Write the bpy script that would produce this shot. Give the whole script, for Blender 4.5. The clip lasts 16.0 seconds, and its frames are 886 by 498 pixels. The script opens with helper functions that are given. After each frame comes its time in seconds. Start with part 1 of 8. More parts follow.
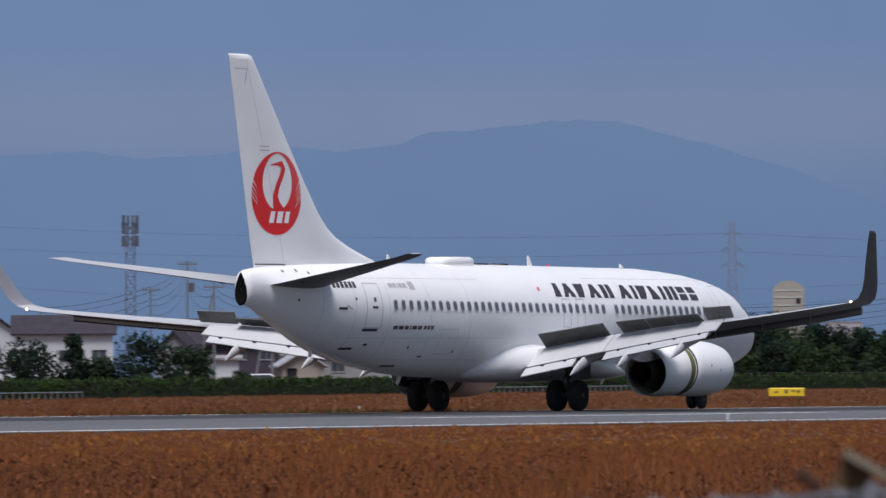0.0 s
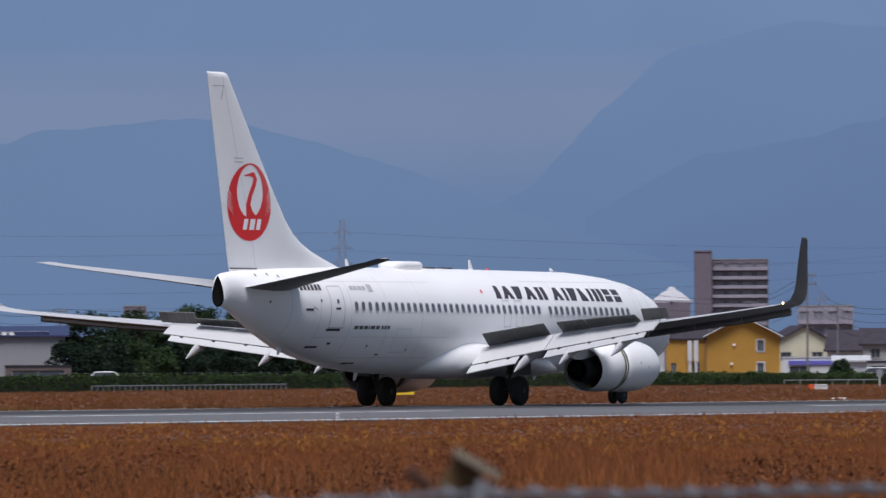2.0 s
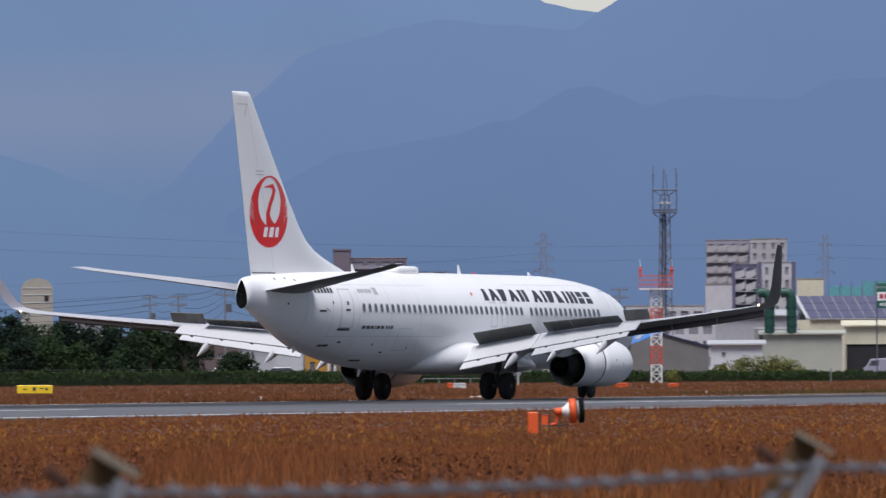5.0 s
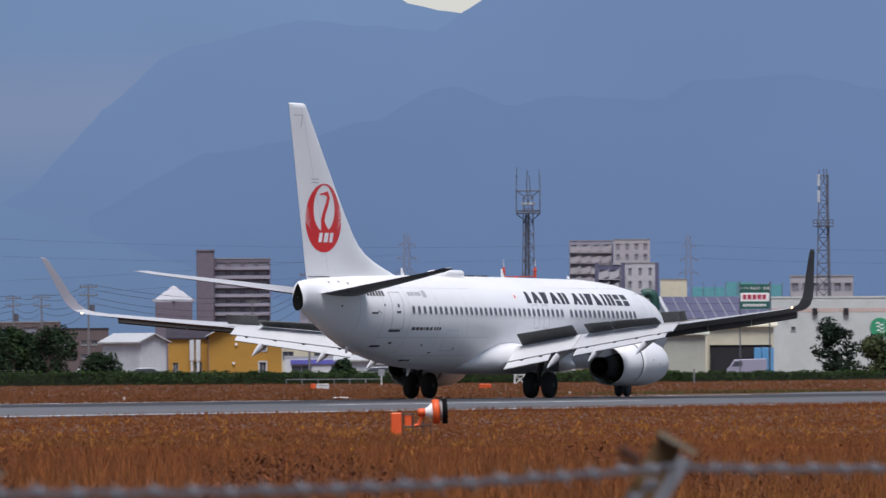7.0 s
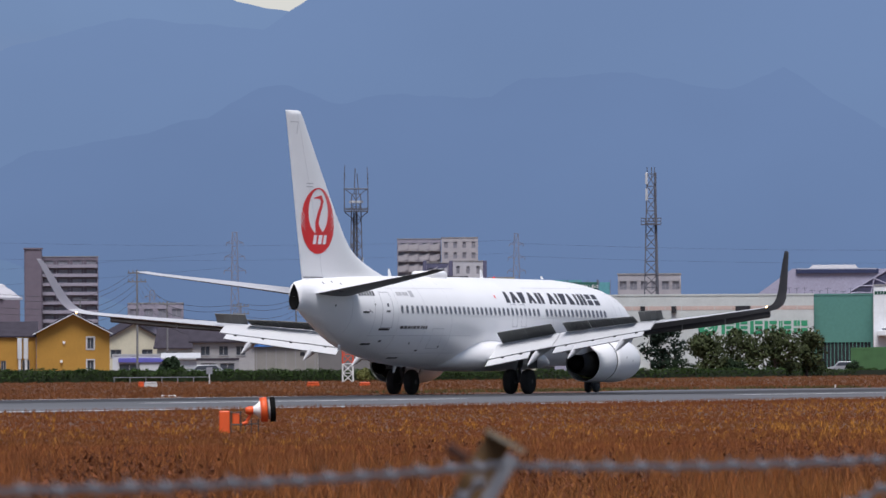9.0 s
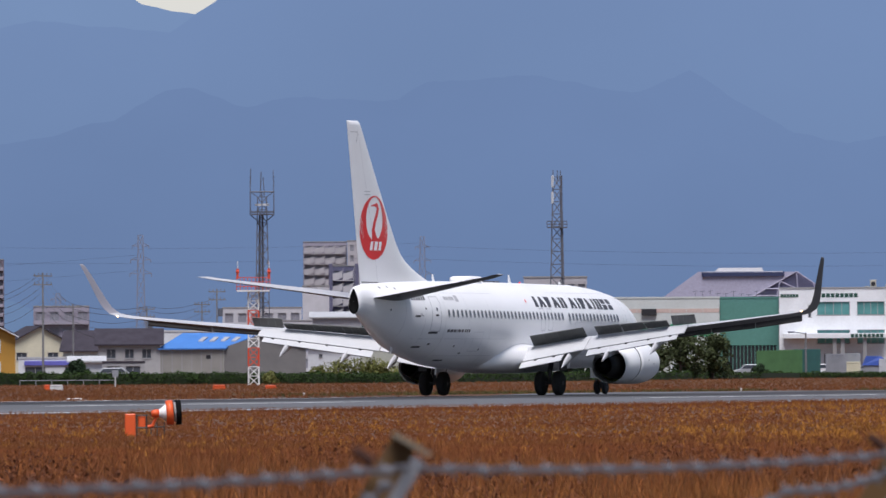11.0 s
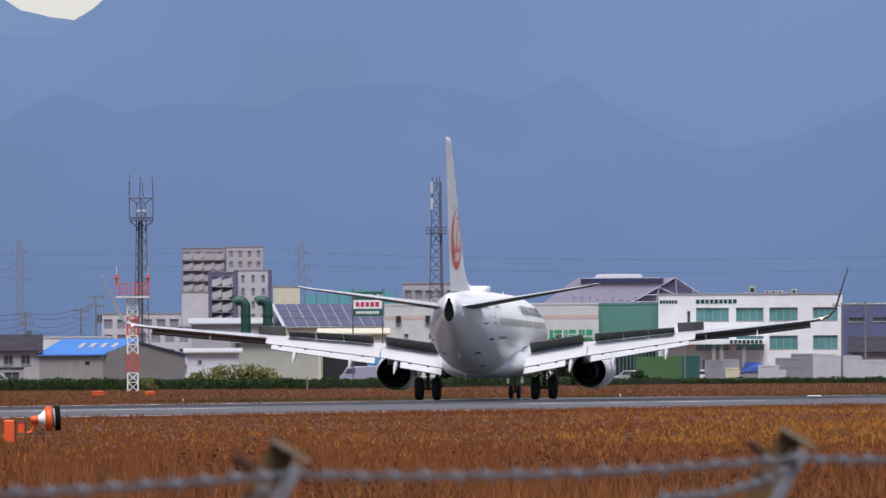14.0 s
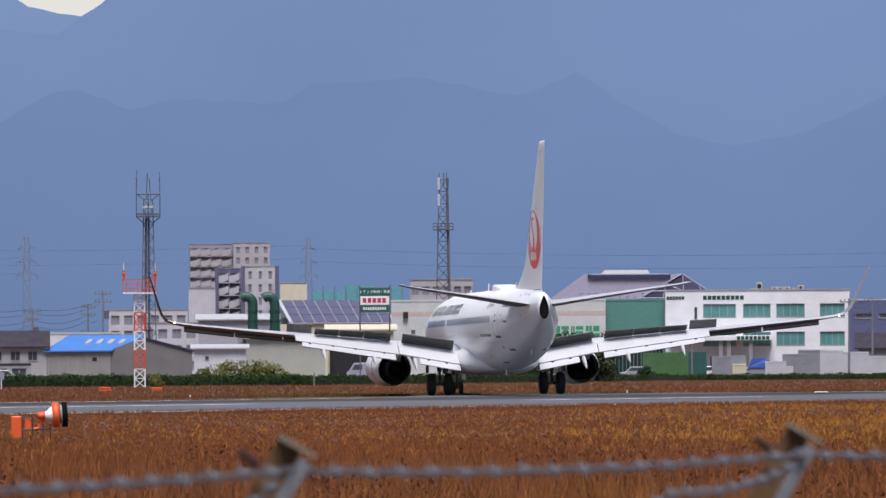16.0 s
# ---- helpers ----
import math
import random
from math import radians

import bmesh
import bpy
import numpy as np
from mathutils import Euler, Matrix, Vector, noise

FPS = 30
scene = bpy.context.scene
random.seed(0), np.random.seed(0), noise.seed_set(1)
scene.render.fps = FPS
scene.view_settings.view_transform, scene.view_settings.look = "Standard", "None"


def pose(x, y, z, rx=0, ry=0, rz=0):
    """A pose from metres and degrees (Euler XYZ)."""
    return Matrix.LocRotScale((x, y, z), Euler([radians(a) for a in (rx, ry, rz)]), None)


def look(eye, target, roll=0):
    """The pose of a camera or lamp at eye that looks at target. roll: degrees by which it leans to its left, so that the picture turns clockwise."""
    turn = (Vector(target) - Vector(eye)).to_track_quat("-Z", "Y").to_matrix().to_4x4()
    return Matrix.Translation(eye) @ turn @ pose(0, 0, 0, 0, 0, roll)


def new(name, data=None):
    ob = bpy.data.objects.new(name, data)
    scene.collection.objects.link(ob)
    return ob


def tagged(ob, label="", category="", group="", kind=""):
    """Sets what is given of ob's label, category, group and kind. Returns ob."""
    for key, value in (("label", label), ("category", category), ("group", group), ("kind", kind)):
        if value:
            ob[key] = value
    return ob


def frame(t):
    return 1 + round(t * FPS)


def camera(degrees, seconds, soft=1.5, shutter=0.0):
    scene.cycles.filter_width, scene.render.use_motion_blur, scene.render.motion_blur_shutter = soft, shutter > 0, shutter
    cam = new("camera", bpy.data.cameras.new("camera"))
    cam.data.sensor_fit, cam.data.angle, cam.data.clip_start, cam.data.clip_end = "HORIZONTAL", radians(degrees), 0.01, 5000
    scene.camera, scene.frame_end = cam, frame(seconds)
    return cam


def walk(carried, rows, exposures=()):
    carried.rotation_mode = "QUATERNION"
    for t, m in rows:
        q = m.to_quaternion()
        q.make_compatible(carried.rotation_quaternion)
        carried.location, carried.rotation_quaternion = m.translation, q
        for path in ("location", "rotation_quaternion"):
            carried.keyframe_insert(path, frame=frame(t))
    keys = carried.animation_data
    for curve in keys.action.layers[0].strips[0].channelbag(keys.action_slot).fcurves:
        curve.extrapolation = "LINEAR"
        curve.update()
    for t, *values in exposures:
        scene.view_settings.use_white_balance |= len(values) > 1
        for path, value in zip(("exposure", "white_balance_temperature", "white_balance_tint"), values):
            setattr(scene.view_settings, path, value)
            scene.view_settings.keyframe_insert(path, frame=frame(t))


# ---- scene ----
# ---- camera: a long lens on a low stand beside the airfield fence, panning ----
cam = camera(5.297, 16.0, soft=1.5, shutter=0.5)
EYE = (0.0, 0.0, 1.432)
PAN = [  # seconds, azimuth to the right of +Y, tilt upwards
    (0.0, -5.790, 0.742),
    (0.5, -5.211, 0.716),
    (1.0, -4.470, 0.711),
    (1.5, -3.998, 0.722),
    (2.0, -3.456, 0.722),
    (2.5, -3.234, 0.706),
    (3.0, -3.022, 0.706),
    (3.5, -2.663, 0.716),
    (4.0, -2.073, 0.720),
    (4.2, -1.896, 0.716),
    (6.3, -0.724, 0.692),
    (6.5, -0.691, 0.697),
    (7.0, -0.478, 0.702),
    (7.5, -0.192, 0.697),
    (8.0, 0.196, 0.698),
    (8.2, 0.305, 0.693),
    (10.3, 0.864, 0.682),
    (10.5, 0.950, 0.688),
    (11.0, 1.114, 0.700),
    (11.5, 1.294, 0.692),
    (12.0, 1.471, 0.697),
    (12.5, 1.677, 0.693),
    (13.0, 1.783, 0.719),
    (13.5, 1.836, 0.727),
    (14.0, 1.837, 0.733),
    (14.5, 1.837, 0.710),
    (15.0, 1.831, 0.690),
    (15.5, 1.811, 0.699),
    (16.0, 1.795, 0.710),
]


def sight(az, tilt):
    a, e = radians(az), radians(tilt)
    return look(EYE, (EYE[0] + 100 * math.sin(a) * math.cos(e), EYE[1] + 100 * math.cos(a) * math.cos(e), EYE[2] + 100 * math.sin(e)), -0.313)


walk(cam, [(t, sight(a, e)) for t, a, e in PAN], exposures=[(0.0, -0.23, 6590, 11.5), (4.0, -0.12, 6600, 11.5), (7.0, -0.08, 6590, 11.5), (16.0, 0.11, 6680, 14.0)])
cam.data.dof.use_dof = True
cam.data.dof.focus_distance = 420.0
cam.data.dof.aperture_fstop = 33.0

# ---- world and sun: high thin overcast, light from behind the camera ----
SUN_EL, SUN_AZ = 67.0, 180.0  # degrees; azimuth clockwise from +Y
world = bpy.data.worlds.new("overcast_sky")
scene.world = world
world.use_nodes = True
wn = world.node_tree
sky = wn.nodes.new("ShaderNodeTexSky")
sky.sky_type = "NISHITA"
sky.sun_disc = False
sky.sun_elevation = radians(SUN_EL)
sky.sun_rotation = radians(SUN_AZ)
sky.air_density, sky.dust_density, sky.ozone_density = 0.8, 1.4, 1.0
bgn = wn.nodes["Background"]
wn.links.new(sky.outputs[0], bgn.inputs[0])
bgn.inputs[1].default_value = 0.100
sun = new("sun", bpy.data.lights.new("sun", "SUN"))
sun.data.energy = 4.4
sun.data.angle = radians(30)
sun.data.color = (0.985, 0.98, 1.0)
_s = Vector((math.sin(radians(SUN_AZ)) * math.cos(radians(SUN_EL)), math.cos(radians(SUN_AZ)) * math.cos(radians(SUN_EL)), math.sin(radians(SUN_EL))))
sun.matrix_world = look(_s * 100, (0, 0, 0))

# ---- materials ----


def mat(name, color, rough=0.6, metal=0.0, var=0.12, scale=3.0, fine=40.0, bump=0.0, coords="Object", island=0.0, objrand=0.0, coat=0.0, spec=0.5, dirt=None, dirt_amt=0.0):
    """A surface with variation at two scales, in metres."""
    m = bpy.data.materials.new(name)
    m.use_nodes = True
    nt = m.node_tree
    N, L = nt.nodes, nt.links
    bsdf = N["Principled BSDF"]
    bsdf.inputs["Roughness"].default_value = rough
    bsdf.inputs["Metallic"].default_value = metal
    bsdf.inputs["Specular IOR Level"].default_value = spec
    bsdf.inputs["Coat Weight"].default_value = coat
    bsdf.inputs["Coat Roughness"].default_value = 0.14
    tc = N.new("ShaderNodeTexCoord")
    big = N.new("ShaderNodeTexNoise")
    big.inputs["Scale"].default_value = scale
    big.inputs["Detail"].default_value = 5
    small = N.new("ShaderNodeTexNoise")
    small.inputs["Scale"].default_value = fine
    small.inputs["Detail"].default_value = 3
    L.new(tc.outputs[coords], big.inputs["Vector"])
    L.new(tc.outputs[coords], small.inputs["Vector"])
    add = N.new("ShaderNodeMath")
    add.operation = "MULTIPLY_ADD"
    L.new(small.outputs["Fac"], add.inputs[0])
    add.inputs[1].default_value = 0.5
    L.new(big.outputs["Fac"], add.inputs[2])
    val = N.new("ShaderNodeMapRange")
    val.inputs["From Min"].default_value = 0.45
    val.inputs["From Max"].default_value = 1.05
    val.inputs["To Min"].default_value = 1 - var
    val.inputs["To Max"].default_value = 1 + var
    L.new(add.outputs[0], val.inputs["Value"])
    last = val.outputs[0]
    for amt, sock in ((island, "Random Per Island"), (objrand, "Random")):
        if amt:
            src = N.new("ShaderNodeNewGeometry" if sock == "Random Per Island" else "ShaderNodeObjectInfo")
            mr = N.new("ShaderNodeMapRange")
            mr.inputs["To Min"].default_value = 1 - amt
            mr.inputs["To Max"].default_value = 1 + amt
            L.new(src.outputs[sock], mr.inputs["Value"])
            mul = N.new("ShaderNodeMath")
            mul.operation = "MULTIPLY"
            L.new(last, mul.inputs[0])
            L.new(mr.outputs[0], mul.inputs[1])
            last = mul.outputs[0]
    sc = N.new("ShaderNodeVectorMath")
    sc.operation = "SCALE"
    sc.inputs[0].default_value = color[:3]
    L.new(last, sc.inputs["Scale"])
    out = sc.outputs[0]
    if dirt:
        dn = N.new("ShaderNodeTexNoise")
        dn.inputs["Scale"].default_value = scale * 0.37
        dn.inputs["Detail"].default_value = 6
        L.new(tc.outputs[coords], dn.inputs["Vector"])
        dr = N.new("ShaderNodeMapRange")
        dr.inputs["From Min"].default_value = 0.48
        dr.inputs["From Max"].default_value = 0.72
        dr.inputs["To Max"].default_value = dirt_amt
        L.new(dn.outputs["Fac"], dr.inputs["Value"])
        mx = N.new("ShaderNodeMix")
        mx.data_type = "RGBA"
        L.new(dr.outputs[0], mx.inputs[0])
        L.new(out, mx.inputs[6])
        mx.inputs[7].default_value = (*dirt, 1)
        out = mx.outputs[2]
    L.new(out, bsdf.inputs["Base Color"])
    if bump:
        b = N.new("ShaderNodeBump")
        b.inputs["Strength"].default_value = bump
        b.inputs["Distance"].default_value = 0.02
        L.new(add.outputs[0], b.inputs["Height"])
        L.new(b.outputs[0], bsdf.inputs["Normal"])
    return m


def glow(name, color, strength):
    m = bpy.data.materials.new(name)
    m.use_nodes = True
    b = m.node_tree.nodes["Principled BSDF"]
    b.inputs["Base Color"].default_value = (*color, 1)
    b.inputs["Emission Color"].default_value = (*color, 1)
    b.inputs["Emission Strength"].default_value = strength
    return m


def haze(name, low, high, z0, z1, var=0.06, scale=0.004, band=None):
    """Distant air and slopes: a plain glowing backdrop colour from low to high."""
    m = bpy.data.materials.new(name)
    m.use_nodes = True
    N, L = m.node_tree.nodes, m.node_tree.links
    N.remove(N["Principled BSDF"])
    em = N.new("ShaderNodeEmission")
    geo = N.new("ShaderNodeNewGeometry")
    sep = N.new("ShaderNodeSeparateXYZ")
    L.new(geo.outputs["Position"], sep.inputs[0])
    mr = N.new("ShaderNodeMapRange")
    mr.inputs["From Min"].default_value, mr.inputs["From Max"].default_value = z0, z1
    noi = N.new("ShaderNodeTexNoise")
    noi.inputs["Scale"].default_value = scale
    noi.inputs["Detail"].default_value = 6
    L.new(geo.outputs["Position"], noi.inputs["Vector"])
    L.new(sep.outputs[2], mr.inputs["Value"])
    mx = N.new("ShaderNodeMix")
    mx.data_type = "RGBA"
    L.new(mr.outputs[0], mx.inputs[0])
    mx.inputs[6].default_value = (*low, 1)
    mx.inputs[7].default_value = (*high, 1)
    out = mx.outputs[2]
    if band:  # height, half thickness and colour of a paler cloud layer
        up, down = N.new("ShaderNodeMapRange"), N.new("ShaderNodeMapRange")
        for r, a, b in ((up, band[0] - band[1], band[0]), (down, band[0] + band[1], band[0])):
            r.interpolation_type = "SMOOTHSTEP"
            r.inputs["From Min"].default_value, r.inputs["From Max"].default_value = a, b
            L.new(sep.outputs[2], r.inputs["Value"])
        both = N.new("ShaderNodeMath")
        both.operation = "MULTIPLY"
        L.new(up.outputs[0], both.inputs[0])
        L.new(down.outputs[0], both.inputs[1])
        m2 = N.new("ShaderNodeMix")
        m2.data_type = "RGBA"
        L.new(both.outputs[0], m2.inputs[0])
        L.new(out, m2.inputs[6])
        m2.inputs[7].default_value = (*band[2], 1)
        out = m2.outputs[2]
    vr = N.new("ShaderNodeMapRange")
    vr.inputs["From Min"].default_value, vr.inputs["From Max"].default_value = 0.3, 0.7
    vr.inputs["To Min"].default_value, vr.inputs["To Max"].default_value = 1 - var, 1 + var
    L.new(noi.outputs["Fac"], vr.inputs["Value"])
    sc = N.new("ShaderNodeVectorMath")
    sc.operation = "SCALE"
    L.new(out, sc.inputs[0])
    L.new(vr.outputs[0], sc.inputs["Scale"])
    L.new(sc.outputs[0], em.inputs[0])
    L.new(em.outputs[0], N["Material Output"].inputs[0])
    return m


M_WHITE = mat("white_aircraft_paint", (0.87, 0.87, 0.88), 0.38, var=0.02, scale=0.6, fine=6, coat=0.22, dirt=(0.66, 0.655, 0.65), dirt_amt=0.22)
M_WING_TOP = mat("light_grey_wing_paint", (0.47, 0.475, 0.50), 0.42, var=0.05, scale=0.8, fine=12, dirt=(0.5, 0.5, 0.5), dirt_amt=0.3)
# grey underside paint, darkened to near black to carry its shade
M_WING_LOW = mat("shade_darkened_wing_grey", (0.075, 0.075, 0.08), 0.5, var=0.1, scale=0.8, fine=10, dirt=(0.04, 0.04, 0.04), dirt_amt=0.4)
M_WINGLET = mat("mid_grey_winglet_paint", (0.25, 0.24, 0.27), 0.45, var=0.05, scale=0.8, fine=12)
M_SPOILER = mat("dark_spoiler_underside", (0.055, 0.06, 0.06), 0.6, var=0.2, scale=2, fine=15)
M_SPOILG = mat("grey_outboard_spoiler", (0.15, 0.155, 0.15), 0.6, var=0.15, scale=2, fine=15)
M_FLAP = mat("flap_paint", (0.50, 0.51, 0.53), 0.38, var=0.06, scale=0.9, fine=9, dirt=(0.45, 0.45, 0.45), dirt_amt=0.35)
M_DARK = mat("dark_metal", (0.03, 0.03, 0.033), 0.6, 0.0, var=0.2)
# near-black for the dark inside of exhausts and ducts, and for black fittings
M_CORE = mat("flat_near_black", (0.006, 0.006, 0.006), 0.9, 0.0, var=0.2, spec=0.1)
# nozzle metal, darkened to carry the shade inside the duct
M_NOZZLE = mat("shade_darkened_nozzle_metal", (0.012, 0.011, 0.011), 0.7, 0.1, var=0.3, scale=3)
M_STEEL = mat("bare_steel", (0.10, 0.10, 0.11), 0.45, 0.4, var=0.1)
M_TYRE = mat("tyre_rubber", (0.018, 0.018, 0.019), 0.85, var=0.2)
M_RIM = mat("wheel_rim_paint", (0.05, 0.05, 0.055), 0.5, 0.0, var=0.1)
M_GREEN = mat("green_primer", (0.15, 0.15, 0.035), 0.6, var=0.15)
M_RED = mat("red_livery_paint", (0.74, 0.014, 0.022), 0.3, var=0.04, coat=0.3)
M_LETTER = mat("charcoal_livery_paint", (0.055, 0.05, 0.055), 0.35, var=0.05)
M_LINE = mat("panel_line_grey", (0.45, 0.45, 0.47), 0.5, var=0.1)
M_GLASS_AC = mat("cabin_window_glass", (0.12, 0.12, 0.145), 0.15, var=0.1)
M_LAMP = glow("wingtip_lamp_glow", (1.0, 0.62, 0.28), 6.0)
M_REDLAMP = glow("red_beacon", (0.6, 0.02, 0.02), 0.6)

# ---- mesh helpers ----


def part(name, bm, material, parent, label="", smooth=False):
    """Links a bmesh as ONE mesh object under a thing or a part."""
    me = bpy.data.meshes.new(name)
    bm.normal_update()
    bm.to_mesh(me)
    bm.free()
    for mm in (material if isinstance(material, (list, tuple)) else [material]):
        me.materials.append(mm)
    if smooth:
        me.polygons.foreach_set("use_smooth", [True] * len(me.polygons))
        me.update()
    ob = new(name, me)
    ob.parent = parent
    if label:
        ob["label"] = label
    return ob


def share(name, ob, m, parent):
    """Another object on the same mesh."""
    o = new(name, ob.data)
    o.parent = parent
    o.matrix_basis = m
    return o


def thing(name, m, label, category, group="", kind=""):
    e = new(name)
    e.empty_display_size = 0.5
    e.matrix_basis = m
    return tagged(e, label, category, group, kind)


def box(bm, x0, x1, y0, y1, z0, z1, mi=0):
    v = [bm.verts.new((x, y, z)) for z in (z0, z1) for y in (y0, y1) for x in (x0, x1)]
    for q in ((0, 2, 3, 1), (4, 5, 7, 6), (0, 1, 5, 4), (2, 6, 7, 3), (0, 4, 6, 2), (1, 3, 7, 5)):
        bm.faces.new([v[i] for i in q]).material_index = mi
    return v


def rbox(bm, x0, x1, y0, y1, z0, z1, r=0.02, mi=0):
    """A box with chamfered upright edges and top."""
    r = min(r, (x1 - x0) / 3, (y1 - y0) / 3, (z1 - z0) / 3)

    def ring(z, k):
        return [(x0 + k, y0 + r), (x0 + r, y0 + k), (x1 - r, y0 + k), (x1 - k, y0 + r), (x1 - k, y1 - r), (x1 - r, y1 - k), (x0 + r, y1 - k), (x0 + k, y1 - r)]
    rings = [[(x, y, z0) for x, y in ring(z0, 0)], [(x, y, z1 - r) for x, y in ring(z1, 0)], [(x, y, z1) for x, y in ring(z1, r * 0.7)]]
    loft(bm, rings, True, mi)


def loft(bm, rings, caps=True, mi=0, closed=True):
    rv = [[bm.verts.new(p) for p in r] for r in rings]
    n = len(rings[0])
    for a, b in zip(rv, rv[1:]):
        for i in range(n if closed else n - 1):
            j = (i + 1) % n
            try:
                bm.faces.new((a[i], a[j], b[j], b[i])).material_index = mi
            except ValueError:
                pass
    if caps:
        bm.faces.new(list(reversed(rv[0]))).material_index = mi
        bm.faces.new(rv[-1]).material_index = mi
    return rv


def rod(bm, p, q, r, n=6, r2=None, mi=0, caps=True):
    p, q = Vector(p), Vector(q)
    d = (q - p).normalized()
    a = d.orthogonal().normalized()
    b = d.cross(a)
    r2 = r if r2 is None else r2
    rings = [[c + (a * math.cos(2 * math.pi * i / n) + b * math.sin(2 * math.pi * i / n)) * k for i in range(n)] for c, k in ((p, r), (q, r2))]
    loft(bm, rings, caps, mi)


def revolve(bm, prof, n=40, axis="x", center=(0, 0, 0), mi=0, caps=False, squash=1.0):
    """prof: (along, radius) pairs, turned round an axis through center."""
    rings = []
    for s, r in prof:
        ring = []
        for i in range(n):
            c, k = math.cos(2 * math.pi * i / n) * r, math.sin(2 * math.pi * i / n) * r
            if k < 0:
                k *= squash
            ring.append({"x": (s, c, k), "y": (c, s, k), "z": (c, k, s)}[axis])
        rings.append([tuple(a + b for a, b in zip(p, center)) for p in ring])
    loft(bm, rings, caps, mi)


def interp(tab, x):
    """Smooth look-up in rows (x, a, b, ...) with rising x."""
    xs = [r[0] for r in tab]
    return [float(np.interp(x, xs, [r[k] for r in tab])) for k in range(1, len(tab[0]))]


def spot(az, dist, z=0.0):
    a = radians(az)
    return Vector((dist * math.sin(a), dist * math.cos(a), z))


def facing(az, dist, turn=0.0, z=0.0):
    """A pose on the ground at an azimuth, its -y side towards the camera's stand."""
    p = spot(az, dist, z)
    return pose(p.x, p.y, p.z, 0, 0, -az + turn)


# ---- ground, runway, distance ----
RUN = radians(66.5)
U = Vector((math.cos(RUN), math.sin(RUN), 0))
NN = Vector((-math.sin(RUN), math.cos(RUN), 0))


def on_run(s, n, z=0.0):
    return U * s + NN * n + Vector((0, 0, z))


M_GROUND = mat("dry_brown_turf", (0.088, 0.034, 0.013), 0.95, var=0.28, scale=0.08, fine=1.5, dirt=(0.090, 0.046, 0.017), dirt_amt=0.45)
M_ASPHALT = mat("weathered_grey_runway", (0.113, 0.116, 0.126), 0.85, spec=0.2, var=0.12, scale=0.05, fine=2.0, dirt=(0.07, 0.07, 0.075), dirt_amt=0.5)
M_SHOULDER = mat("runway_shoulder_asphalt", (0.07, 0.07, 0.075), 0.85, spec=0.2, var=0.15, scale=0.06, fine=2.0)
M_FARHALF = mat("crown_shade_strip", (0.045, 0.045, 0.05), 0.85, spec=0.2, var=0.2, scale=0.05, fine=1.0)
M_PAINT = mat("runway_white_paint", (0.74, 0.74, 0.74), 0.7, var=0.2, scale=0.4, fine=6.0)


def sheet(name, pts, z, material, label, category):
    bm = bmesh.new()
    bm.faces.new([bm.verts.new((p[0], p[1], z)) for p in pts])
    ob = part(name, bm, material, None)
    return tagged(ob, label, category, kind="structure")


sheet("ground", [(-4990, -4990), (4990, -4990), (4990, 4990), (-4990, 4990)], 0.0, M_GROUND, "dry reddish-brown airfield turf reaching the town", "ground")


def strip(name, s0, s1, n0, n1, z, material, label, category="runway"):
    return sheet(name, [on_run(s0, n0), on_run(s1, n0), on_run(s1, n1), on_run(s0, n1)], z, material, label, category)


FAR_EDGE = [(418, 169.8), (440, 177), (452, 180.5), (466, 180.5), (478, 169.8)]  # along, across: widened where aircraft turn off
sheet("runway_shoulder", [on_run(-200, 122.8), on_run(1500, 122.8), on_run(1500, 170.3)] + [on_run(a, n + 0.5) for a, n in reversed(FAR_EDGE)] + [on_run(-200, 170.3)], 0.012, M_SHOULDER, "dark asphalt shoulder along the runway", "shoulder")
sheet("runway", [on_run(-200, 124.0), on_run(1500, 124.0), on_run(1500, 169.8)] + [on_run(a, n) for a, n in reversed(FAR_EDGE)] + [on_run(-200, 169.8)], 0.024, M_ASPHALT, "weathered grey asphalt runway, slightly worn", "runway")
# flat strip painted dark in place of the crown's dimmer far slope
strip("runway_dark_strip", -200, 1500, 155.5, 169.0, 0.030, M_FARHALF, "far half of the runway, painted darker for the crown's far slope")
strip("runway_edge_line", -200, 1500, 125.0, 126.1, 0.036, M_PAINT, "worn white painted runway edge line", "road marking")
strip("runway_edge_line", -200, 416, 169.0, 169.6, 0.036, M_PAINT, "worn white painted runway edge line", "road marking")
strip("runway_edge_line", 480, 1500, 169.0, 169.6, 0.036, M_PAINT, "worn white painted runway edge line", "road marking")
for k in range(20):
    strip("runway_centre_line", -160 + 60 * k, -130 + 60 * k, 147.0, 147.9, 0.036, M_PAINT, "white painted runway centre line dash", "road marking")


def ridge(name, dist, tops, low, material, label, slope=250):
    """A far slope: rows of azimuth and height in degrees along its crest, with small crags."""
    rnd = random.Random(name)
    azs = np.linspace(tops[0][0], tops[-1][0], 260)
    bm = bmesh.new()
    cols = []
    w = 0.0
    for a in azs:
        e = np.interp(a, [t[0] for t in tops], [t[1] for t in tops])
        w = 0.9 * w + rnd.uniform(-0.008, 0.008)
        e += w
        cols.append([bm.verts.new(spot(a, dist - slope * (1 - k), EYE[2] + dist * math.tan(radians(low + (e - low) * k)))) for k in (0, 0.35, 0.7, 1.0)])
    for c, d in zip(cols, cols[1:]):
        for i in range(3):
            bm.faces.new((c[i], d[i], d[i + 1], c[i + 1]))
    return tagged(part(name, bm, material, None, smooth=True), label, "mountain", kind="structure")


H_PALE = haze("pale_sky", (0.5964, 0.64, 0.68), (0.7119, 0.72, 0.68), 100, 200, 0.03)
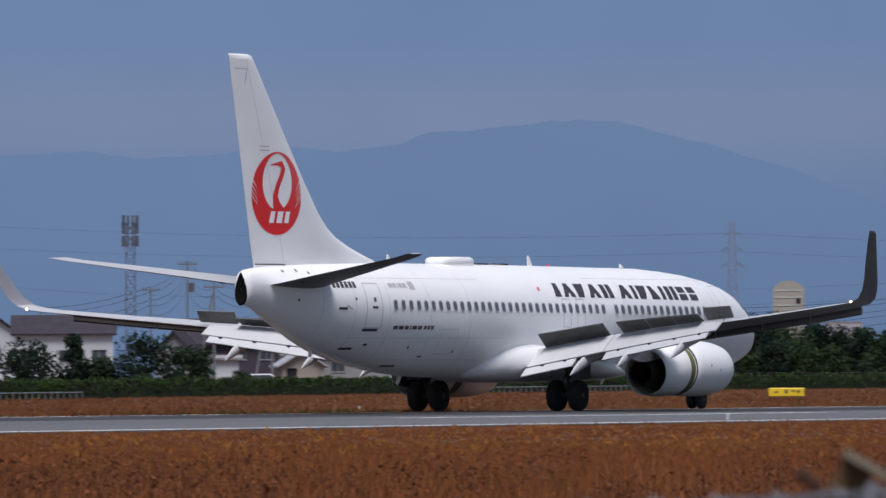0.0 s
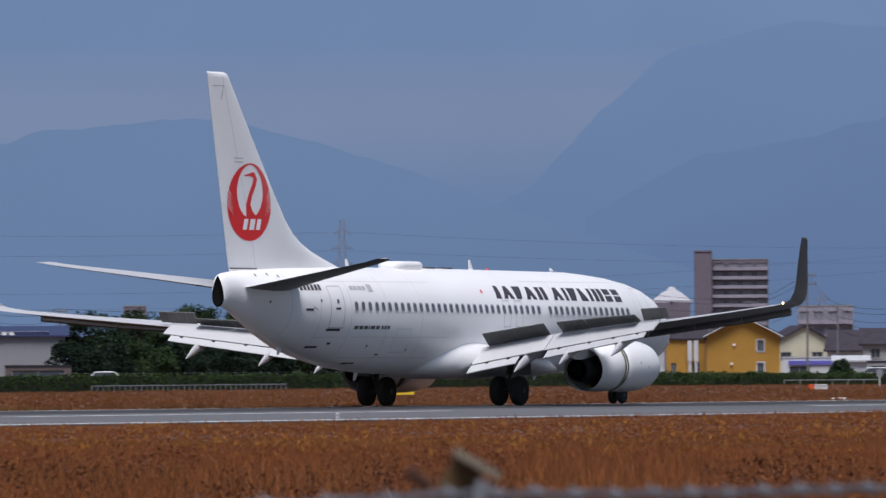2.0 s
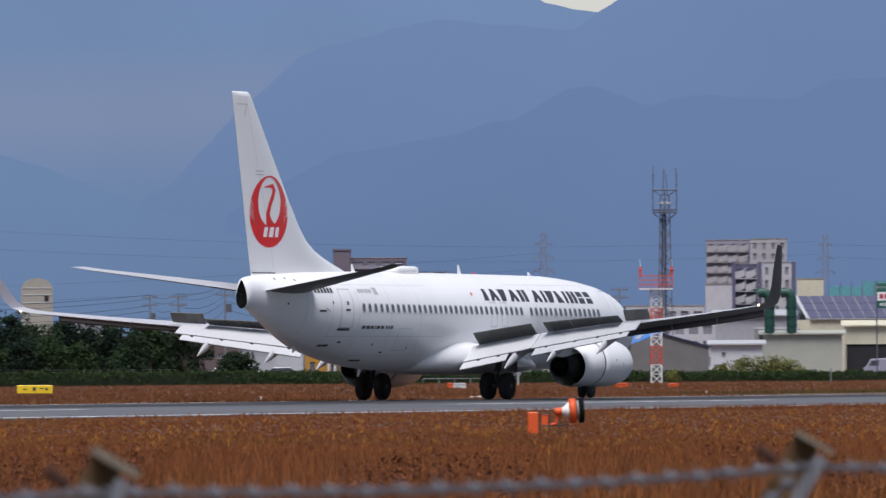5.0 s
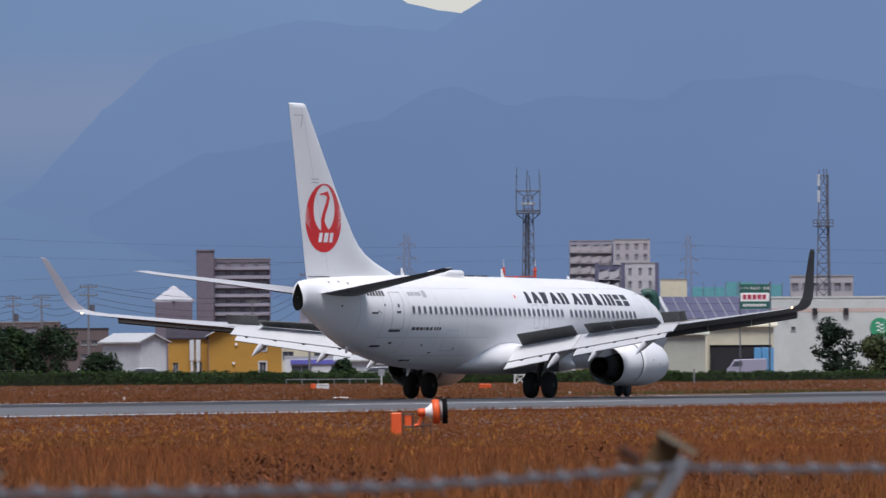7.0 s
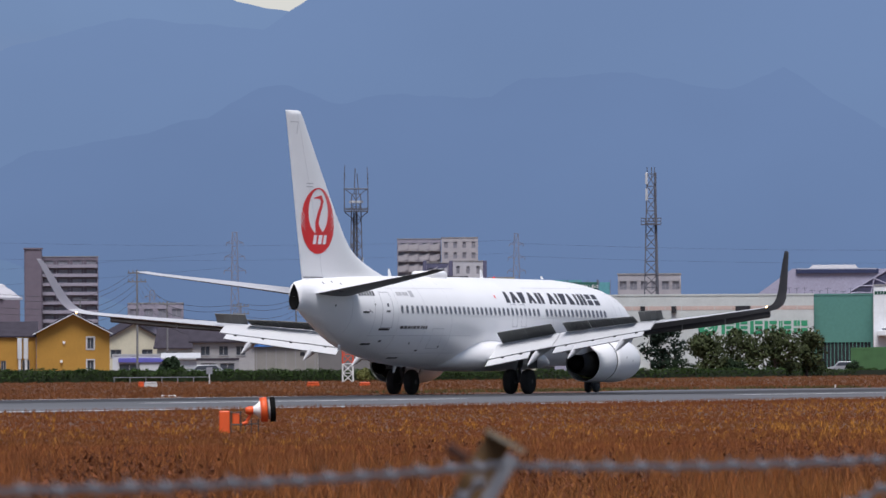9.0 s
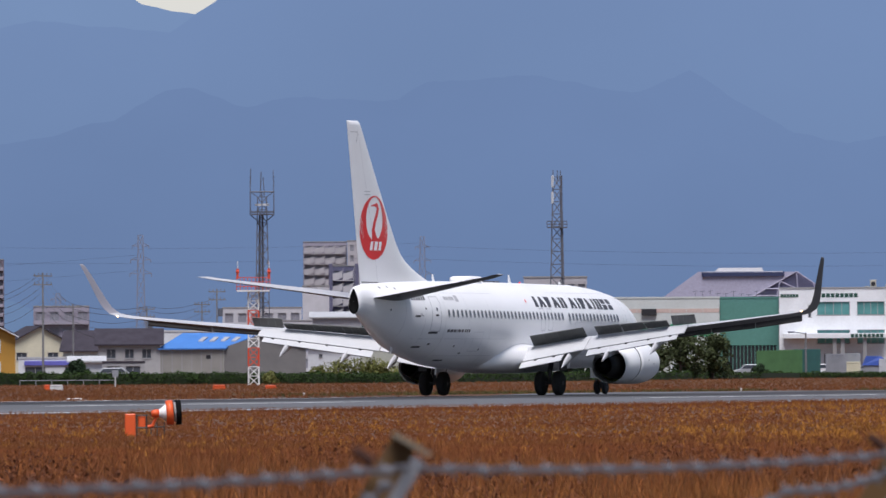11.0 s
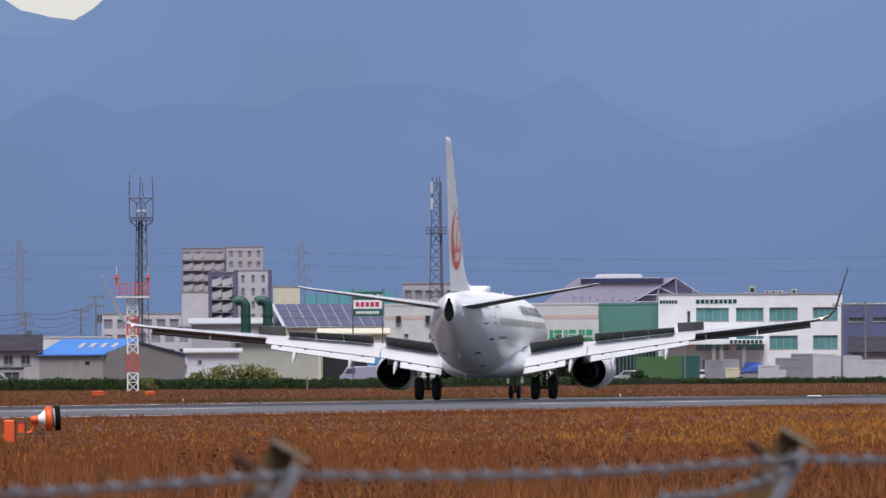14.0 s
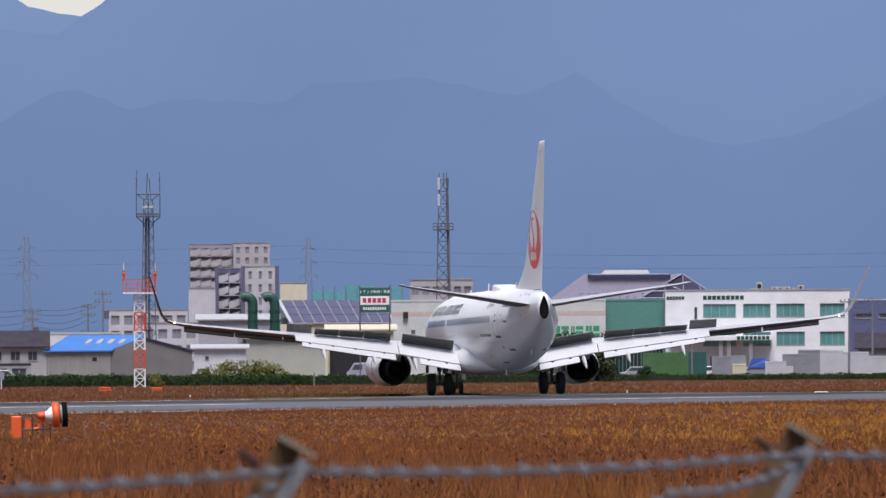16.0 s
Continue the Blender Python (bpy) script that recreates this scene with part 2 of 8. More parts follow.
ridge("sky_backdrop", 4960, [(-20, 7), (14, 7)], -0.6, H_PALE, "pale bright overcast sky behind the mountains", 0)
# glow colours of the ranges, with the air's blue haze painted in
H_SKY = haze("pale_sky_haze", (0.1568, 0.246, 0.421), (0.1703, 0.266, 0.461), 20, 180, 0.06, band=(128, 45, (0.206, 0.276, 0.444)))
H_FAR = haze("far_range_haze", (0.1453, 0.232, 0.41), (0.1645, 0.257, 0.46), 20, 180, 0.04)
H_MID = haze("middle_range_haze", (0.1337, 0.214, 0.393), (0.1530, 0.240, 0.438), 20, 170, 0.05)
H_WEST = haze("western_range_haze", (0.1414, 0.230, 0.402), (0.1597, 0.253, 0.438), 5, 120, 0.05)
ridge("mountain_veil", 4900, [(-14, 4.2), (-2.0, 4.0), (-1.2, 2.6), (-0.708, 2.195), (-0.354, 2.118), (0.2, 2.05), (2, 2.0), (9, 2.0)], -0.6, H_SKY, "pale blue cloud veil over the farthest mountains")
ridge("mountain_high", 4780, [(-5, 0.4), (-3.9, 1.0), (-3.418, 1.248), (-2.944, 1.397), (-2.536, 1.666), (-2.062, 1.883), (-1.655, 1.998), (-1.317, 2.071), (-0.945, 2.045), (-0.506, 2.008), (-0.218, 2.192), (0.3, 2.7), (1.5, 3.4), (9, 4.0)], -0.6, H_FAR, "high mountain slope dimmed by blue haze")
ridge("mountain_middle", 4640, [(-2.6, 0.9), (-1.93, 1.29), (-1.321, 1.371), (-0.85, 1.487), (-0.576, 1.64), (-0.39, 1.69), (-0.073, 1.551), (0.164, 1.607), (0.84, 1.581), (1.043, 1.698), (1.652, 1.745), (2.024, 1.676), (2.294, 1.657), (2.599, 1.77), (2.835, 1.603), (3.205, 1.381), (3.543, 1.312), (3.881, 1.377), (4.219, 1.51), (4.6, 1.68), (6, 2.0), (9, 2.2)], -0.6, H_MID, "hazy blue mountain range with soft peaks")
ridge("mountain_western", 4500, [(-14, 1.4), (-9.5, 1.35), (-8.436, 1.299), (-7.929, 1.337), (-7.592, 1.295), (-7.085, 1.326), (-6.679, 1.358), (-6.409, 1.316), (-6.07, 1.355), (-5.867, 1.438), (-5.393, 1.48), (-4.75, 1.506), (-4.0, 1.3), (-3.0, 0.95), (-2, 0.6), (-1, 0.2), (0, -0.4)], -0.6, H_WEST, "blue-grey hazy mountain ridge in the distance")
# ---- the airliner: origin on the ground under the main wheels, x forward, y to its left ----
plane = thing("airliner", pose(0, 0, 0), "white twin-engine jet airliner taxiing, flaps down and spoilers raised", "airplane")

HULL = [  # x, top z, bottom z, half width
    (-18.42, 4.92, 3.78, 0.25), (-18.2, 4.99, 3.76, 0.33), (-17.68, 5.05, 3.66, 0.44), (-16.6, 5.12, 3.25, 0.68), (-15.44, 5.17, 2.82, 0.92), (-14.3, 5.21, 2.43, 1.16), (-13.17, 5.24, 2.10, 1.38),
    (-12, 5.26, 1.86, 1.55), (-10.75, 5.275, 1.65, 1.69), (-9, 5.285, 1.42, 1.80), (-7, 5.29, 1.28, 1.86), (-5, 5.29, 1.23, 1.88), (0, 5.285, 1.22, 1.88), (10.3, 5.22, 1.24, 1.88),
    (12.0, 5.14, 1.25, 1.87), (13.58, 5.03, 1.27, 1.82), (15.2, 4.85, 1.33, 1.70), (16.2, 4.67, 1.40, 1.57), (16.9, 4.48, 1.47, 1.44), (17.6, 4.17, 1.56, 1.27), (18.2, 3.90, 1.69, 1.07), (18.8, 3.52, 1.86, 0.82), (19.3, 3.16, 2.08, 0.54), (19.58, 2.86, 2.32, 0.26), (19.66, 2.62, 2.54, 0.05)]


def hull_y(x, z):
    top, bot, hw = interp(HULL, x)
    zc = bot + 0.54 * (top - bot)
    k = (z - zc) / ((top - zc) if z > zc else (zc - bot))
    return hw * math.sqrt(max(0.0, 1 - abs(k) ** 2.0))


def hull_ring(x, n=56):
    top, bot, hw = interp(HULL, x)
    zc = bot + 0.54 * (top - bot)
    out = []
    for i in range(n):
        a = 2 * math.pi * i / n
        s = math.sin(a)
        out.append((x, hw * math.cos(a), zc + s * ((top - zc) if s > 0 else (zc - bot))))
    return out


bm = bmesh.new()
xs = sorted(set([h[0] for h in HULL] + list(np.arange(-18, 19, 0.5))))
loft(bm, [hull_ring(x) for x in xs])
fuselage = part("fuselage", bm, M_WHITE, plane, "glossy white fuselage", smooth=True)

# wing to body fairing
bm = bmesh.new()
FAIR = [(-3.7, 0.9, 1.9, 1.28), (-3.2, 1.38, 2.1, 1.18), (-2.5, 1.74, 2.35, 1.10), (-1.6, 2.02, 2.56, 1.05), (-0.5, 2.13, 2.62, 1.03), (1.5, 2.16, 2.45, 1.02), (4.0, 2.06, 2.2, 1.04), (6.0, 1.75, 1.9, 1.08), (7.6, 1.2, 1.6, 1.16), (8.4, 0.6, 1.4, 1.25)]
for_rings = []
for x, hw, zt, zb in FAIR:
    r = []
    for i in range(32):
        a = 2 * math.pi * i / 32
        c, s = math.cos(a), math.sin(a)
        r.append((x, hw * math.copysign(abs(c) ** 0.7, c), (zt + zb) / 2 + (zt - zb) / 2 * math.copysign(abs(s) ** 0.8, s)))
    for_rings.append(r)
loft(bm, for_rings)
part("wing_fairing", bm, M_WHITE, plane, smooth=True)

# tail exhaust: its hollow is painted as a near-black flush disc
bm = bmesh.new()
revolve(bm, [(-18.38, 0.40), (-18.46, 0.41), (-18.49, 0.38), (-18.47, 0.34), (-18.445, 0.30), (-18.445, 0.01)], 24, "x", (0, 0, 0))
for v in bm.verts:  # a teardrop, narrow at its top
    k = v.co.z / 0.41
    v.co.y *= 0.54 - 0.24 * k - 0.10 * k * k
    v.co.z = v.co.z * 1.40 + 4.32
part("tail_exhaust", bm, M_CORE, plane, "dark exhaust of the auxiliary power unit", smooth=True)


def airfoil(xl, xt, z, th, n=12, camber=0.02, drop=0.0):
    """Closed section from trailing edge over the top to the leading edge and back below: points (x, z)."""
    up, lo = [], []
    c = xl - xt
    for i in range(n + 1):
        k = 0.5 - 0.5 * math.cos(math.pi * i / n)  # 0 at leading edge
        t = 5 * th * c * (0.2969 * math.sqrt(k) - 0.126 * k - 0.3516 * k * k + 0.2843 * k ** 3 - 0.1036 * k ** 4)
        m = camber * c * 4 * k * (1 - k) - drop * k
        up.append((xl - k * c, z + m + t))
        lo.append((xl - k * c, z + m - t))
    return list(reversed(up)) + lo[1:-1]


WING = [  # |y|, leading edge x, trailing edge x, leading z, thickness, trailing z
    (0.6, 6.6, -0.78, 2.05, 0.135, 1.80), (1.9, 5.7, -0.78, 2.18, 0.13, 1.95), (3.2, 4.25, -0.74, 2.34, 0.125, 2.18), (5.0, 2.70, -0.68, 2.58, 0.12, 2.50), (7.5, 1.40, -1.58, 2.82, 0.115, 2.79), (10.5, -0.16, -2.68, 3.10, 0.11, 3.12),
    (13.5, -1.72, -3.80, 3.36, 0.105, 3.42), (16.2, -3.12, -4.82, 3.66, 0.095, 3.70), (16.75, -3.45, -5.02, 3.76, 0.095, 3.78)]


def wing_at(y):
    return interp(WING, y)


def fix_normals(bm):
    bmesh.ops.recalc_face_normals(bm, faces=bm.faces)


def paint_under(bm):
    """Faces that look down get the second material, its grey darkened for shade."""
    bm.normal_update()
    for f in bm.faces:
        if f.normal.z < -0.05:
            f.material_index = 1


def plate(bm, corners, th, mi=0):
    """A flat panel of some thickness from four corners (hinge a, hinge b, edge b, edge a)."""
    c = [Vector(p) for p in corners]
    nrm = (c[1] - c[0]).cross(c[3] - c[0]).normalized()
    up = [bm.verts.new(p + nrm * th / 2) for p in c]
    dn = [bm.verts.new(p - nrm * th / 2) for p in c]
    fs = [bm.faces.new(up), bm.faces.new(list(reversed(dn)))]
    for i in range(4):
        fs.append(bm.faces.new((up[i], dn[i], dn[(i + 1) % 4], up[(i + 1) % 4])))
    for f in fs:
        f.material_index = mi
    return nrm


for sg in (1, -1):
    # main wing box with winglet blended on its end
    bm = bmesh.new()
    rings = []
    ys = [0.6, 1.9, 2.6, 3.2, 4.0, 5.0, 6.2, 7.5, 9, 10.5, 12, 13.5, 15, 16.2, 16.75]
    for y in ys:
        xl, xt, z, th, zt = wing_at(y)
        rings.append([(x, sg * y, zz) for x, zz in airfoil(xl, xt, z, th, drop=z - zt)])
    # winglet: y, z, leading x, trailing x, lean
    for y, z, xl, xt, lean in ((17.12, 3.92, -3.85, -5.20, 25), (17.38, 4.20, -4.22, -5.40, 48), (17.56, 4.60, -4.56, -5.60, 66), (17.73, 5.1, -4.94, -5.85, 74), (17.94, 5.7, -5.40, -6.12, 75), (18.11, 6.14, -5.76, -6.32, 75), (18.15, 6.24, -5.98, -6.36, 75)):
        c = []
        for px, pz in airfoil(xl, xt, 0, 0.085, camber=0.0):
            c.append((px, sg * (y - pz * math.sin(radians(lean))), z + pz * math.cos(radians(lean))))
        rings.append(c)
    loft(bm, rings)
    fix_normals(bm)
    bm.normal_update()
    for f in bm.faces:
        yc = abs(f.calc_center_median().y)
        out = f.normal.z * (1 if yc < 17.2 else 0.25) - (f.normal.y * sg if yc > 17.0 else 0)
        # lower and outer faces take the shade-darkened grey, the winglet's inside mid grey
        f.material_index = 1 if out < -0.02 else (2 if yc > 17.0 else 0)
    wing = part("wing", bm, [M_WING_TOP, M_WING_LOW, M_WINGLET], plane, "swept wing with shade-darkened grey underside and upturned winglet", smooth=True)

    # flaps: inboard and outboard, each a main and an aft panel
    def hinge(y):
        xl, xt, z, th, zt = wing_at(y)
        return xt, zt
    def crest(y):
        """Height of the wing's skin under the spoilers' hinges."""
        return interp([(1.9, 2.20), (2.25, 2.26), (4.85, 2.69), (5.45, 2.77), (9.45, 3.16), (10.9, 3.28)], y)[0]
    for y0, y1, k0, k1, a0, a1 in ((2.02, 5.06, 1.0, 0.97, 2.02, 4.05), (5.10, 10.5, 1.0, 0.69, 5.3, 10.2)):
        (x0, z0), (x1, z1) = hinge(y0), hinge(y1)
        bm = bmesh.new()
        plate(bm, ((x0 + 0.24, sg * y0, crest(y0)), (x1 + 0.22, sg * y1, crest(y1)), (x1 - 0.78 * k1, sg * y1, z1 - 0.41 * k1), (x0 - 0.78 * k0, sg * y0, z0 - 0.41 * k0)), 0.05)
        fix_normals(bm)
        part("main_flap", bm, M_FLAP, wing, "extended white flap panel")
        k0, k1 = [k0 + (k1 - k0) * (a - y0) / (y1 - y0) for a in (a0, a1)]
        (x0, z0), (x1, z1) = hinge(a0), hinge(a1)
        bm = bmesh.new()
        plate(bm, ((x0 - 0.80 * k0, sg * a0, z0 - 0.455 * k0), (x1 - 0.80 * k1, sg * a1, z1 - 0.455 * k1), (x1 - 1.20 * k1, sg * a1, z1 - 0.74 * k1), (x0 - 1.20 * k0, sg * a0, z0 - 0.74 * k0)), 0.04)
        fix_normals(bm)
        part("aft_flap", bm, M_FLAP, wing, "extended white aft flap panel")
        # added dark bar stands in for the shade in the slot
        bm = bmesh.new()
        rod(bm, (x0 - 0.77 * k0, sg * a0, z0 - 0.445 * k0), (x1 - 0.77 * k1, sg * a1, z1 - 0.445 * k1), 0.028, 6)
        part("flap_slot_shade", bm, M_DARK, wing, "dark bar drawn in for the shade between the flap panels")
        # thin dark bar stands in for the shaded lower edge
        bm = bmesh.new()
        rod(bm, (x0 - 1.215 * k0, sg * a0, z0 - 0.75 * k0), (x1 - 1.215 * k1, sg * a1, z1 - 0.75 * k1), 0.014, 6)
        part("flap_edge_shade", bm, M_DARK, wing)
    for y in (2.7, 3.6, 5.9, 7.4, 8.6, 9.8):  # brackets in the flap slot
        bm = bmesh.new()
        xh, zh = hinge(y)
        k = 1.0 - 0.3 * max(0.0, (y - 5) / 5.5)
        rbox(bm, xh - 0.80 * k - 0.07, xh - 0.80 * k + 0.05, sg * y - 0.07, sg * y + 0.07, zh - 0.445 * k - 0.06, zh - 0.445 * k + 0.04, 0.02)
        part("flap_bracket", bm, M_DARK, wing)
    # flap track fairings: long pointed pods under the wing
    for y in (4.30, 6.45, 9.1):
        bm = bmesh.new()
        xh, zh = hinge(y)
        prof = [(1.3, 0.06, -0.24), (0.6, 0.14, -0.36), (-0.2, 0.17, -0.52), (-0.8, 0.18, -0.70), (-1.2, 0.15, -0.86), (-1.55, 0.08, -1.02), (-1.8, 0.015, -1.14)]
        rings = []
        for dx, r, dz in prof:
            rings.append([(xh + dx, sg * (y + r * 0.62 * math.cos(2 * math.pi * i / 12)), zh + dz + 0.05 + r * 1.15 * math.sin(2 * math.pi * i / 12)) for i in range(12)])
        loft(bm, rings)
        fix_normals(bm)
        part("flap_track_fairing", bm, M_WING_TOP, wing, "pointed grey flap track fairing", smooth=True)
    # spoilers, raised
    SP = [  # y, hinge z and edge z at each end, length along the wing's chord
        (2.25, 2.29, 2.76, 4.85, 2.72, 3.14, 0.62), (5.45, 2.80, 3.18, 6.85, 2.94, 3.28, 0.6), (6.88, 2.95, 3.28, 8.15, 3.07, 3.36, 0.58), (8.18, 3.07, 3.36, 9.45, 3.19, 3.43, 0.56), (9.6, 3.22, 3.66, 10.9, 3.31, 3.71, 0.3)]
    for y0, h0, e0z, y1, h1, e1z, run in SP:
        x0, x1 = wing_at(y0)[1] + 0.30, wing_at(y1)[1] + 0.28
        p, q = Vector((x0, sg * y0, h0)), Vector((x1, sg * y1, h1))
        bm = bmesh.new()
        e0, e1 = Vector((x0 - run, sg * y0, e0z)), Vector((x1 - run, sg * y1, e1z))
        plate(bm, (p, q, e1, e0), 0.035)
        # stiffening ribs on the underside
        for t in (0.25, 0.5, 0.75):
            m0, m1 = p.lerp(q, t), e0.lerp(e1, t)
            rod(bm, m0 + Vector((-0.03, 0, 0)), m1 + Vector((-0.02, 0, -0.02)), 0.018, 4)
        part("spoiler", bm, M_SPOILG if y0 > 9.5 else M_SPOILER, wing, "raised spoiler panel, dark grey on its underside")
    # wingtip lamp
    bm = bmesh.new()
    bmesh.ops.create_uvsphere(bm, u_segments=10, v_segments=6, radius=0.045, matrix=Matrix.Translation((-5.08, sg * 16.78, 3.80)))
    part("tail_lamp", bm, M_LAMP, wing, "lit wingtip lamp", smooth=True)
    # aileron seam and static wicks
    for y in (12.4, 13.3, 14.2, 15.1, 15.9):
        xl, xt, z, th, zt = wing_at(y)
        bm = bmesh.new()
        rod(bm, (xt + 0.03, sg * y, zt), (xt - 0.16, sg * y, zt - 0.02), 0.008, 4)
        part("static_wick", bm, M_DARK, wing)
    # drooped leading edge slats
    for y0, y1 in ((5.7, 8.2), (8.25, 10.8), (10.85, 13.4), (13.45, 16.1)):
        bm = bmesh.new()
        rings = []
        for y in (y0, y1):
            xl, xt, z, th, zt = wing_at(y)
            c = 0.16 * (xl - xt)
            rings.append([(xl + 0.10 - c * 0.1, sg * y, z + 0.02), (xl + 0.10 + c * 0.5, sg * y, z - 0.04), (xl + 0.10 + c * 0.7, sg * y, z - 0.16), (xl + 0.10 + c * 0.45, sg * y, z - 0.30), (xl + 0.10 + c * 0.2, sg * y, z - 0.24), (xl + 0.10 + c * 0.25, sg * y, z - 0.12)])
        loft(bm, rings)
        fix_normals(bm)
        part("slat", bm, M_WING_LOW, wing, "drooped leading edge slat in shade-darkened grey")

    # engine
    ey = sg * 4.83
    eng = new("engine")
    eng.parent = plane
    eng["label"] = "white turbofan engine nacelle under the wing"
    bm = bmesh.new()
    revolve(bm, [(4.45, 0.80), (4.45, 0.995), (4.9, 1.03), (5.6, 1.05), (6.3, 1.045), (7.0, 0.99), (7.5, 0.90), (7.68, 0.82), (7.62, 0.76), (7.3, 0.74), (6.4, 0.78), (5.6, 0.78), (4.6, 0.78)], 44, "x", (0, ey, 1.47), squash=0.93)
    part("intake_cowl", bm, M_WHITE, eng, smooth=True)
    bm = bmesh.new()
    revolve(bm, [(4.42, 0.95), (4.43, 0.990), (4.40, 0.994), (4.0, 0.975), (3.5, 0.938), (3.1, 0.893), (2.74, 0.84), (2.72, 0.825), (3.1, 0.845), (3.7, 0.875), (4.2, 0.89), (4.38, 0.90), (4.42, 0.95)], 44, "x", (0, 0, 0), squash=0.95)
    for v in bm.verts:
        v.co.y += ey
        v.co.z += 1.47 - 0.13 * max(0.0, min(1.0, (4.45 - v.co.x) / 1.75))
    part("reverser_sleeve", bm, M_WHITE, eng, "white sliding thrust reverser sleeve", smooth=True)
    bm = bmesh.new()
    revolve(bm, [(4.8, 0.80), (4.8, 0.955), (3.75, 0.905), (3.7, 0.84), (3.7, 0.80)], 40, "x", (0, ey, 1.46), squash=0.94)
    part("reverser_cascade", bm, M_GREEN, eng, "green reverser cascade in the cowl gap", smooth=True)
    bm = bmesh.new()
    revolve(bm, [(5.4, 0.78), (5.0, 0.66), (4.0, 0.62), (3.0, 0.56), (2.35, 0.47), (1.95, 0.43), (1.93, 0.40), (2.3, 0.38), (2.6, 0.36)], 32, "x", (0, ey, 1.36))
    part("core_nozzle", bm, M_NOZZLE, eng, "core nozzle darkened for the duct's shade", smooth=True)
    bm = bmesh.new()
    revolve(bm, [(2.9, 0.34), (2.2, 0.30), (1.7, 0.2), (1.3, 0.07), (1.22, 0.01)], 24, "x", (0, ey, 1.36), caps=True)
    part("exhaust_plug", bm, M_CORE, eng, smooth=True)
    bm = bmesh.new()
    revolve(bm, [(6.35, 0.02), (6.35, 0.78)], 32, "x", (0, ey, 1.47))
    part("fan_disc", bm, M_DARK, eng)
    # black disc closes the duct and paints its dark inside flat
    bm = bmesh.new()
    revolve(bm, [(4.35, 0.02), (4.35, 0.86)], 32, "x", (0, ey, 1.42))
    part("guide_vane_ring", bm, M_CORE, eng)
    bm = bmesh.new()  # pylon
    rings = []
    for x, zb, zt, w in ((6.0, 2.38, 2.46, 0.05), (5.2, 2.2, 2.62, 0.14), (4.0, 2.0, 2.72, 0.2), (2.6, 1.75, 2.65, 0.2), (1.6, 1.75, 2.45, 0.17), (0.6, 1.95, 2.3, 0.10), (-0.2, 2.1, 2.2, 0.03)):
        rings.append([(x, ey - w, zb), (x, ey + w, zb), (x, ey + w, zt), (x, ey - w, zt)])
    loft(bm, rings)
    fix_normals(bm)
    part("engine_pylon", bm, M_WHITE, eng)
    bm = bmesh.new()  # vortex strake on the inboard side
    plate(bm, ((6.6, ey - sg * 0.72, 2.15), (5.6, ey - sg * 0.76, 2.2), (5.7, ey - sg * 1.0, 2.42), (6.2, ey - sg * 0.92, 2.36)), 0.03)
    part("nacelle_strake", bm, M_WHITE, eng)
    bm = bmesh.new()
    revolve(bm, [(4.49, 0.985), (4.49, 1.008), (4.43, 1.008), (4.43, 0.985)], 44, "x", (0, ey, 1.47), squash=0.93)
    part("cowl_joint", bm, M_DARK, eng, "dark joint between cowl and reverser sleeve", smooth=True)
    # latch marks on the cowl
    for x, z, ro in ((3.75, 1.42, 0.94), (5.5, 1.62, 1.045), (6.2, 1.45, 1.05)):
        bm = bmesh.new()
        rod(bm, (x, ey + sg * 0.85, z), (x, ey + sg * ro, z), 0.05, 8)
        part("cowl_vent", bm, M_LINE, eng)

    # tailplane
    bm = bmesh.new()
    rings = []
    for y, xl, xt, z, th in ((0.25, -13.6, -17.25, 4.43, 0.10), (0.9, -14.0, -17.35, 4.52, 0.095), (2.5, -15.1, -17.85, 4.76, 0.09), (4.5, -16.48, -18.5, 5.05, 0.09), (6.5, -17.85, -19.15, 5.34, 0.09), (7.0, -18.2, -19.36, 5.44, 0.085), (7.18, -18.6, -19.42, 5.46, 0.05)):
        rings.append([(x, sg * y, zz) for x, zz in airfoil(xl, xt, z, th, camber=-0.005)])
    loft(bm, rings)
    fix_normals(bm)
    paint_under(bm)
    tail = part("tailplane", bm, [M_WING_TOP, M_WING_LOW], plane, "swept horizontal tailplane, shade-darkened grey below", smooth=True)
    for y, x in ((1.6, -16.9),):  # elevator fitting
        bm = bmesh.new()
        box(bm, x - 0.15, x + 0.2, sg * y - 0.04, sg * y + 0.04, 4.30 + 0.147 * y, 4.42 + 0.147 * y)
        part("elevator_hinge", bm, M_DARK, tail)

# fin
FIN = [  # z, leading x, trailing x, half thickness
    (5.0, -8.1, -17.55, 0.25), (5.3, -8.9, -17.62, 0.25), (5.6, -10.1, -17.70, 0.25), (5.85, -11.0, -17.76, 0.25), (6.15, -11.85, -17.82, 0.25), (6.48, -12.48, -17.89, 0.25), (7.0, -13.12, -18.01, 0.245), (8.0, -14.04, -18.23, 0.23),
    (10.0, -15.72, -18.67, 0.18), (12.2, -17.52, -19.16, 0.11), (12.36, -17.70, -19.20, 0.10), (12.42, -17.9, -19.20, 0.03)]


def fin_half(x, z):
    xl, xt, h = interp(FIN, z)
    k = min(1.0, max(0.0, (xl - x) / (xl - xt)))
    t = (0.2969 * math.sqrt(k) - 0.126 * k - 0.3516 * k * k + 0.2843 * k ** 3 - 0.1036 * k ** 4) / 0.1
    return h * t


bm = bmesh.new()
rings = []
for z, xl, xt, h in FIN:
    r = []
    for i in range(25):
        k = 0.5 - 0.5 * math.cos(math.pi * i / 24)
        x = xl - k * (xl - xt)
        r.append((x, fin_half(x, z) if i < 24 else 0.012, z))
    rings.append(r + [(p[0], -p[1], p[2]) for p in reversed(r[1:])])
loft(bm, rings)
fix_normals(bm)
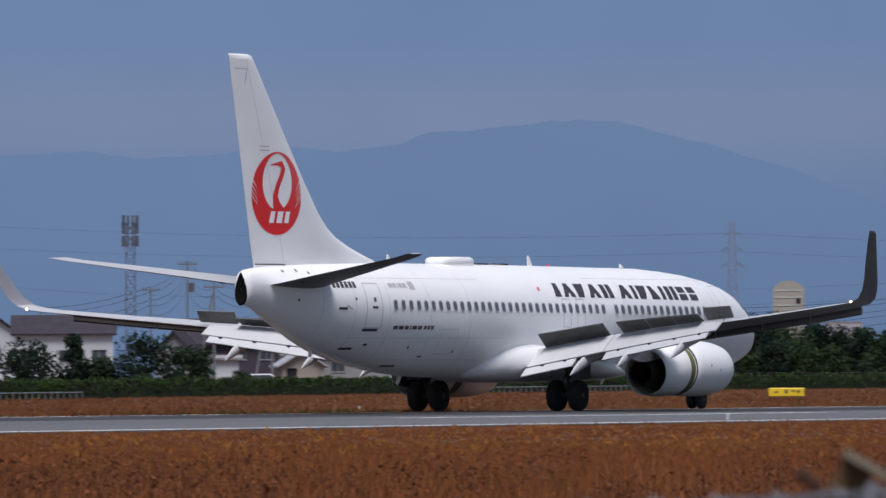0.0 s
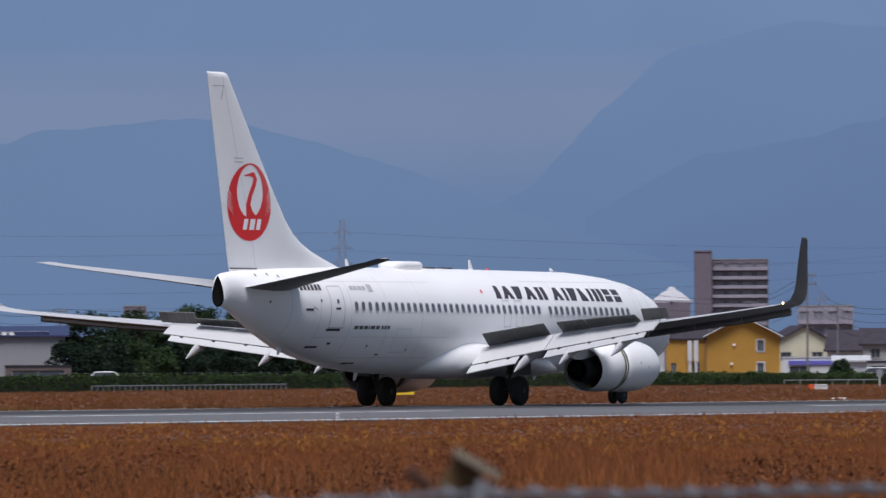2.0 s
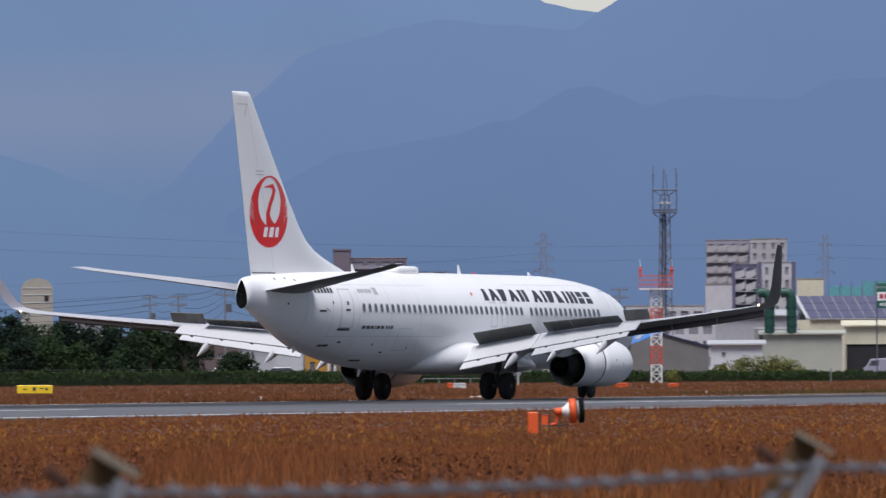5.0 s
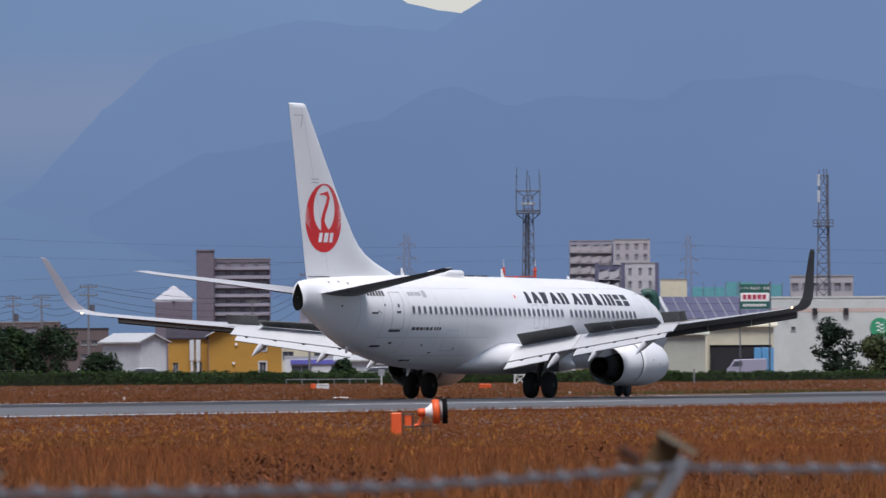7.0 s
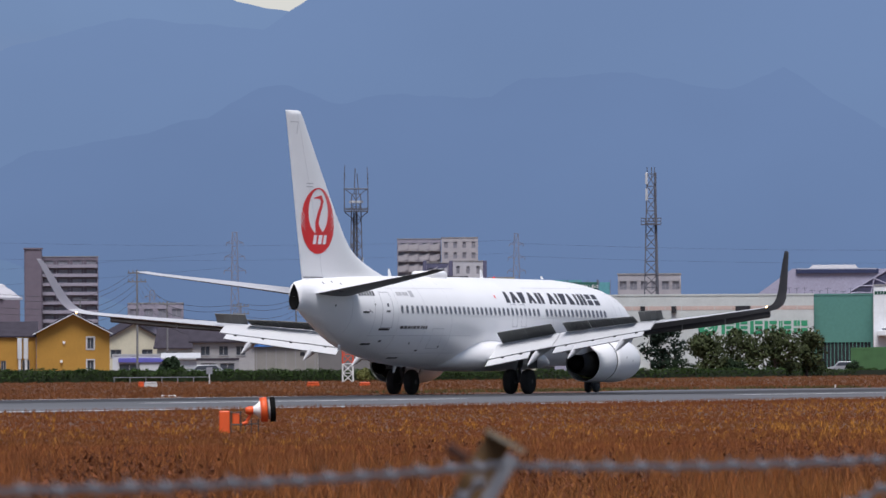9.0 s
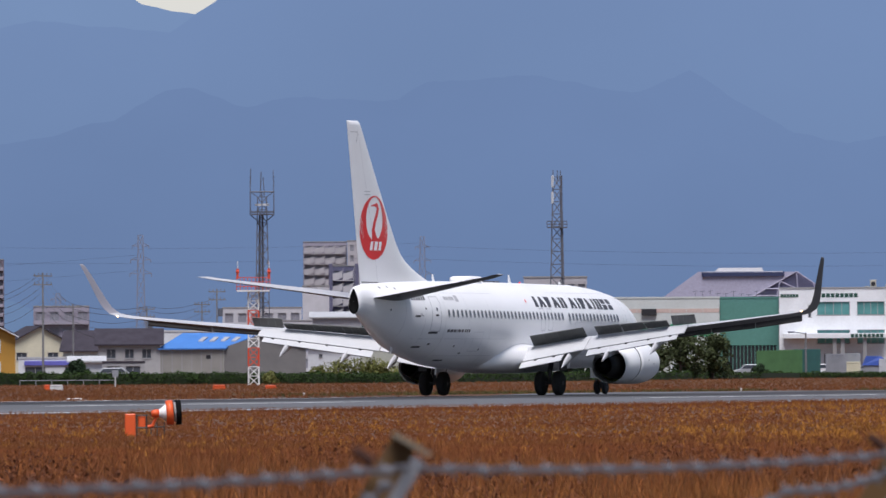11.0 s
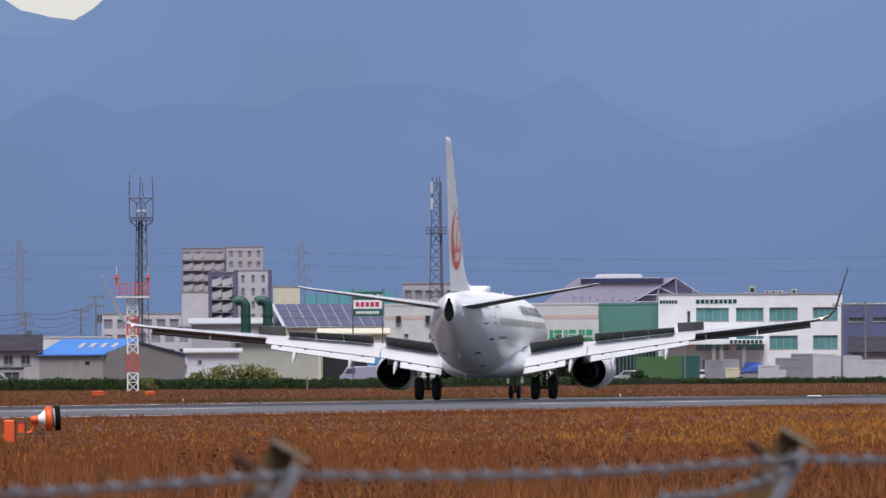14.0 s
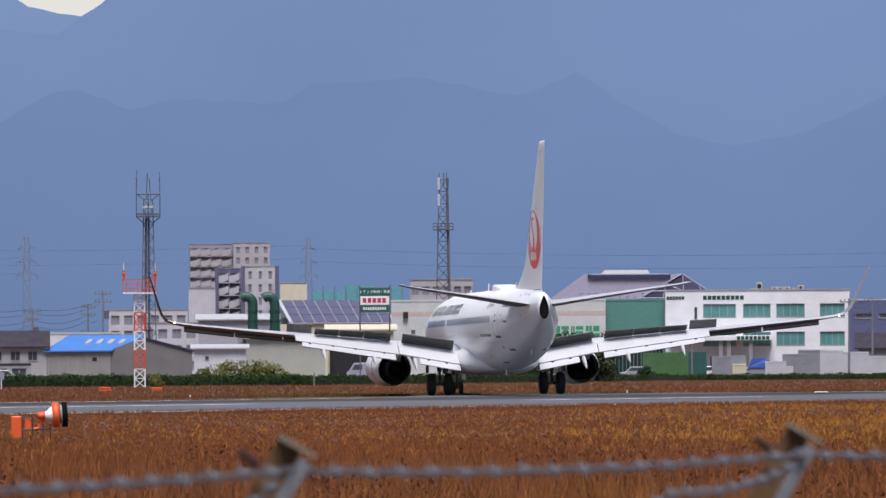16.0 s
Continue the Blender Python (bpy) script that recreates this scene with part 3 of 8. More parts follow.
fin = part("fin", bm, M_WHITE, plane, "tall white tail fin", smooth=True)


def on_fin(pts, sg, off=0.012):
    return [(x, sg * (fin_half(x, z) + off), z) for x, z in pts]


def fin_shape(name, polys, sg, material, off, label=""):
    """Flat painted shapes laid on the fin: polygons cut fine enough to follow it."""
    bm = bmesh.new()
    for poly in polys:
        vs = [bm.verts.new(p) for p in on_fin(poly, sg, off)]
        bm.faces.new(vs)
    bmesh.ops.triangulate(bm, faces=bm.faces)
    fix_normals(bm)
    return part(name, bm, material, fin, label)


def ell(cx, cz, rx, rz, a0=0, a1=360, n=48):
    return [(cx + rx * math.cos(radians(a0 + (a1 - a0) * i / n)), cz + rz * math.sin(radians(a0 + (a1 - a0) * i / n))) for i in range(n + (0 if a1 - a0 == 360 else 1))]


def band(outer, inner):
    """Quads between two polylines."""
    return [[outer[i], outer[i + 1], inner[i + 1], inner[i]] for i in range(len(outer) - 1)]


for sg in (1, -1):
    cx, cz = -16.22, 7.64
    out = ell(cx, cz, 1.56, 1.44, 0, 360.001, 72)
    inn = ell(cx, cz + 0.40, 0.92, 0.98, 0, 360.001, 72)
    polys = band(out, inn)
    # a tapered curved stroke across the opening
    spine = [(-16.10, 6.95, 0.34), (-16.28, 7.25, 0.22), (-16.36, 7.55, 0.15), (-16.22, 7.9, 0.12), (-15.98, 8.25, 0.12), (-15.86, 8.5, 0.14), (-15.98, 8.66, 0.12), (-16.25, 8.66, 0.05), (-16.66, 8.62, 0.02)]
    lft, rgt = [], []
    for i, (x, z, w) in enumerate(spine):
        a, b = spine[max(0, i - 1)], spine[min(len(spine) - 1, i + 1)]
        d = Vector((b[0] - a[0], b[1] - a[1])).normalized()
        lft.append((x - d.y * w, z + d.x * w))
        rgt.append((x + d.y * w, z - d.x * w))
    polys += band(lft, rgt)
    polys += band(ell(-15.62, 7.55, 0.62, 0.55, 180, 300, 10), ell(-15.62, 7.35, 0.66, 0.72, 180, 300, 10))
    fin_shape("tail_emblem", polys, sg, M_RED, 0.012, "round red emblem with an open white centre")
    # pale feather slits at the emblem's flanks
    slit = []
    for s2 in (-1, 1):
        for k in range(4):
            z0 = 7.55 + 0.17 * k
            xo = cx + s2 * 1.56 * math.sqrt(max(0, 1 - ((z0 - cz) / 1.44) ** 2)) * 1.01
            slit.append([(xo, z0), (xo, z0 + 0.07), (xo - s2 * (0.5 - 0.05 * k), z0 - 0.42 + 0.02 * k)])
    for sl in slit:
        fin_shape("emblem_slit", [sl], sg, M_WHITE, 0.018)
    bars = []
    for x0, w in ((-16.72, 0.34), (-16.28, 0.40), (-15.80, 0.34)):
        a, b = (x0, x0 + w)
        sk = 0.10 * (1 if sg < 0 else -1)
        bars.append([(a, 6.62), (b - 0.06, 6.62), (b - 0.06 + sk, 7.02), (a + sk, 7.02)])
    for sl in bars:
        fin_shape("emblem_bar", [sl], sg, M_WHITE, 0.02, "white bar where a letter of the emblem stands")
    # rudder seam, trim marks
    seam = []
    for z0 in np.arange(5.25, 12.0, 0.35):
        z1 = z0 + 0.35
        f0, f1 = -15.68 - 0.28 * (z0 - 5.2) * 1.28, -15.68 - 0.28 * (z1 - 5.2) * 1.28
        seam.append([(f0, z0), (f0 + 0.022, z0), (f1 + 0.022, z1), (f1, z1)])
    fin_shape("rudder_seam", seam, sg, mat("rudder_seam_grey", (0.55, 0.55, 0.57), 0.5), 0.006)
    for sl in ([(-18.85, 11.9), (-18.15, 11.9), (-18.15, 11.93), (-18.85, 11.93)], [(-18.15, 11.93), (-18.1, 11.93), (-18.25, 11.4), (-18.3, 11.4)], [(-17.35, 9.1), (-16.75, 9.1), (-16.75, 9.14), (-17.35, 9.14)], [(-17.35, 9.24), (-16.75, 9.24), (-16.75, 9.28), (-17.35, 9.28)]):
        fin_shape("fin_mark", [sl], sg, M_LINE, 0.008)
    fin_shape("fin_base_seam", [[(-17.5, 5.16), (-15.6, 5.16), (-15.6, 5.20), (-17.5, 5.20)]], sg, M_DARK, 0.01)


def hull_patch(name, x0, x1, z0, z1, sg, material, off=0.008, skew=0.0, parent=None, label="", frame_w=0.0):
    """A painted patch that follows the hull; with frame_w only its outline."""
    bm = bmesh.new()

    def quad(a0, a1, b0, b1):
        nx, nz = max(1, int((a1 - a0) / 0.6)), max(1, int(math.ceil((b1 - b0) / 0.12)))
        g = [[bm.verts.new((a0 + (a1 - a0) * i / nx + skew * (b0 + (b1 - b0) * j / nz - z0), sg * (hull_y(a0 + (a1 - a0) * i / nx, b0 + (b1 - b0) * j / nz) + off), b0 + (b1 - b0) * j / nz)) for i in range(nx + 1)] for j in range(nz + 1)]
        for j in range(nz):
            for i in range(nx):
                bm.faces.new((g[j][i], g[j][i + 1], g[j + 1][i + 1], g[j + 1][i]))
    if frame_w:
        w = frame_w
        quad(x0, x1, z0, z0 + w)
        quad(x0, x1, z1 - w, z1)
        quad(x0, x0 + w, z0 + w, z1 - w)
        quad(x1 - w, x1, z0 + w, z1 - w)
    else:
        quad(x0, x1, z0, z1)
    fix_normals(bm)
    return part(name, bm, material, parent or fuselage, label)


def hull_quad(name, corners, sg, material, off, label=""):
    """A plain four-cornered shape (x, z), from low to high, laid on the hull."""
    bm = bmesh.new()
    (ax, az), (bx, bz), (cx_, cz_), (dx, dz) = corners
    n = max(2, int(math.ceil((max(cz_, dz) - min(az, bz)) / 0.08)))
    rows = []
    for j in range(n + 1):
        k = j / n
        pts = [(ax + (dx - ax) * k, az + (dz - az) * k), (bx + (cx_ - bx) * k, bz + (cz_ - bz) * k)]
        rows.append([bm.verts.new((x, sg * (hull_y(x, z) + off), z)) for x, z in pts])
    for a, b in zip(rows, rows[1:]):
        bm.faces.new((a[0], a[1], b[1], b[0]))
    fix_normals(bm)
    return part(name, bm, material, fuselage, label)


# plain shapes of the name: tapered, upright, top-heavy and foot-heavy blocks, blocks with a slit
SHAPES = {
    "pair": [((0.0, 0), (0.36, 0), (0.66, 1), (0.34, 1)), ((0.64, 0), (1.0, 0), (0.66, 1), (0.34, 1)), ((0.3, 0.3), (0.7, 0.3), (0.6, 0.8), (0.4, 0.8))],
    "upright": [((0.0, 0), (1.0, 0), (1.0, 1), (0.0, 1))],
    "post": [((0.15, 0), (0.95, 0), (0.95, 1), (0.45, 1))],
    "block": [((0.0, 0), (0.43, 0), (0.43, 1), (0.0, 1)), ((0.57, 0), (1.0, 0), (1.0, 1), (0.57, 1))],
    "top": [((0.0, 0), (0.62, 0), (0.98, 1), (0.0, 1))],
    "foot": [((0.0, 0), (1.0, 0), (0.42, 1), (0.0, 1))],
    "bands": [((0.0, 0), (0.95, 0), (0.95, 0.45), (0.0, 0.45)), ((0.0, 0.56), (0.95, 0.56), (0.95, 1), (0.0, 1))],
}
NAME = [("post", 0.61), ("pair", 0.89), ("top", 0.72), ("pair", 0.89), ("block", 0.80), ("", 0.33), ("pair", 0.89), ("upright", 0.27), ("top", 0.76), ("foot", 0.65), ("upright", 0.27), ("block", 0.80), ("bands", 0.65), ("bands", 0.70)]


def row_z(x, z):
    """The fuselage stands slightly nose-down: heights along it fall towards the nose."""
    return z - 0.0068 * (x + 10.8)


# cabin windows
for sg in (1, -1):
    first = None
    for k in range(47):
        x = -10.55 + 0.5075 * k
        if 4.9 < x < 5.4:
            continue
        if first is None:
            bm = bmesh.new()
            for s, y, mi in ((1.0, 0.010, 0), (0.78, 0.016, 1)):
                pts = []
                for i in range(16):
                    a = 2 * math.pi * i / 16
                    c, n = math.cos(a), math.sin(a)
                    pts.append((0.160 * s * math.copysign(abs(c) ** 0.6, c), sg * y, 0.20 * s * math.copysign(abs(n) ** 0.6, n)))
                vs = [bm.verts.new(p) for p in pts]
                f = bm.faces.new(vs)
                f.material_index = mi
            fix_normals(bm)
            bm.normal_update()
            first = part("cabin_window", bm, [M_LINE, M_GLASS_AC], fuselage, "small rounded dark cabin window")
            ob = first
        else:
            ob = share("cabin_window", first, Matrix(), fuselage)
        lean = math.degrees(math.atan2(hull_y(x, 3.9) - hull_y(x, 3.68), 0.22))
        ob.matrix_basis = pose(x, sg * hull_y(x, row_z(x, 3.79)), row_z(x, 3.79), -sg * lean, 0, 0)
    # name: thirteen plain shapes, read from tail to nose on one side and back on the other
    x = 1.15 if sg < 0 else 12.55
    for kind, w in NAME:
        for k, quad4 in enumerate(SHAPES.get(kind, ())):
            f = 1 if sg < 0 else -1
            hull_quad("name_bar", [(x + f * px * w, 4.13 - 0.0082 * (x - 1.1) + 0.495 * pz) for px, pz in quad4], sg, M_LETTER, 0.008 + 0.001 * k, label="charcoal shape of the airline's name")
        x += (1 if sg < 0 else -1) * (w + (0.185 if kind else 0.0))
    for x0, w in ((-10.62, 0.34), (-10.26, 0.34), (-9.9, 0.3), (-9.58, 0.14), (-9.42, 0.34), (-9.06, 0.32), (-8.65, 0.22), (-8.42, 0.22), (-8.18, 0.24)):
        hull_patch("type_bar", x0, x0 + w - 0.05, 2.93, 3.06, sg, M_LETTER, 0.008, -sg * 0.25)
    for k in range(6):
        hull_patch("registration_bar", -14.02 + 0.235 * k, -13.85 + 0.235 * k, 4.38, 4.60, sg, M_LETTER, 0.008)
    for x0, w in ((-10.66, 0.25), (-10.37, 0.22), (-10.1, 0.09), (-9.97, 0.22), (-9.71, 0.24)):
        hull_patch("sponsor_bar", x0, x0 + w, 4.40, 4.56, sg, M_LINE, 0.008)
    hull_patch("sponsor_disc", -9.32, -8.95, 4.33, 4.62, sg, M_LINE, 0.008)
    hull_patch("flag", -0.03, 0.33, 4.29, 4.52, sg, mat("flag_white", (0.85, 0.8, 0.8), 0.4), 0.007)
    hull_patch("flag_disc", 0.08, 0.22, 4.34, 4.47, sg, M_RED, 0.011)
    # doors
    d = hull_patch("rear_door", -12.28, -11.34, 2.96, 4.56, sg, M_LINE, 0.007, frame_w=0.035, label="outlined rear cabin door")
    hull_patch("door_sill", -12.36, -11.5, 2.86, 2.95, sg, M_DARK, 0.012, parent=d)
    hull_patch("door_handle", -11.95, -11.62, 3.66, 3.74, sg, M_DARK, 0.012, parent=d)
    hull_patch("door_window", -11.85, -11.7, 3.9, 4.05, sg, M_GLASS_AC, 0.012, parent=d)
    d = hull_patch("front_door", 14.35, 15.25, 2.9, 4.6, sg, M_LINE, 0.007, frame_w=0.03, label="outlined front cabin door")
    for a in (1.60, 2.66):
        hull_patch("overwing_exit", a, a + 0.60, 3.02, 4.06, sg, M_LINE, 0.006, frame_w=0.03, label="outlined overwing exit")
    # cockpit side windows
    for a, b, z0, z1 in ((16.95, 17.45, 3.72, 4.15), (17.5, 18.0, 3.62, 3.95), (18.05, 18.5, 3.42, 3.62)):
        hull_patch("cockpit_window", a, b, z0, z1, sg, M_GLASS_AC, 0.012)
    # outflow vents and drains
    for a, b, z0, z1 in ((-12.9, -12.3, 2.22, 2.30), (-11.9, -11.7, 2.35, 2.43), (-8.3, -8.05, 1.95, 2.0), (-9.8, -9.1, 1.62, 1.68), (-13.8, -13.35, 3.62, 3.70)):
        hull_patch("hull_vent", a, b, z0, z1, sg, M_DARK, 0.012)
    hull_quad("tail_vane", [(-13.40, 3.70), (-13.12, 3.62), (-13.14, 3.67), (-13.44, 3.80)], sg, M_LINE, 0.05)
    for a, z in ((-15.6, 4.93), (-15.0, 4.86), (-16.4, 4.9), (-12.9, 3.95), (-15.9, 3.9), (-9.3, 2.25), (-6.2, 2.1)):
        hull_patch("hull_drain", a, a + 0.09, z, z + 0.09, sg, M_DARK, 0.014)
    hull_patch("stabiliser_gap", -16.6, -14.4, 4.50, 4.53, sg, M_LINE, 0.01)

# skin joints round and along the hull
M_JOINT = mat("skin_joint_grey", (0.60, 0.60, 0.62), 0.5)
for sg in (1, -1):
    for x in (-14.6, -12.9, -10.9, -8.2, -5.4, 6.4, 10.2, 13.8):
        top, bot, hw = interp(HULL, x)
        hull_patch("skin_joint", x, x + 0.022, bot + 0.12, top - 0.12, sg, M_JOINT, 0.004)
    for x0, x1, z in ((-13.5, -3.0, 2.62), (-13.5, -4.0, 4.72), (4.0, 15.0, 4.80), (-11.0, -4.0, 1.85)):
        hull_patch("skin_joint", x0, x1, z, z + 0.018, sg, M_JOINT, 0.004)
    for x0, x1, z0, z1 in ((-7.4, -6.2, 2.05, 2.95), (8.2, 9.6, 1.9, 2.8)):
        hull_patch("cargo_door", x0, x1, z0, z1, sg, M_JOINT, 0.005, frame_w=0.025)
# roof fittings
bm = bmesh.new()
rings = []
for z, s in ((5.2, 1.0), (5.42, 1.0), (5.50, 0.94), (5.54, 0.8)):
    rings.append([(-3.55 + 1.22 * s * math.copysign(abs(math.cos(a)) ** 0.6, math.cos(a)), 0.55 * s * math.copysign(abs(math.sin(a)) ** 0.6, math.sin(a)), z) for a in [2 * math.pi * i / 28 for i in range(28)]])
loft(bm, rings)
part("satellite_dome", bm, M_WHITE, fuselage, "low white satellite antenna dome", smooth=True)
for x, h in ((2.45, 0.36), (-8.0, 0.32), (9.6, 0.1)):
    bm = bmesh.new()
    loft(bm, [[(x - 0.02 - 0.1, -0.02, 5.25), (x + 0.3 - 0.1, -0.02, 5.25), (x + 0.3 - 0.1, 0.02, 5.25), (x - 0.12, 0.02, 5.25)], [(x - 0.16, -0.012, 5.28 + h), (x - 0.04, -0.012, 5.28 + h), (x - 0.04, 0.012, 5.28 + h), (x - 0.16, 0.012, 5.28 + h)]])
    part("blade_antenna", bm, M_WHITE, fuselage)
for x in (-1.3, 0.2):
    bm = bmesh.new()
    rbox(bm, x - 0.3, x + 0.3, -0.2, 0.2, 5.26, 5.335, 0.03)
    part("roof_antenna", bm, M_DARK, fuselage)
bm = bmesh.new()
bmesh.ops.create_uvsphere(bm, u_segments=12, v_segments=8, radius=0.05, matrix=Matrix.Translation((3.9, 0, 5.28)))
part("beacon", bm, M_REDLAMP, fuselage, "red roof beacon", smooth=True)
for x, y in ((-13.7, 0.0), (-6.8, 0.35), (8.0, 0.0)):
    bm = bmesh.new()
    z = interp(HULL, x)[1]
    loft(bm, [[(x, y - 0.02, z + 0.06), (x + 0.35, y - 0.02, z + 0.06), (x + 0.35, y + 0.02, z + 0.06), (x, y + 0.02, z + 0.06)], [(x - 0.1, y - 0.01, z - 0.28), (x + 0.06, y - 0.01, z - 0.28), (x + 0.06, y + 0.01, z - 0.28), (x - 0.1, y + 0.01, z - 0.28)]])
    part("belly_antenna", bm, M_WHITE, fuselage)

# landing gear
wheels = []


def wheel(parent, name, y, r, w, x=0.0):
    ob_bm = bmesh.new()
    revolve(ob_bm, [(-w / 2, r * 0.55), (-w / 2, r * 0.80), (-w * 0.42, r * 0.93), (-w * 0.25, r * 0.99), (0, r), (w * 0.25, r * 0.99), (w * 0.42, r * 0.93), (w / 2, r * 0.80), (w / 2, r * 0.55)], 36, "y", caps=True)
    for s in (-1, 1):
        revolve(ob_bm, [(s * w * 0.5, r * 0.56), (s * w * 0.40, r * 0.5), (s * w * 0.42, r * 0.2), (s * w * 0.55, r * 0.16), (s * w * 0.55, 0.01)], 24, "y", mi=1)
        for k in range(6):
            a = 2 * math.pi * k / 6
            rod(ob_bm, (r * 0.36 * math.cos(a), s * w * 0.38, r * 0.36 * math.sin(a)), (r * 0.36 * math.cos(a), s * w * 0.47, r * 0.36 * math.sin(a)), r * 0.06, 6, mi=2)
    fix_normals(ob_bm)
    ob = part(name, ob_bm, [M_TYRE, M_RIM, M_STEEL], parent, "black tyre on a grey wheel", smooth=False)
    ob.location = (x, y, r)
    wheels.append((ob, x, y, r))
    return ob


for sg in (1, -1):
    gear = new("main_gear")
    gear.parent = plane
    gear["label"] = "main landing gear leg with two wheels"
    y = sg * 2.86
    for dy in (-0.43, 0.43):
        wheel(gear, "main_wheel", y + dy, 0.565, 0.40)
    bm = bmesh.new()
    rod(bm, (0, y, 0.5), (0.05, y, 1.25), 0.075, 12)
    rod(bm, (0.05, y, 1.2), (0.15, y + sg * 0.1, 2.15), 0.12, 12)
    rod(bm, (0, y - 0.4, 0.565), (0, y + 0.4, 0.565), 0.07, 10)
    part("gear_strut", bm, M_STEEL, gear, "steel oleo strut", smooth=True)
    bm = bmesh.new()
    rod(bm, (0.1, y, 1.5), (0.15, y - sg * 1.3, 1.85), 0.06, 8)
    rod(bm, (-0.12, y, 0.75), (-0.32, y, 1.1), 0.035, 6)
    rod(bm, (-0.32, y, 1.1), (-0.08, y, 1.45), 0.035, 6)
    rod(bm, (-0.1, y, 1.5), (-0.9, y + sg * 0.15, 1.95), 0.045, 6)
    part("side_brace", bm, M_STEEL, gear)
    bm = bmesh.new()
    rbox(bm, -0.45, 0.6, y + sg * 0.62 - 0.02, y + sg * 0.62 + 0.02, 1.15, 2.2, 0.02)
    part("gear_door", bm, M_STEEL, gear)
nose_gear = new("nose_gear")
nose_gear.parent = plane
nose_gear["label"] = "nose landing gear with twin wheels"
for dy in (-0.2, 0.2):
    wheel(nose_gear, "nose_wheel", dy, 0.345, 0.2, 15.62)
bm = bmesh.new()
rod(bm, (15.62, 0, 0.345), (15.75, 0, 1.5), 0.06, 12)
rod(bm, (15.62, -0.26, 0.345), (15.62, 0.26, 0.345), 0.05, 8)
rod(bm, (15.7, 0, 0.95), (16.5, 0, 1.5), 0.04, 8)
part("nose_strut", bm, M_STEEL, nose_gear, smooth=True)
for s in (-1, 1):
    bm = bmesh.new()
    rbox(bm, 15.1, 16.3, s * 0.36 - 0.015, s * 0.36 + 0.015, 0.78, 1.42, 0.02)
    d = part("nose_gear_door", bm, M_WHITE, nose_gear)
    bm = bmesh.new()
    for x in (15.4, 15.7):
        box(bm, x, x + 0.2, s * 0.378 - 0.003, s * 0.378 + 0.003, 0.98, 1.22)
    part("door_bar", bm, M_LETTER, d)


# ---- the town beyond the field ----
def paintm(name, c, rough=0.7, var=0.1, scale=0.5, fine=4.0, dirt=0.12):
    return mat(name, c, rough, var=var, scale=scale, fine=fine, dirt=tuple(k * 0.55 for k in c), dirt_amt=dirt)


M_WALLW = paintm("white_wall", (0.58, 0.60, 0.63))
M_OFFICE = paintm("white_office_wall", (0.72, 0.735, 0.76))
M_WALLO = paintm("olive_beige_sheet_wall", (0.38, 0.39, 0.34))
M_WALLG = paintm("grey_wall", (0.27, 0.265, 0.27))
M_WALLB = paintm("beige_wall", (0.51, 0.54, 0.53))
M_FLATE = paintm("grey_beige_render", (0.36, 0.355, 0.36))
M_WALLC = paintm("cream_wall", (0.58, 0.55, 0.42))
M_WALLBR = paintm("brown_wall", (0.12, 0.09, 0.09))
M_MAROON = paintm("maroon_tile_wall", (0.15, 0.125, 0.16))
M_YEL = paintm("ochre_wall", (0.42, 0.22, 0.035))
M_ROOFD = mat("dark_tiled_roof", (0.045, 0.04, 0.052), 0.9, spec=0.15, var=0.25, scale=1.0, fine=8)
M_ROOFB = mat("blue_sheet_roof", (0.06, 0.19, 0.50), 0.45, var=0.12, scale=0.4, fine=5)
M_ROOFN = mat("navy_sheet_roof", (0.03, 0.04, 0.10), 0.45, var=0.15)
M_ROOFW = mat("pale_sheet_roof", (0.45, 0.46, 0.48), 0.5, var=0.1)
M_ROOFP = mat("mauve_slate_roof", (0.36, 0.35, 0.46), 0.6, var=0.12)
M_TEAL = mat("teal_sheet_cladding", (0.085, 0.235, 0.20), 0.6, var=0.1)
M_NET = mat("teal_safety_net", (0.10, 0.32, 0.36), 0.8, var=0.2)
M_DUCT = mat("green_painted_duct", (0.01, 0.06, 0.045), 0.5, var=0.15)
M_SOLAR = mat("solar_panel_glass", (0.10, 0.095, 0.15), 0.35, var=0.15)
M_PALEFR = mat("pale_metal_strip", (0.36, 0.36, 0.39), 0.5)
M_WIN = mat("dark_window_glass", (0.06, 0.07, 0.09), 0.12, var=0.3)
M_WINT = mat("green_tinted_window_glass", (0.09, 0.26, 0.26), 0.15, var=0.35, scale=0.5)
# far panes, paled to put the distance haze into their colour
M_WINF = mat("haze_paled_window_glass", (0.22, 0.22, 0.26), 0.3, var=0.3)
M_FRAME = mat("window_frame_grey", (0.3, 0.3, 0.31), 0.5)
M_BAY = mat("dark_bay_interior", (0.02, 0.02, 0.025), 0.9)
M_BLUED = mat("sky_blue_door", (0.10, 0.30, 0.55), 0.5, var=0.12)
M_LATT = mat("galvanised_lattice_steel", (0.10, 0.105, 0.13), 0.6, 0.0, var=0.1)
# distance haze is mixed into this steel's paler, bluer colour
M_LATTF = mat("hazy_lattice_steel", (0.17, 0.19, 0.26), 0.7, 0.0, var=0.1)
M_MASTR = mat("mast_red_paint", (0.62, 0.075, 0.035), 0.5, var=0.1)
M_MASTW = mat("mast_white_paint", (0.72, 0.72, 0.72), 0.5, var=0.08)
M_POLE = mat("concrete_pole", (0.17, 0.17, 0.18), 0.8, var=0.15)
M_CABLE = mat("cable_black", (0.05, 0.05, 0.06), 0.6)
M_SIGNG = mat("sign_green_panel", (0.015, 0.105, 0.085), 0.5)
M_SIGNR = mat("sign_red_panel", (0.42, 0.04, 0.08), 0.5)
M_SIGNW = mat("sign_white_panel", (0.8, 0.78, 0.78), 0.5)
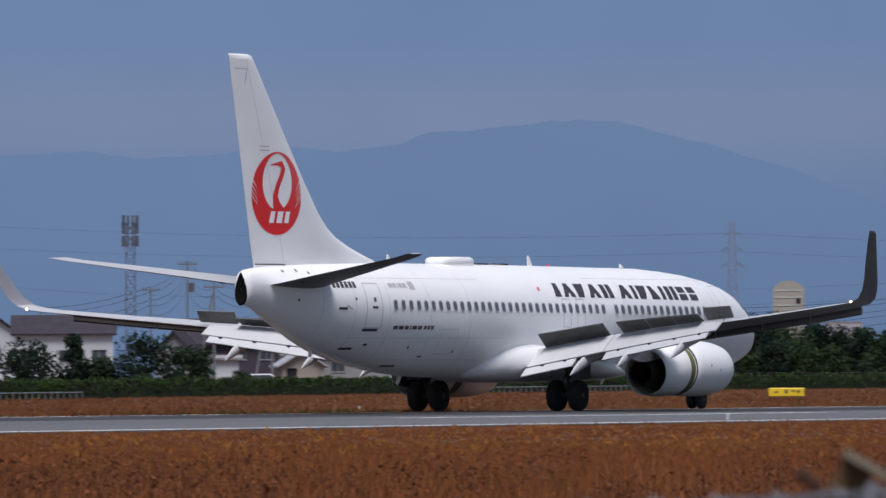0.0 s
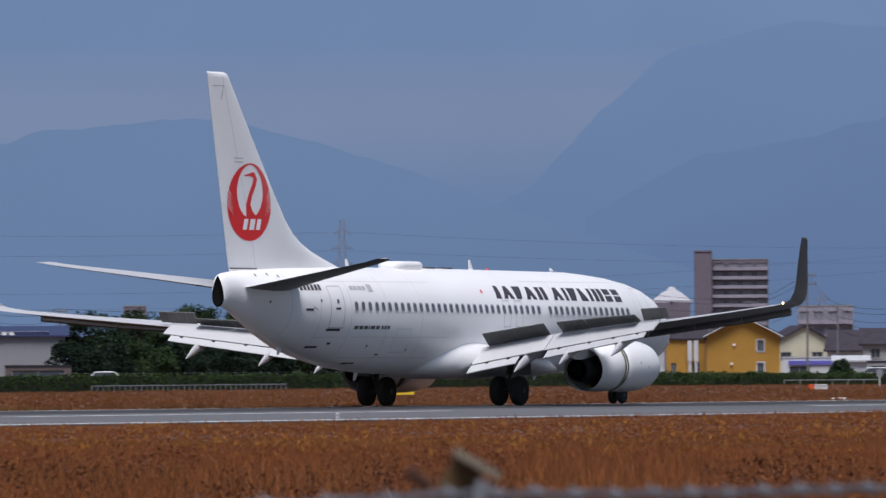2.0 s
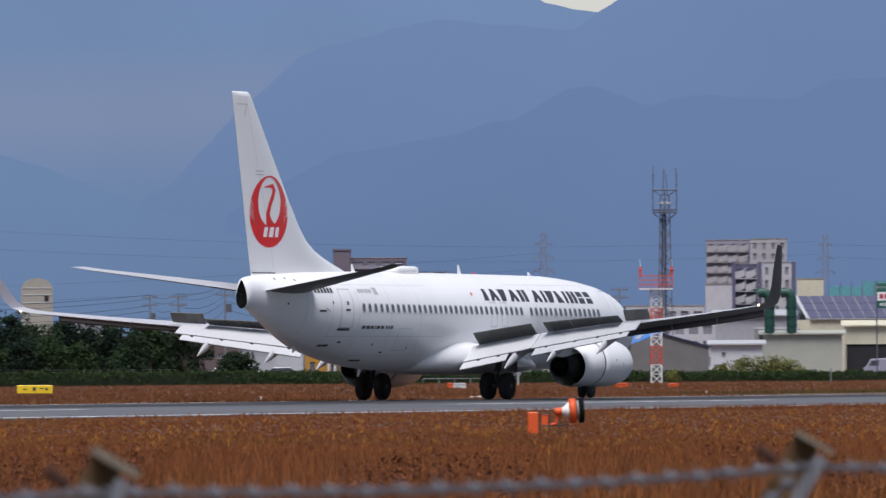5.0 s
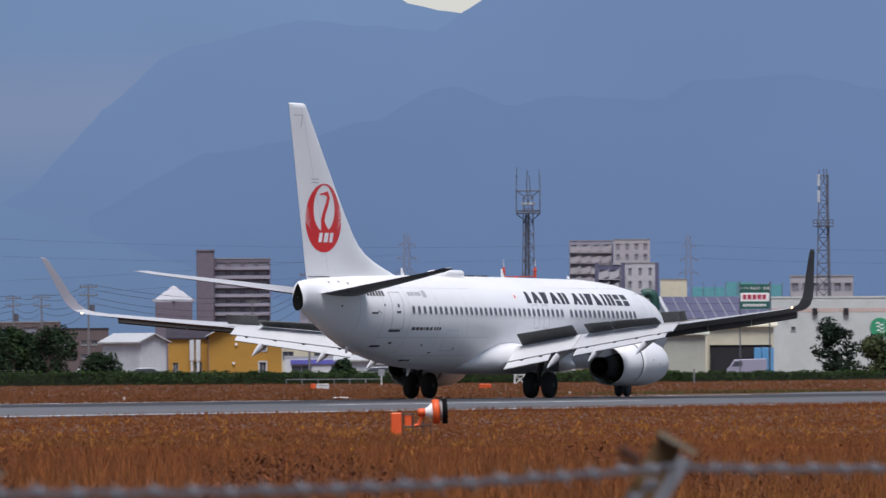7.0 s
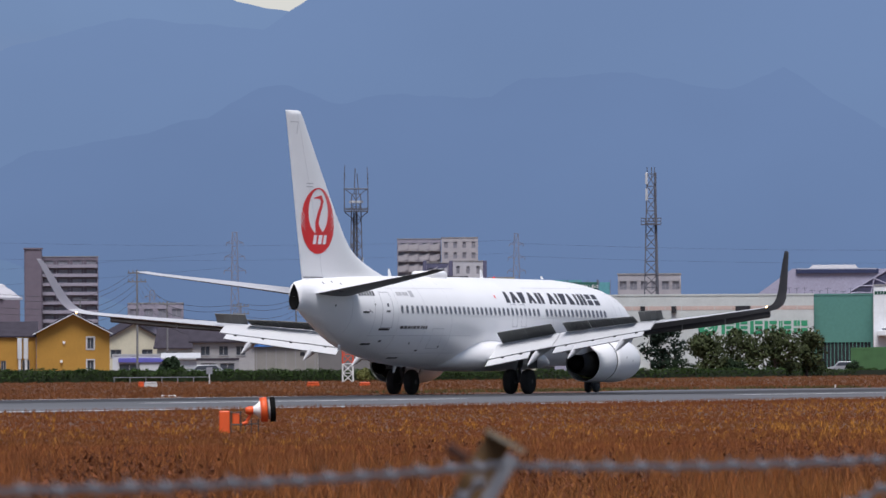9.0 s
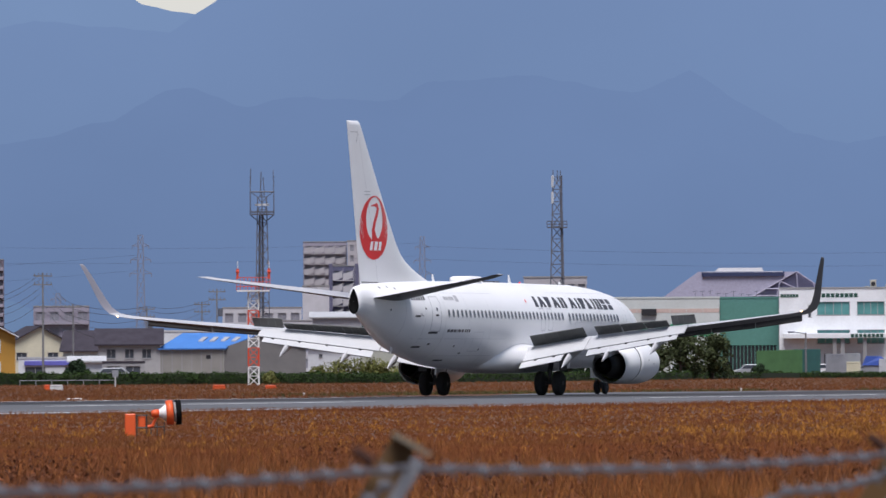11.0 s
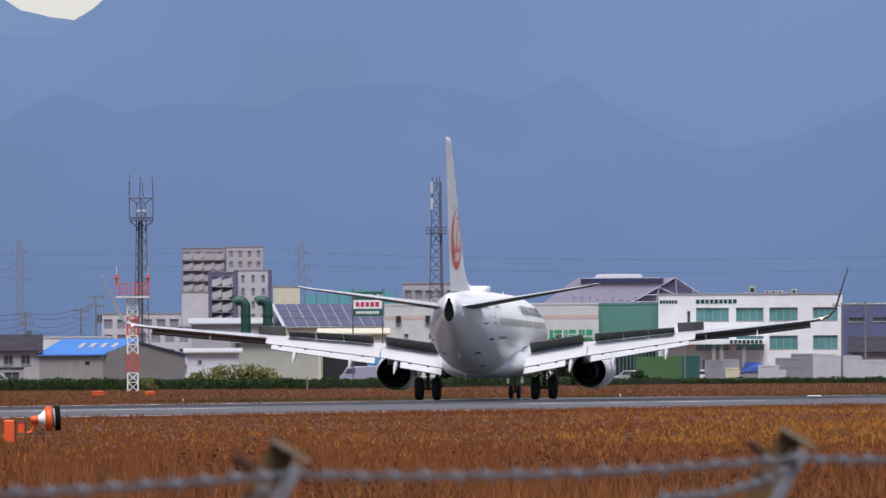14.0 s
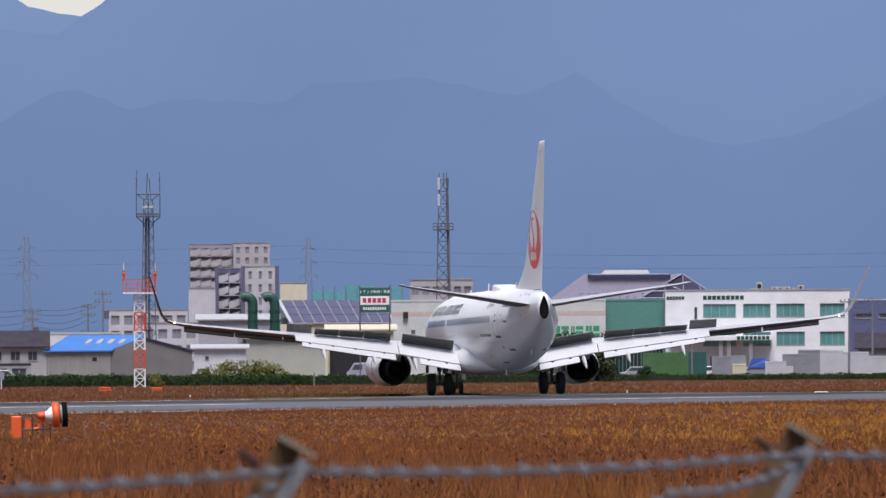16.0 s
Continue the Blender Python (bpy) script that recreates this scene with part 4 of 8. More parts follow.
M_PINK = mat("pale_pink_stripe", (0.52, 0.40, 0.36), 0.7)
M_GREENL = mat("green_wall_paint", (0.03, 0.28, 0.14), 0.5)
M_SHUT = mat("grey_shutter", (0.27, 0.275, 0.30), 0.6, var=0.08)
M_CONTG = mat("green_container_paint", (0.06, 0.15, 0.055), 0.6, var=0.25, scale=0.8)
M_CONTT = mat("teal_container_paint", (0.025, 0.10, 0.095), 0.6, var=0.25, scale=0.8)
M_CONTY = mat("grey_container_paint", (0.24, 0.25, 0.28), 0.55, var=0.2, scale=0.8)
M_CONTW = mat("white_container_paint", (0.48, 0.49, 0.52), 0.55, var=0.12, scale=0.8)
M_UNIT = paintm("weathered_beige_casing", (0.40, 0.385, 0.33))
M_TARP = mat("blue_tarpaulin", (0.025, 0.07, 0.32), 0.6, var=0.2)
M_PURPLE = mat("purple_blue_fascia", (0.12, 0.12, 0.45), 0.5)


def holed(bm, w, h, rects, t=0.25, y0=0.0, mi=0, x0=None):
    """A wall in the xz plane with real openings (x0, x1, z0, z1), t thick behind y0."""
    a = -w / 2 if x0 is None else x0
    xs = sorted({a, a + w, *[r[0] for r in rects], *[r[1] for r in rects]})
    zs = sorted({0.0, h, *[r[2] for r in rects], *[r[3] for r in rects]})
    for xa, xb in zip(xs, xs[1:]):
        run = None
        for za, zb in list(zip(zs, zs[1:])) + [(None, None)]:
            solid = za is not None and not any(r[0] < (xa + xb) / 2 < r[1] and r[2] < (za + zb) / 2 < r[3] for r in rects)
            if solid:
                run = (run[0], zb) if run else (za, zb)
            elif run:
                box(bm, xa, xb, y0, y0 + t, run[0], run[1], mi)
                run = None


def window(parent, x0, x1, z0, z1, y=0.0, glass=None, mullions=1, frame_m=None, sill=True):
    """A framed pane set back in its opening."""
    w = new("window")
    w.parent = parent
    f = 0.06
    bm = bmesh.new()
    for a, b, c, d in ((x0, x1, z0, z0 + f), (x0, x1, z1 - f, z1), (x0, x0 + f, z0 + f, z1 - f), (x1 - f, x1, z0 + f, z1 - f)):
        box(bm, a, b, y + 0.08, y + 0.16, c, d)
    for k in range(1, mullions + 1):
        xm = x0 + (x1 - x0) * k / (mullions + 1)
        box(bm, xm - 0.03, xm + 0.03, y + 0.08, y + 0.16, z0 + f, z1 - f)
    part("frame", bm, frame_m or M_FRAME, w)
    bm = bmesh.new()
    box(bm, x0 + f, x1 - f, y + 0.11, y + 0.13, z0 + f, z1 - f)
    part("pane", bm, glass or M_WIN, w)
    if sill:
        bm = bmesh.new()
        box(bm, x0 - 0.06, x1 + 0.06, y - 0.06, y + 0.08, z0 - 0.07, z0)
        part("sill", bm, frame_m or M_FRAME, w)
    return w


def gable_roof(bm, w, d, z, rise, over=0.4, along="x", t=0.16):
    """Two slopes with thickness; the ridge runs along x or y. The front is at y 0."""
    if along == "x":
        a, b, c0, c1 = -w / 2 - over, w / 2 + over, -over, d + over
        m = (c0 + c1) / 2
        prof = [(c0, z - rise * over / (d / 2)), (m, z + rise), (c1, z - rise * over / (d / 2))]
        rings = [[(x, y, zz) for y, zz in prof] + [(x, y, zz + t) for y, zz in reversed(prof)] for x in (a, b)]
    else:
        a, b, c0, c1 = -over, d + over, -w / 2 - over, w / 2 + over
        m = 0.0
        prof = [(c0, z - rise * over / (w / 2)), (m, z + rise), (c1, z - rise * over / (w / 2))]
        rings = [[(x, y, zz) for x, zz in prof] + [(x, y, zz + t) for x, zz in reversed(prof)] for y in (a, b)]
    loft(bm, rings)
    fix_normals(bm)


def gable_wall(bm, w, d, z, rise, along):
    if along == "x":
        for x in (-w / 2 + 0.02, w / 2 - 0.22):
            loft(bm, [[(x + k, 0.02, z), (x + k, d - 0.02, z), (x + k, d / 2, z + rise - 0.02)] for k in (0, 0.2)])
    else:
        for y in (0.02, d - 0.22):
            loft(bm, [[(-w / 2 + 0.02, y + k, z), (w / 2 - 0.02, y + k, z), (0, y + k, z + rise - 0.02)] for k in (0, 0.2)])


def house(name, m, w, d, h, rise, wall, roof, label, wins=(), along="x", category="house", glass=None, door=None, ribs=0, over=0.4):
    """A building with walls, roof and windows (x0, x1, z0, z1) in its front."""
    e = thing(name, m, label, category)
    bm = bmesh.new()
    holes = list(wins) + ([door] if door else [])
    holed(bm, w, h, holes)
    box(bm, -w / 2, w / 2, d - 0.25, d, 0, h)
    box(bm, -w / 2, -w / 2 + 0.25, 0.25, d - 0.25, 0, h)
    box(bm, w / 2 - 0.25, w / 2, 0.25, d - 0.25, 0, h)
    if rise:
        gable_wall(bm, w, d, h, rise, along)
    bmesh.ops.remove_doubles(bm, verts=bm.verts, dist=0.002)
    wl = part("wall", bm, wall, e)
    if ribs:
        for k in range(ribs):
            x = -w / 2 + w * (k + 0.5) / ribs
            b2 = bmesh.new()
            box(b2, x - 0.04, x + 0.04, -0.04, 0.0, 0, h - 0.05)
            part("cladding_rib", b2, wall, wl)
    bm = bmesh.new()
    if rise:
        gable_roof(bm, w, d, h, rise, over, along)
    else:
        box(bm, -w / 2 - 0.05, w / 2 + 0.05, -0.05, d + 0.05, h, h + 0.2)
    part("roof", bm, roof, e)
    for r in wins:
        window(e, *r, glass=glass)
    if door:
        # near-black panel; in an open bay it stands in for the shaded inside
        bm = bmesh.new()
        box(bm, door[0], door[1], 0.12, 0.2, door[2], door[3])
        part("door", bm, M_BAY, e)
    return e


def grid_wins(x0, x1, n, rows, w, h, z0, dz):
    out = []
    for r in range(rows):
        for k in range(n):
            x = x0 + (x1 - x0) * (k + 0.5) / n
            out.append((x - w / 2, x + w / 2, z0 + r * dz, z0 + r * dz + h))
    return out


def span(az0, az1, dist):
    return dist * radians(az1 - az0)


# western houses
house("house", facing(-8.06, 900), 9.2, 7, 5.35, 1.6, M_WALLW, M_ROOFD, "pale two-storey house under a dark hipped tile roof", [(-4, -2.6, 2.6, 3.8), (-0.5, 1.2, 2.6, 3.8), (2.6, 4, 2.6, 3.8), (-3.5, -1.8, 0.6, 1.9)])
house("house", facing(-8.55, 960, 25), 8, 7, 5.6, 2.6, M_WALLW, M_ROOFD, "white gabled house with a dark tile roof", [(-2, -0.8, 3, 4.2), (1, 2.2, 3, 4.2)], along="y")
house("house", facing(-7.405, 940, -10), 3.6, 6, 3.7, 1.9, M_WALLG, M_ROOFD, "narrow grey gabled house behind garden trees", [(-1.1, -0.2, 1.6, 2.6), (0.3, 1.2, 1.6, 2.6)], along="y")
house("house", facing(-7.017, 980, 4), 9.6, 6, 4.7, 2.3, paintm("dark_timber_wall", (0.05, 0.04, 0.058)), M_ROOFD, "large dark timber house with a dark tiled roof", [(-3.6, -2.2, 2.9, 3.8), (-0.8, 0.8, 2.9, 3.8), (2.2, 3.6, 2.9, 3.8)])
house("garage", facing(-7.16, 930), 4.7, 4, 2.9, 0.25, M_WALLW, M_WALLG, "low white garage in front of the dark house", [(-1.9, -1.2, 1.9, 2.5)], category="garage", ribs=6)
house("house", facing(-6.50, 945, 5), 8.2, 6, 3.5, 1.9, M_WALLG, M_PALEFR, "grey house under a pale grey roof", [(-3, -1.6, 1.6, 2.6), (0.6, 2.0, 1.6, 2.6)])
house("house", facing(-6.635, 900, 10), 4.0, 4, 2.25, 1.2, paintm("beige_annex_wall", (0.33, 0.29, 0.25)), M_PALEFR, "small beige gabled annex with a brown door", [], along="y", door=(-1.5, -0.5, 0.0, 1.95))
house("warehouse", facing(-6.10, 960), 12.8, 10, 5.0, 0.9, M_SHUT, M_ROOFN, "pale grey metal warehouse with a navy roof", [], ribs=18, category="warehouse")
bm = bmesh.new()
rbox(bm, -2.6, 4.8, -0.3, 0.2, 5.05, 5.5, 0.03)
e = thing("roof_sign", facing(-6.10, 960), "navy roof sign board with pale bars on the warehouse", "sign")
part("sign_board", bm, M_ROOFN, e)
for k in range(5):
    bm = bmesh.new()
    box(bm, -2.2 + 0.75 * k, -1.7 + 0.75 * k, -0.34, -0.305, 5.12, 5.42)
    part("sign_bar", bm, M_SIGNW, e)
house("kiosk", facing(-5.88, 940), 6.5, 4, 1.9, 0, M_WALLBR, M_BAY, "low dark shop front beside the warehouse", [(-2.6, 2.6, 0.6, 1.6)], category="shop")
house("house", facing(-5.45, 1000), 6, 6, 3.0, 1.4, M_WALLW, M_ROOFD, "white bungalow half hidden by trees", [(-2, -0.5, 1, 2)])
# water-tank house seen over the woods
e = thing("tank_house", facing(-3.725, 1300), "cream round-topped rooftop tank house over the woods", "building")
bm = bmesh.new()
arc = [(-2.15, 0), (2.15, 0), (2.15, 12.2)] + [(2.15 * math.cos(a), 12.2 + 1.5 * math.sin(a)) for a in [math.pi * k / 10 for k in range(1, 10)]] + [(-2.15, 12.2)]
loft(bm, [[(x, y, z) for x, z in arc] for y in (0.0, 5.0)])
fix_normals(bm)
# cream greyed to hold some distance haze in its colour
part("wall", bm, mat("hazy_cream_render", (0.34, 0.32, 0.28), 0.8), e)
for z in (10.3, 11.4, 12.3):
    b2 = bmesh.new()
    box(b2, -1.9, 1.9, -0.05, -0.003, z, z + 0.12)
    part("wall_band", b2, M_WALLB, e)
b2 = bmesh.new()
box(b2, 1.0, 1.6, -0.06, -0.003, 10.6, 11.3)
part("vent", b2, M_BAY, e)

# central houses
house("shed", facing(-2.215, 1046, 38), 3.7, 6.6, 4.3, 0.8, M_WALLW, M_ROOFW, "white metal shed with a pale gable roof", [], along="y", ribs=8, category="shed")
house("brown_building", facing(-2.66, 1180), span(-2.80, -2.50, 1180) + 1.2, 9, 6.2, 0, M_WALLBR, M_ROOFD, "dark brown flat-roofed block with small windows", grid_wins(-2.6, 2.6, 4, 2, 0.7, 0.6, 2.6, 1.7), category="building")
YD = 1060
e = house("apartment_house", facing(-1.664, YD), span(-1.882, -1.446, YD), 8, 5.1, 2.1, M_YEL, M_ROOFD, "ochre two-storey apartment house with white-framed windows", [(1.55, 2.3, 0.9, 2.0), (1.55, 2.3, 3.3, 4.5)], along="y", category="house", over=0.25)
bm = bmesh.new()
gable_roof(bm, span(-1.882, -1.446, YD) + 0.2, 0.12, 4.98, 2.12, 0.3, "y", 0.12)
for v in bm.verts:
    v.co.y -= 0.42
part("white_verge", bm, M_WALLW, e)
for x0, z0, z1 in ((1.42, 0.75, 2.15), (1.42, 3.15, 4.65)):
    bm = bmesh.new()
    for a, b, c, d in ((x0, x0 + 1.0, z0, z0 + 0.13), (x0, x0 + 1.0, z1 - 0.13, z1), (x0, x0 + 0.13, z0, z1), (x0 + 0.87, x0 + 1.0, z0, z1)):
        box(bm, a, b, -0.05, -0.003, c, d)
    part("white_surround", bm, M_WALLW, e)
for x, z in ((-1.0, 4.0), (-1.3, 1.9)):
    bm = bmesh.new()
    rod(bm, (x, -0.16, z), (x, 0.0, z), 0.16, 10)
    part("vent_cap", bm, M_SIGNW, e)
ewing = house("apartment_wing", facing(-2.005, YD + 2), span(-2.125, -1.885, YD), 7, 4.7, 1.5, M_YEL, M_ROOFD, "ochre apartment wing with white stair panels and a dark roof", [(-1.7, -1.1, 0.6, 2.0), (0.7, 1.5, 0.4, 2.1)], category="house", over=0.25)
for x in (0.15, 0.85):
    bm = bmesh.new()
    rbox(bm, x, x + 0.5, -0.5, -0.02, 2.2, 4.5, 0.04)
    rbox(bm, x + 0.1, x + 0.4, -0.45, -0.02, 0.0, 2.2, 0.03)
    part("stair_screen", bm, M_WALLW, ewing, "white stair screen")
house("shop", facing(-1.15, 1080), span(-1.43, -0.872, 1080), 8, 2.5, 0, M_WALLW, M_ROOFW, "long low white shop with a purple-blue fascia", [(-4.5, -2.2, 0.6, 1.6), (0, 2.4, 0.6, 1.6)], category="shop")
bm = bmesh.new()
rbox(bm, -4.6, 1.8, -0.15, -0.003, 1.75, 2.25, 0.03)
tagged(part("fascia_board", bm, M_PURPLE, None), "purple-blue fascia board on the low shop", "sign").matrix_basis = facing(-1.15, 1080)
house("house", facing(-1.30, 1200, 12), 9, 8, 4.2, 2.4, M_WALLC, M_ROOFD, "cream house with a broad dark gable roof", [(-3, -1.6, 2.4, 3.4), (1, 2.4, 2.4, 3.4)], along="y")
house("house", facing(-0.98, 1150, -8), 7.4, 7, 3.6, 2.2, M_WALLB, M_ROOFD, "beige house under a dark hipped roof", [(-2.5, -1.2, 2, 3), (0.8, 2.2, 2, 3)])
house("house", facing(-0.765, 1000), span(-0.956, -0.586, 1000), 7, 3.9, 1.5, M_FLATE, M_ROOFD, "two-storey grey-beige house with a dark roof", [(-2.4, -1.4, 2.4, 3.4), (-0.5, 0.5, 2.4, 3.4), (1.3, 2.3, 2.4, 3.4), (-1.8, 0.2, 0.5, 1.7)])
house("carport", facing(-0.80, 960), 4.2, 3, 1.9, 0, M_FRAME, M_ROOFD, "dark flat-roofed carport in front of the house", [(-1.7, -0.2, 0.2, 1.6), (0.2, 1.7, 0.2, 1.6)], category="carport")
house("grey_hut", facing(-1.02, 970), 3.2, 3, 2.1, 0.4, M_WALLW, M_ROOFW, "small pale hut beside the road", [], category="hut")
# blue-roofed factory shed: broad gable with its long side showing
BD = 1000
e = thing("factory_shed", facing(-0.146, BD), "grey concrete factory shed with a bright blue roof", "shed")
bm = bmesh.new()
w = span(-0.582, 0.291, BD)
box(bm, -w / 2, -0.95, 0.0, 9.0, 0, 3.5)
fix_normals(bm)
wl = part("wall", bm, mat("tan_grey_long_wall", (0.25, 0.24, 0.225), 0.8, var=0.15, scale=0.6), e)
# gable end, coloured darker than the long wall
bm = bmesh.new()
loft(bm, [[(-0.93, y, 0), (w / 2, y, 0), (w / 2, y, 3.3), (2.9, y, 4.75), (-0.93, y, 3.52)] for y in (0.06, 9.0)])
fix_normals(bm)
part("gable_wall", bm, mat("darker_grey_gable_wall", (0.155, 0.15, 0.15), 0.75, var=0.15, scale=0.6), e)
for k in range(7):
    bm = bmesh.new()
    x = -w / 2 + 0.25 + k * 1.02
    box(bm, x - 0.05, x + 0.05, -0.05, -0.002, 0, 3.45)
    part("wall_pilaster", bm, M_WALLG, wl)
bm = bmesh.new()
for f in ([(-w / 2 - 0.25, -0.3, 3.42), (-0.75, -0.3, 3.46), (2.9, 4.5, 5.05), (-w / 2 + 2.4, 4.5, 5.05)],):
    up = [bm.verts.new(p) for p in f]
    dn = [bm.verts.new((x, y, z - 0.14)) for x, y, z in f]
    bm.faces.new(up)
    bm.faces.new(list(reversed(dn)))
    for i in range(4):
        bm.faces.new((up[i], dn[i], dn[(i + 1) % 4], up[(i + 1) % 4]))
fix_normals(bm)
roofb = part("roof", bm, M_ROOFB, e, "bright blue corrugated roof")
bm = bmesh.new()
loft(bm, [[(2.7, -0.1, 4.64), (w / 2 + 0.3, -0.1, 3.22), (w / 2 + 0.3, 9.2, 3.22), (2.7, 9.2, 4.64)], [(2.7, -0.1, 4.80), (w / 2 + 0.3, -0.1, 3.38), (w / 2 + 0.3, 9.2, 3.38), (2.7, 9.2, 4.80)]])
fix_normals(bm)
part("gable_roof", bm, M_ROOFN, e)
for k in range(4):
    bm = bmesh.new()
    x = -3.6 + 1.15 * k
    loft(bm, [[(x, 1.7, 4.14 - 0.05), (x + 0.5, 1.7, 4.14 - 0.05), (x + 1.0, 2.9, 4.56), (x + 0.5, 2.9, 4.56)], [(x, 1.7, 4.22), (x + 0.5, 1.7, 4.22), (x + 1.0, 2.9, 4.63), (x + 0.5, 2.9, 4.63)]])
    fix_normals(bm)
    part("roof_light", bm, M_PALEFR, roofb)
bm = bmesh.new()
box(bm, -2.8, -2.3, -0.03, -0.002, 2.3, 2.7)
part("vent", bm, M_BAY, e)
house("shed", facing(-0.36, 1060), 8.4, 6, 5.35, 0, M_WALLW, M_ROOFW, "tall white shed behind the blue roof", [], category="shed", ribs=6)
house("shed", facing(0.457, 1030), span(0.302, 0.612, 1030), 7, 3.6, 0.35, M_WALLW, M_ROOFW, "white metal shed with a low pale roof", [(-1.6, -1.2, 2.4, 2.8)], category="shed", ribs=4)
house("plain_warehouse", facing(0.85, 1040), span(0.613, 1.09, 1040), 9, 4.7, 0.3, M_WALLO, M_WALLO, "plain olive-beige warehouse wall", [], category="warehouse")
house("workshop", facing(1.30, 1050), span(1.09, 1.484, 1050), 9, 5.6, 0.5, M_WALLC, M_WALLC, "cream workshop with a wide open bay", [], category="workshop", door=(-3.4, 3.4, 0.0, 3.6))
for x, w2 in ((0.9, 0.8), (1.75, 0.75), (2.55, 0.5)):
    bm = bmesh.new()
    rbox(bm, x, x + w2, -0.3, -0.05, 0.0, 3.3, 0.03)
    tagged(part("blue_door", bm, M_BLUED, None), "sky-blue folding door panel at the workshop bay", "door").matrix_basis = facing(1.33, 1050)
# long pale roof behind the ducts
house("pale_hall", facing(0.565, 1150), span(0.33, 0.80, 1150), 10, 7.3, 0.6, M_PALEFR, mat("pale_grey_sheet_roof", (0.42, 0.43, 0.45), 0.55, var=0.12, scale=0.4), "low hall with a pale grey sheet roof", [], category="hall", ribs=14)
# roof with solar panels
e = thing("solar_roof_hall", facing(1.20, 1150), "hall roof covered with dark solar panels", "building")
w = span(0.89, 1.51, 1150)
bm = bmesh.new()
box(bm, -w / 2 + 0.2, w / 2 - 0.2, 0.3, 11.7, 0, 6.78)
part("wall", bm, M_WALLC, e, "cream wall below the eaves")
bm = bmesh.new()
loft(bm, [[(-w / 2 + k, y, 6.8), (w / 2 + k, y, 6.8), (w / 2 + k, y, z), (-w / 2 + k, y, z)] for k, y, z in ((0, 0, 6.9), (-1.5, 12, 9.65))])
fix_normals(bm)
hall = part("roof", bm, M_PALEFR, e)
bm = bmesh.new()
loft(bm, [[(-w / 2 - 0.35 + k, y, z), (-w / 2 + k, y, z), (-w / 2 + k, y, z + 0.25), (-w / 2 - 0.35 + k, y, z + 0.25)] for k, y, z in ((0, -0.1, 6.8), (-1.5, 12, 9.55))])
fix_normals(bm)
part("barge_board", bm, M_ROOFW, e, "white barge board")
for r in range(3):
    for k in range(9):
        bm = bmesh.new()
        x0, x1 = -w / 2 + 0.15 + k * (w - 0.3) / 9, -w / 2 + 0.15 + (k + 0.9) * (w - 0.3) / 9
        pts = []
        for f, xx in ((r / 3 + 0.008, x0), (r / 3 + 0.008, x1), ((r + 1) / 3 - 0.008, x1), ((r + 1) / 3 - 0.008, x0)):
            pts.append((xx - 1.5 * f, 12 * f, 6.97 + 2.75 * f))
        plate(bm, pts, 0.05)
        part("solar_panel", bm, M_SOLAR, hall)
# green exhaust ducts
for az in (0.655, 0.787):
    e = thing("exhaust_duct", facing(az, 1040), "dark green bent exhaust duct above the roofs", "duct", group="rooftop ducts")
    bm = bmesh.new()
    path = [(0, 0, 4.9), (0, 0, 8.5)] + [(-0.75 + 0.75 * math.cos(a), 0, 8.5 + 0.75 * math.sin(a)) for a in [math.pi * k / 8 for k in range(1, 7)]]
    rings = []
    for i, p in enumerate(path):
        a, b = Vector(path[max(0, i - 1)]), Vector(path[min(len(path) - 1, i + 1)])
        d = (b - a).normalized()
        s = Vector((0, 1, 0))
        o = d.cross(s).normalized()
        rings.append([Vector(p) + (s * math.cos(q) + o * math.sin(q)) * 0.55 for q in [2 * math.pi * j / 14 for j in range(14)]])
    loft(bm, rings)
    fix_normals(bm)
    part("pipe", bm, M_DUCT, e)
    for z in (5.6, 6.6, 7.6):
        bm = bmesh.new()
        revolve(bm, [(z, 0.5), (z, 0.62), (z + 0.14, 0.62), (z + 0.14, 0.5)], 14, "z")
        part("flange", bm, M_DUCT, e)
house("machine_room", facing(0.70, 1045), 5.0, 4, 5.3, 0, M_WALLG, M_ROOFW, "grey rooftop machine room under the ducts", [(-1.8, -0.6, 4, 4.6)], category="building")
# billboard on two posts
SGN = facing(1.385, 1000)
e = thing("billboard", SGN, "green and red roadside billboard on two steel posts", "billboard")
for x in (-1.55, 1.55):
    bm = bmesh.new()
    rod(bm, (x, 0.1, 0), (x, 0.1, 10.1), 0.07, 8)
    part("post", bm, M_LATT, e)
for z0, z1, m_, nm in ((8.95, 9.85, M_SIGNG, "top_panel"), (8.05, 8.93, M_SIGNW, "middle_panel"), (7.25, 8.03, M_SIGNG, "lower_panel")):
    bm = bmesh.new()
    rbox(bm, -1.5, 1.5, -0.06, 0.02, z0, z1, 0.02)
    pn = part(nm, bm, m_, e)
    if nm == "middle_panel":
        for k in range(5):
            b2 = bmesh.new()
            box(b2, -1.25 + 0.51 * k, -0.87 + 0.51 * k, -0.085, -0.062, 8.26, 8.74)
            part("writing_bar", b2, M_SIGNR, pn)
    elif nm == "lower_panel":
        for k in range(10):
            b2 = bmesh.new()
            box(b2, -1.2 + 0.245 * k, -1.04 + 0.245 * k, -0.085, -0.062, 7.5, 7.78)
            part("writing_bar", b2, M_SIGNW, pn)
    else:
        fc = bpy.data.curves.new("sign_writing", "FONT")
        fc.body = "トラック販売・買取"
        fc.size = 0.36
        fc.align_x = "CENTER"
        fc.extrude = 0.01
        txt = new("sign_writing", fc)
        txt.data.materials.append(M_SIGNW)
        txt.parent = pn
        txt.matrix_basis = pose(0, -0.075, 9.27, 90, 0, 0)
